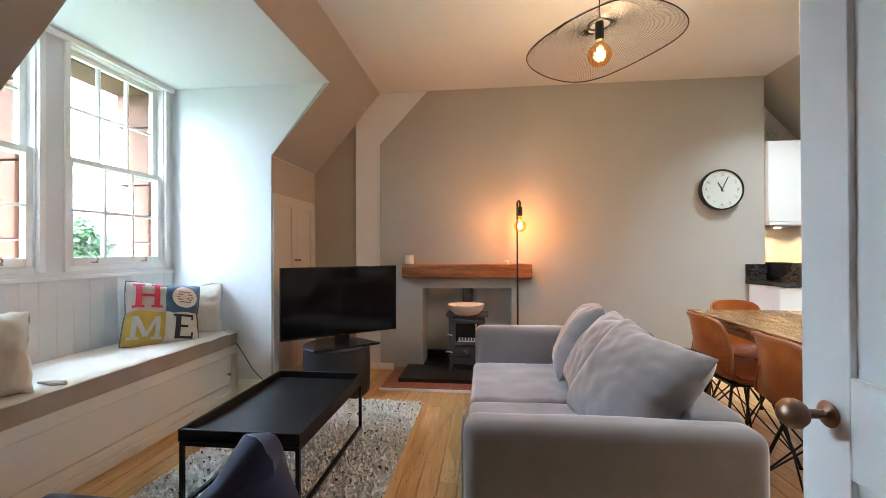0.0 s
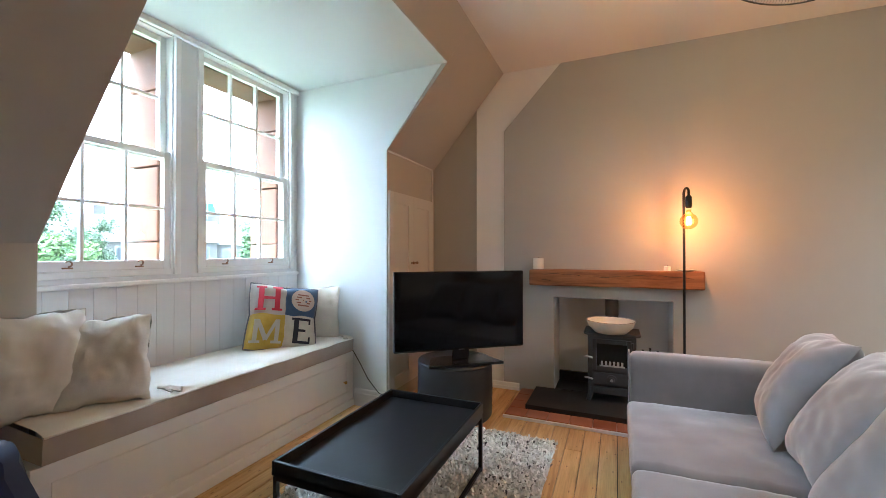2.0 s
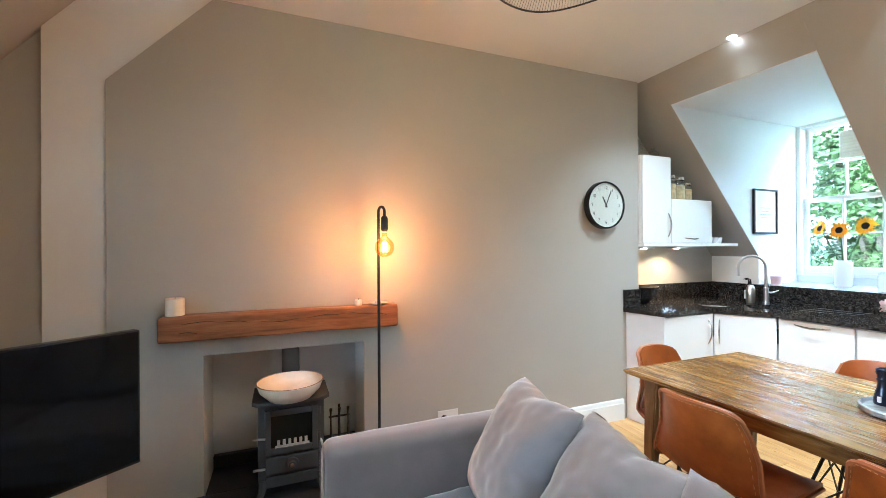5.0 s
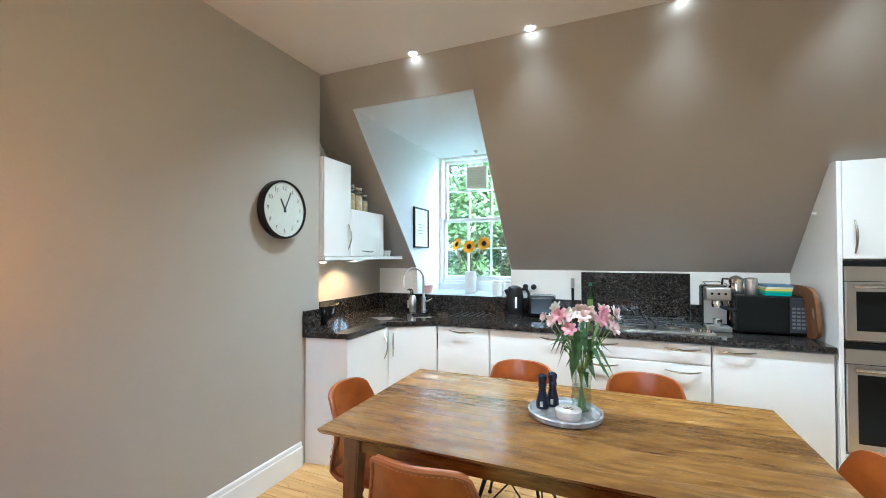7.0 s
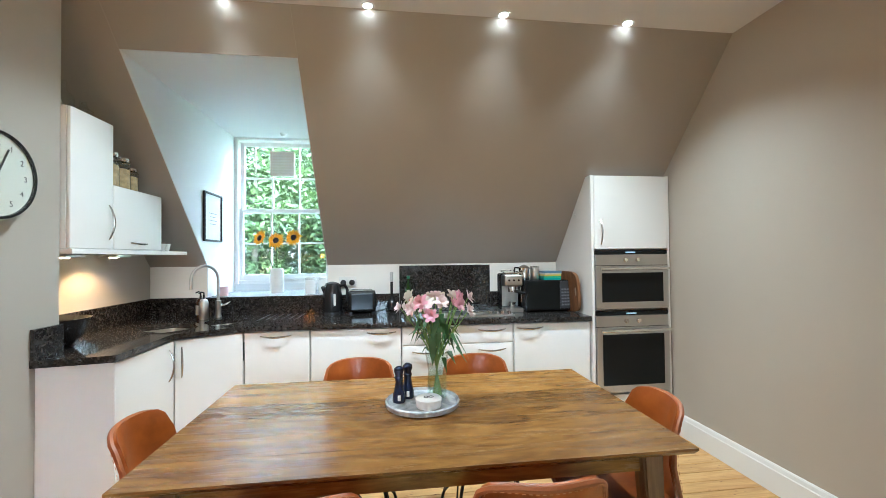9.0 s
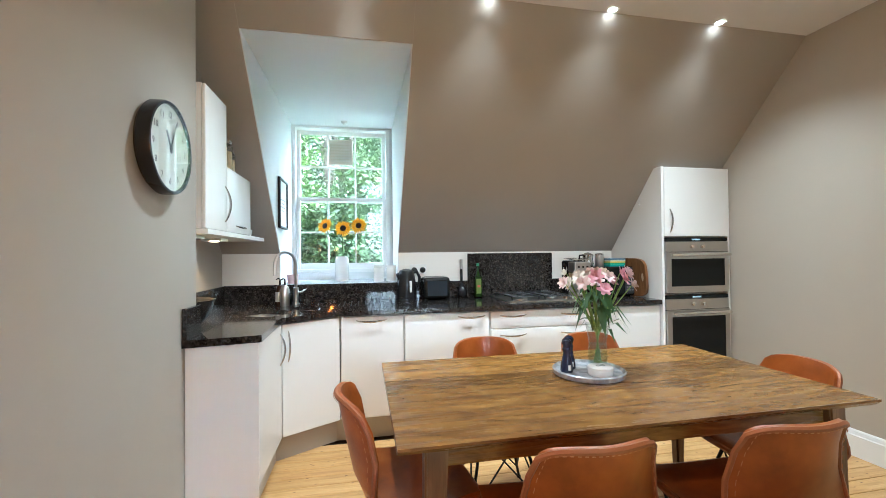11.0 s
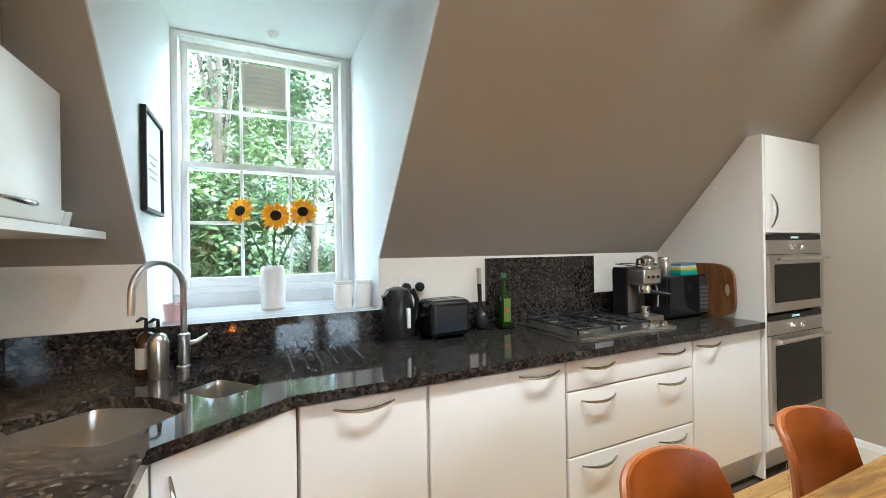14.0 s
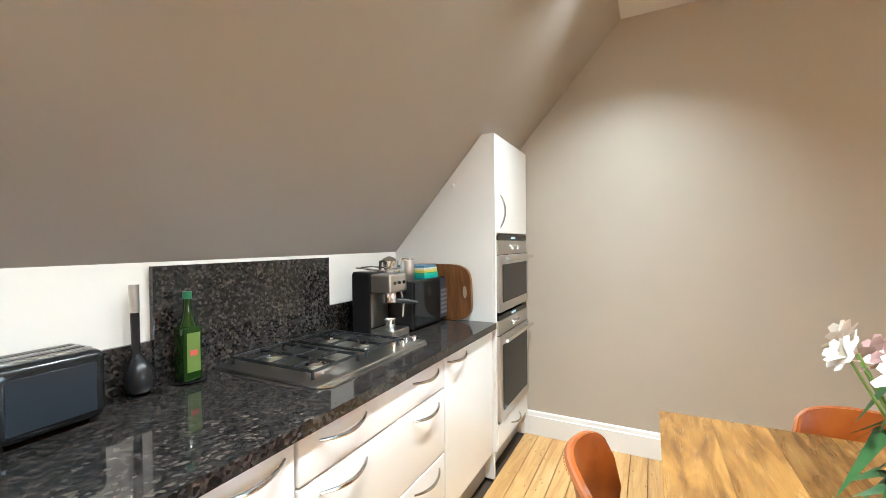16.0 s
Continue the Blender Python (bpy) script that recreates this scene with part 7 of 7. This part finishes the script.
for k in range(46):
    a = rg.uniform(0, 2 * math.pi)
    h0 = rg.uniform(0.18, 0.34)
    r0, r1 = rg.uniform(0.015, 0.05), rg.uniform(0.08, 0.15)
    d = Vector((math.cos(a), math.sin(a), 0))
    s_ = Vector((-math.sin(a), math.cos(a), 0)) * rg.uniform(0.011, 0.020)
    z0, z1, z2 = h0, h0 + rg.uniform(0.0, 0.05), h0 - rg.uniform(0.0, 0.07)
    bm = bmesh.new()
    v = [bm.verts.new(p) for p in (d * r0 + Vector((0, 0, z0)), d * (r0 * 0.5 + r1 * 0.5) + s_ + Vector((0, 0, z1)), d * r1 + Vector((0, 0, z2)), d * (r0 * 0.5 + r1 * 0.5) - s_ + Vector((0, 0, z1)))]
    bm.faces.new((v[0], v[1], v[3]))
    bm.faces.new((v[1], v[2], v[3]))
    part("leaf", bm, LEAFG, fv, smooth=True)

# ---- outside ----
GZ = -9.0
setting("ground", boxm((-600, -600, GZ - 0.5), (600, 600, GZ)), paint("grass_and_earth", (0.07, 0.09, 0.04), 0.9, 0.3, 0.5, 0.2), "grassy ground far below the attic", "ground")
bm = bmesh.new()
for y0, y1 in ((1.6, W1[0] + 0.035), (W1[1] - 0.035, W2[0] + 0.035), (W2[1] - 0.035, 5.2)):
    for z0, z1 in ((0.5, 1.25), (1.26, 1.72), (1.73, 2.2), (2.21, 2.75)):
        box(bm, (XWIN - 0.42, y0, z0), (XWIN - 0.13, y1, z1), bevel=0.008)
box(bm, (XWIN - 0.42, 1.6, 2.47), (XWIN - 0.13, 5.2, 2.8), bevel=0.008)
box(bm, (XWIN - 0.45, 1.6, 0.5), (XWIN - 0.13, 5.2, 1.03), bevel=0.008)
setting("wall_sandstone", bm, SAND, "weathered red sandstone window surround outside", "wall")


def leafy(name, cell):
    m, t, n, l, b = node_mat(name)
    g = n.new("ShaderNodeNewGeometry")
    l.new(ramp(t, g.outputs["Random Per Island"], [(0.0, shade(cell, 0.6)), (0.5, cell), (1.0, shade(cell, 1.7))]), b.inputs["Base Color"])
    b.inputs["Roughness"].default_value = 0.6
    return translucent(m, 0.35)


BARK = paint("tree_bark", (0.08, 0.06, 0.045), 0.95, 0.3, 0.8, 3, 30)


def tree(at, height, spread, leaves, size, seed, leafm, label, low=0.2):
    rng = random.Random(seed)
    tr = thing("tree", at, rng.uniform(0, 360), label, "tree", "trees outside")
    part("trunk", tubem([(0, 0, 0), (0.1, 0, height * 0.3), (-0.1, 0.1, height * 0.6), (0, 0, height * 0.9)], [spread * 0.07, spread * 0.05, spread * 0.03, spread * 0.01], 10), BARK, tr, smooth=True)
    bm = bmesh.new()
    clumps = []
    for k in range(16):
        a, h = rng.uniform(0, 6.28), rng.uniform(low, 0.95)
        r = spread * (0.35 + 0.65 * rng.random()) * math.sin(math.pi * min(0.97, max(0.16, (h - low) / (1 - low) * 0.85 + 0.12))) * 0.95
        e = Vector((r * math.cos(a), r * math.sin(a), height * h))
        tube(bm, [(0, 0, height * h * 0.7), e * 0.5 + Vector((0, 0, height * h * 0.42)), e], [spread * 0.02, spread * 0.012, spread * 0.004], 5)
        for q in range(5):
            clumps.append((e * rng.uniform(0.55, 1.05) + Vector((rng.gauss(0, 1), rng.gauss(0, 1), rng.gauss(0, 0.8))) * spread * 0.16 + Vector((0, 0, height * h * 0.05)), spread * rng.uniform(0.14, 0.30)))
    part("limb", bm, BARK, tr)
    vs, fs = [], []
    for k in range(leaves):
        c, r = clumps[rng.randrange(len(clumps))]
        d = Vector((rng.gauss(0, 1), rng.gauss(0, 1), rng.gauss(0, 1))).normalized()
        p = c + d * r * rng.random() ** 0.4
        u = Vector((rng.gauss(0, 1), rng.gauss(0, 1), rng.gauss(0, 0.6))).normalized()
        w = u.cross(d + Vector((0.01, 0.02, 0.5))).normalized()
        s = size * rng.uniform(0.6, 1.3)
        i = len(vs)
        vs += [tuple(p - u * s), tuple(p + w * s * 0.45), tuple(p + u * s), tuple(p - w * s * 0.45)]
        fs.append((i, i + 1, i + 2, i + 3))
    me = bpy.data.meshes.new("crown")
    me.from_pydata(vs, [], fs)
    me.materials.append(leafm)
    o = new("crown", me)
    o.parent = tr
    tagged(o, "crown of many small leaves", "", "", "stuff")


MIDG, PALEG, DEEPG = leafy("mid_leaves", (0.042, 0.070, 0.022)), leafy("pale_leaves", (0.056, 0.090, 0.022)), leafy("deep_leaves", (0.026, 0.048, 0.015))
# thicket close behind the kitchen window
for k, (x, y, h, s, lm) in enumerate(((11.5, 3.2, 14.5, 3.6, MIDG), (11.0, 6.6, 14.0, 3.4, PALEG), (14.5, 5.2, 20.0, 4.6, DEEPG), (13.5, 0.6, 15.5, 4.0, MIDG), (13.5, 9.5, 16.0, 4.2, MIDG), (18.0, 3.0, 21.0, 5.4, PALEG), (18.5, 8.0, 21.0, 5.4, MIDG))):
    tree((x, y, GZ), h, s, 70000, 0.078, 20 + k, lm, "leafy green tree close behind the kitchen window", 0.3)
# trees in front of the street side
for k, (x, y, h, s, lm) in enumerate(((-38, 16.0, 14.9, 5.5, DEEPG), (-24.2, 11.9, 10.7, 3.0, PALEG), (-44, 24, 12.5, 4.0, DEEPG), (-23.0, 17.8, 10.9, 2.3, PALEG), (-22.5, 22.5, 12.0, 2.2, MIDG), (-46, 9, 15.5, 6.5, DEEPG))):
    tree((x, y, GZ), h, s, 30000, 0.13, 40 + k, lm, "leafy green tree below the street-side windows", 0.25)

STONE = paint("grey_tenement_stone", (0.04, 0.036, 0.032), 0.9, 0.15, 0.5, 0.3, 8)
ROOFM = paint("slate_roof", (0.032, 0.033, 0.036), 0.7, 0.15, 0.4, 0.4, 10)
FRAMEW = paint("far_window_frame", (0.14, 0.14, 0.14), 0.6)
DARKW = paint("dark_window", (0.02, 0.022, 0.026), 0.3, 0.2, 0)


def house(at, rz, w, d, h, cols, rows, label, wallm=STONE, roof=3.0):
    b = thing("tenement_building", at, rz, label, "building", "buildings across the street")
    part("wall", boxm((-w / 2, 0, 0), (w / 2, d, h)), wallm, b)
    if roof:
        r = part("roof", prismm([(-0.3, h), (d + 0.3, h), (d * 0.7, h + roof), (d * 0.3, h + roof)], 0, -w / 2 - 0.2, w / 2 + 0.2), ROOFM, b)
        for x in (-w * 0.42, w * 0.1, w * 0.42):
            part("chimney", boxm((x - 0.7, d * 0.4, h + roof * 0.4), (x + 0.7, d * 0.6, h + roof + 1.4)), wallm, r)
    for i in range(cols):
        for j in range(rows):
            x, z = -w / 2 + (i + 0.5) * w / cols, (j + 0.35) * h / rows
            f = part("window", boxm((x - 0.62, -0.06, z), (x + 0.62, 0.02, z + 1.9)), FRAMEW, b)
            part("pane", boxm((x - 0.5, -0.09, z + 0.12), (x + 0.5, -0.055, z + 1.78)), DARKW, f)


# facades that look back at the windows
house((-54, 31, GZ), 58, 20, 10, 11.5, 7, 3, "grey stone tenement with slate roof and white windows")
house((-66, 28, GZ), 62, 14, 10, 12.5, 5, 4, "grey stone tenement with slate roof and white windows")
house((-45, 44, GZ), 46, 16, 10, 11.2, 7, 3, "grey stone tenement with slate roof and white windows")
house((-92, 58, GZ), 50, 30, 14, 17.0, 11, 6, "large pale office building behind the tenements", paint("pale_render", (0.06, 0.06, 0.063), 0.7), 0)
sc = thing("scaffolded_building", (-66, 47, GZ), 55, "building wrapped in green scaffold sheeting", "building")
part("core", boxm((-4.4, 0.8, 0), (4.4, 9, 18.2)), STONE, sc)
NET = paint("green_sheeting", (0.007, 0.050, 0.042), 0.7, 0.15, 0.4, 0.5)
for j in range(5):
    part("sheet", boxm((-4.6 + 0.3 * (j % 2), 0.1 - 0.05 * (j % 2), 11.6 + j * 1.5), (4.5 - 0.4 * (j % 3), 0.2, 13.0 + j * 1.5), bevel=0.04), NET, sc, "green scaffold sheet")
bm = bmesh.new()
for i in range(7):
    tube(bm, [(-4.8 + i * 1.6, 0, 0), (-4.8 + i * 1.6, 0, 19.6)], 0.09, 5)
for j in range(9):
    tube(bm, [(-4.9, -0.05, 2.2 * j + 1), (4.9, -0.05, 2.2 * j + 1)], 0.09, 5)
part("scaffold_pole", bm, paint("pale_scaffold", (0.12, 0.12, 0.12), 0.5), sc)
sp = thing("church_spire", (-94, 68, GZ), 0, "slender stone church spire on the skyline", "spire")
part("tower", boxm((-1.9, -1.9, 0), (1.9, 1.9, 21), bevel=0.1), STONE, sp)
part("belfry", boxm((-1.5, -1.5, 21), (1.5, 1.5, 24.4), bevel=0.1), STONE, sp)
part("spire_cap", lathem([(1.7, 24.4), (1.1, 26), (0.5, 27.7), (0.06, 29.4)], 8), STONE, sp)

# ---- floor boards ----
boards = {}
def board_mesh(length, w):
    key = (round(length, 3), round(w, 3))
    if key not in boards:
        me = bpy.data.meshes.new("floor_board")
        q = boxm((-w / 2 + 0.0018, 0.001, -0.02), (w / 2 - 0.0018, length - 0.001, 0), bevel=0.0022, seg=1)
        q.to_mesh(me)
        q.free()
        me.materials.append(PINE)
        boards[key] = me
    return boards[key]


fl_ob = bpy.data.objects["floor"]
rng = random.Random(3)
BW = 0.098
x = -1.90
while x < 4.30:
    cuts = [YS - 0.0, YS + rng.choice((0.9, 1.4, 1.9, 2.4, 2.9)), YN if not 3.0 < x < 4.4 else YR]
    for y0, y1 in zip(cuts, cuts[1:]):
        if x > 3.62 and y0 > 1.0:
            break
        o = new("floor_board", board_mesh(y1 - y0, BW))
        o.parent = fl_ob
        o.location = (x + BW / 2, y0, rng.uniform(-0.0008, 0.0))
    x += BW
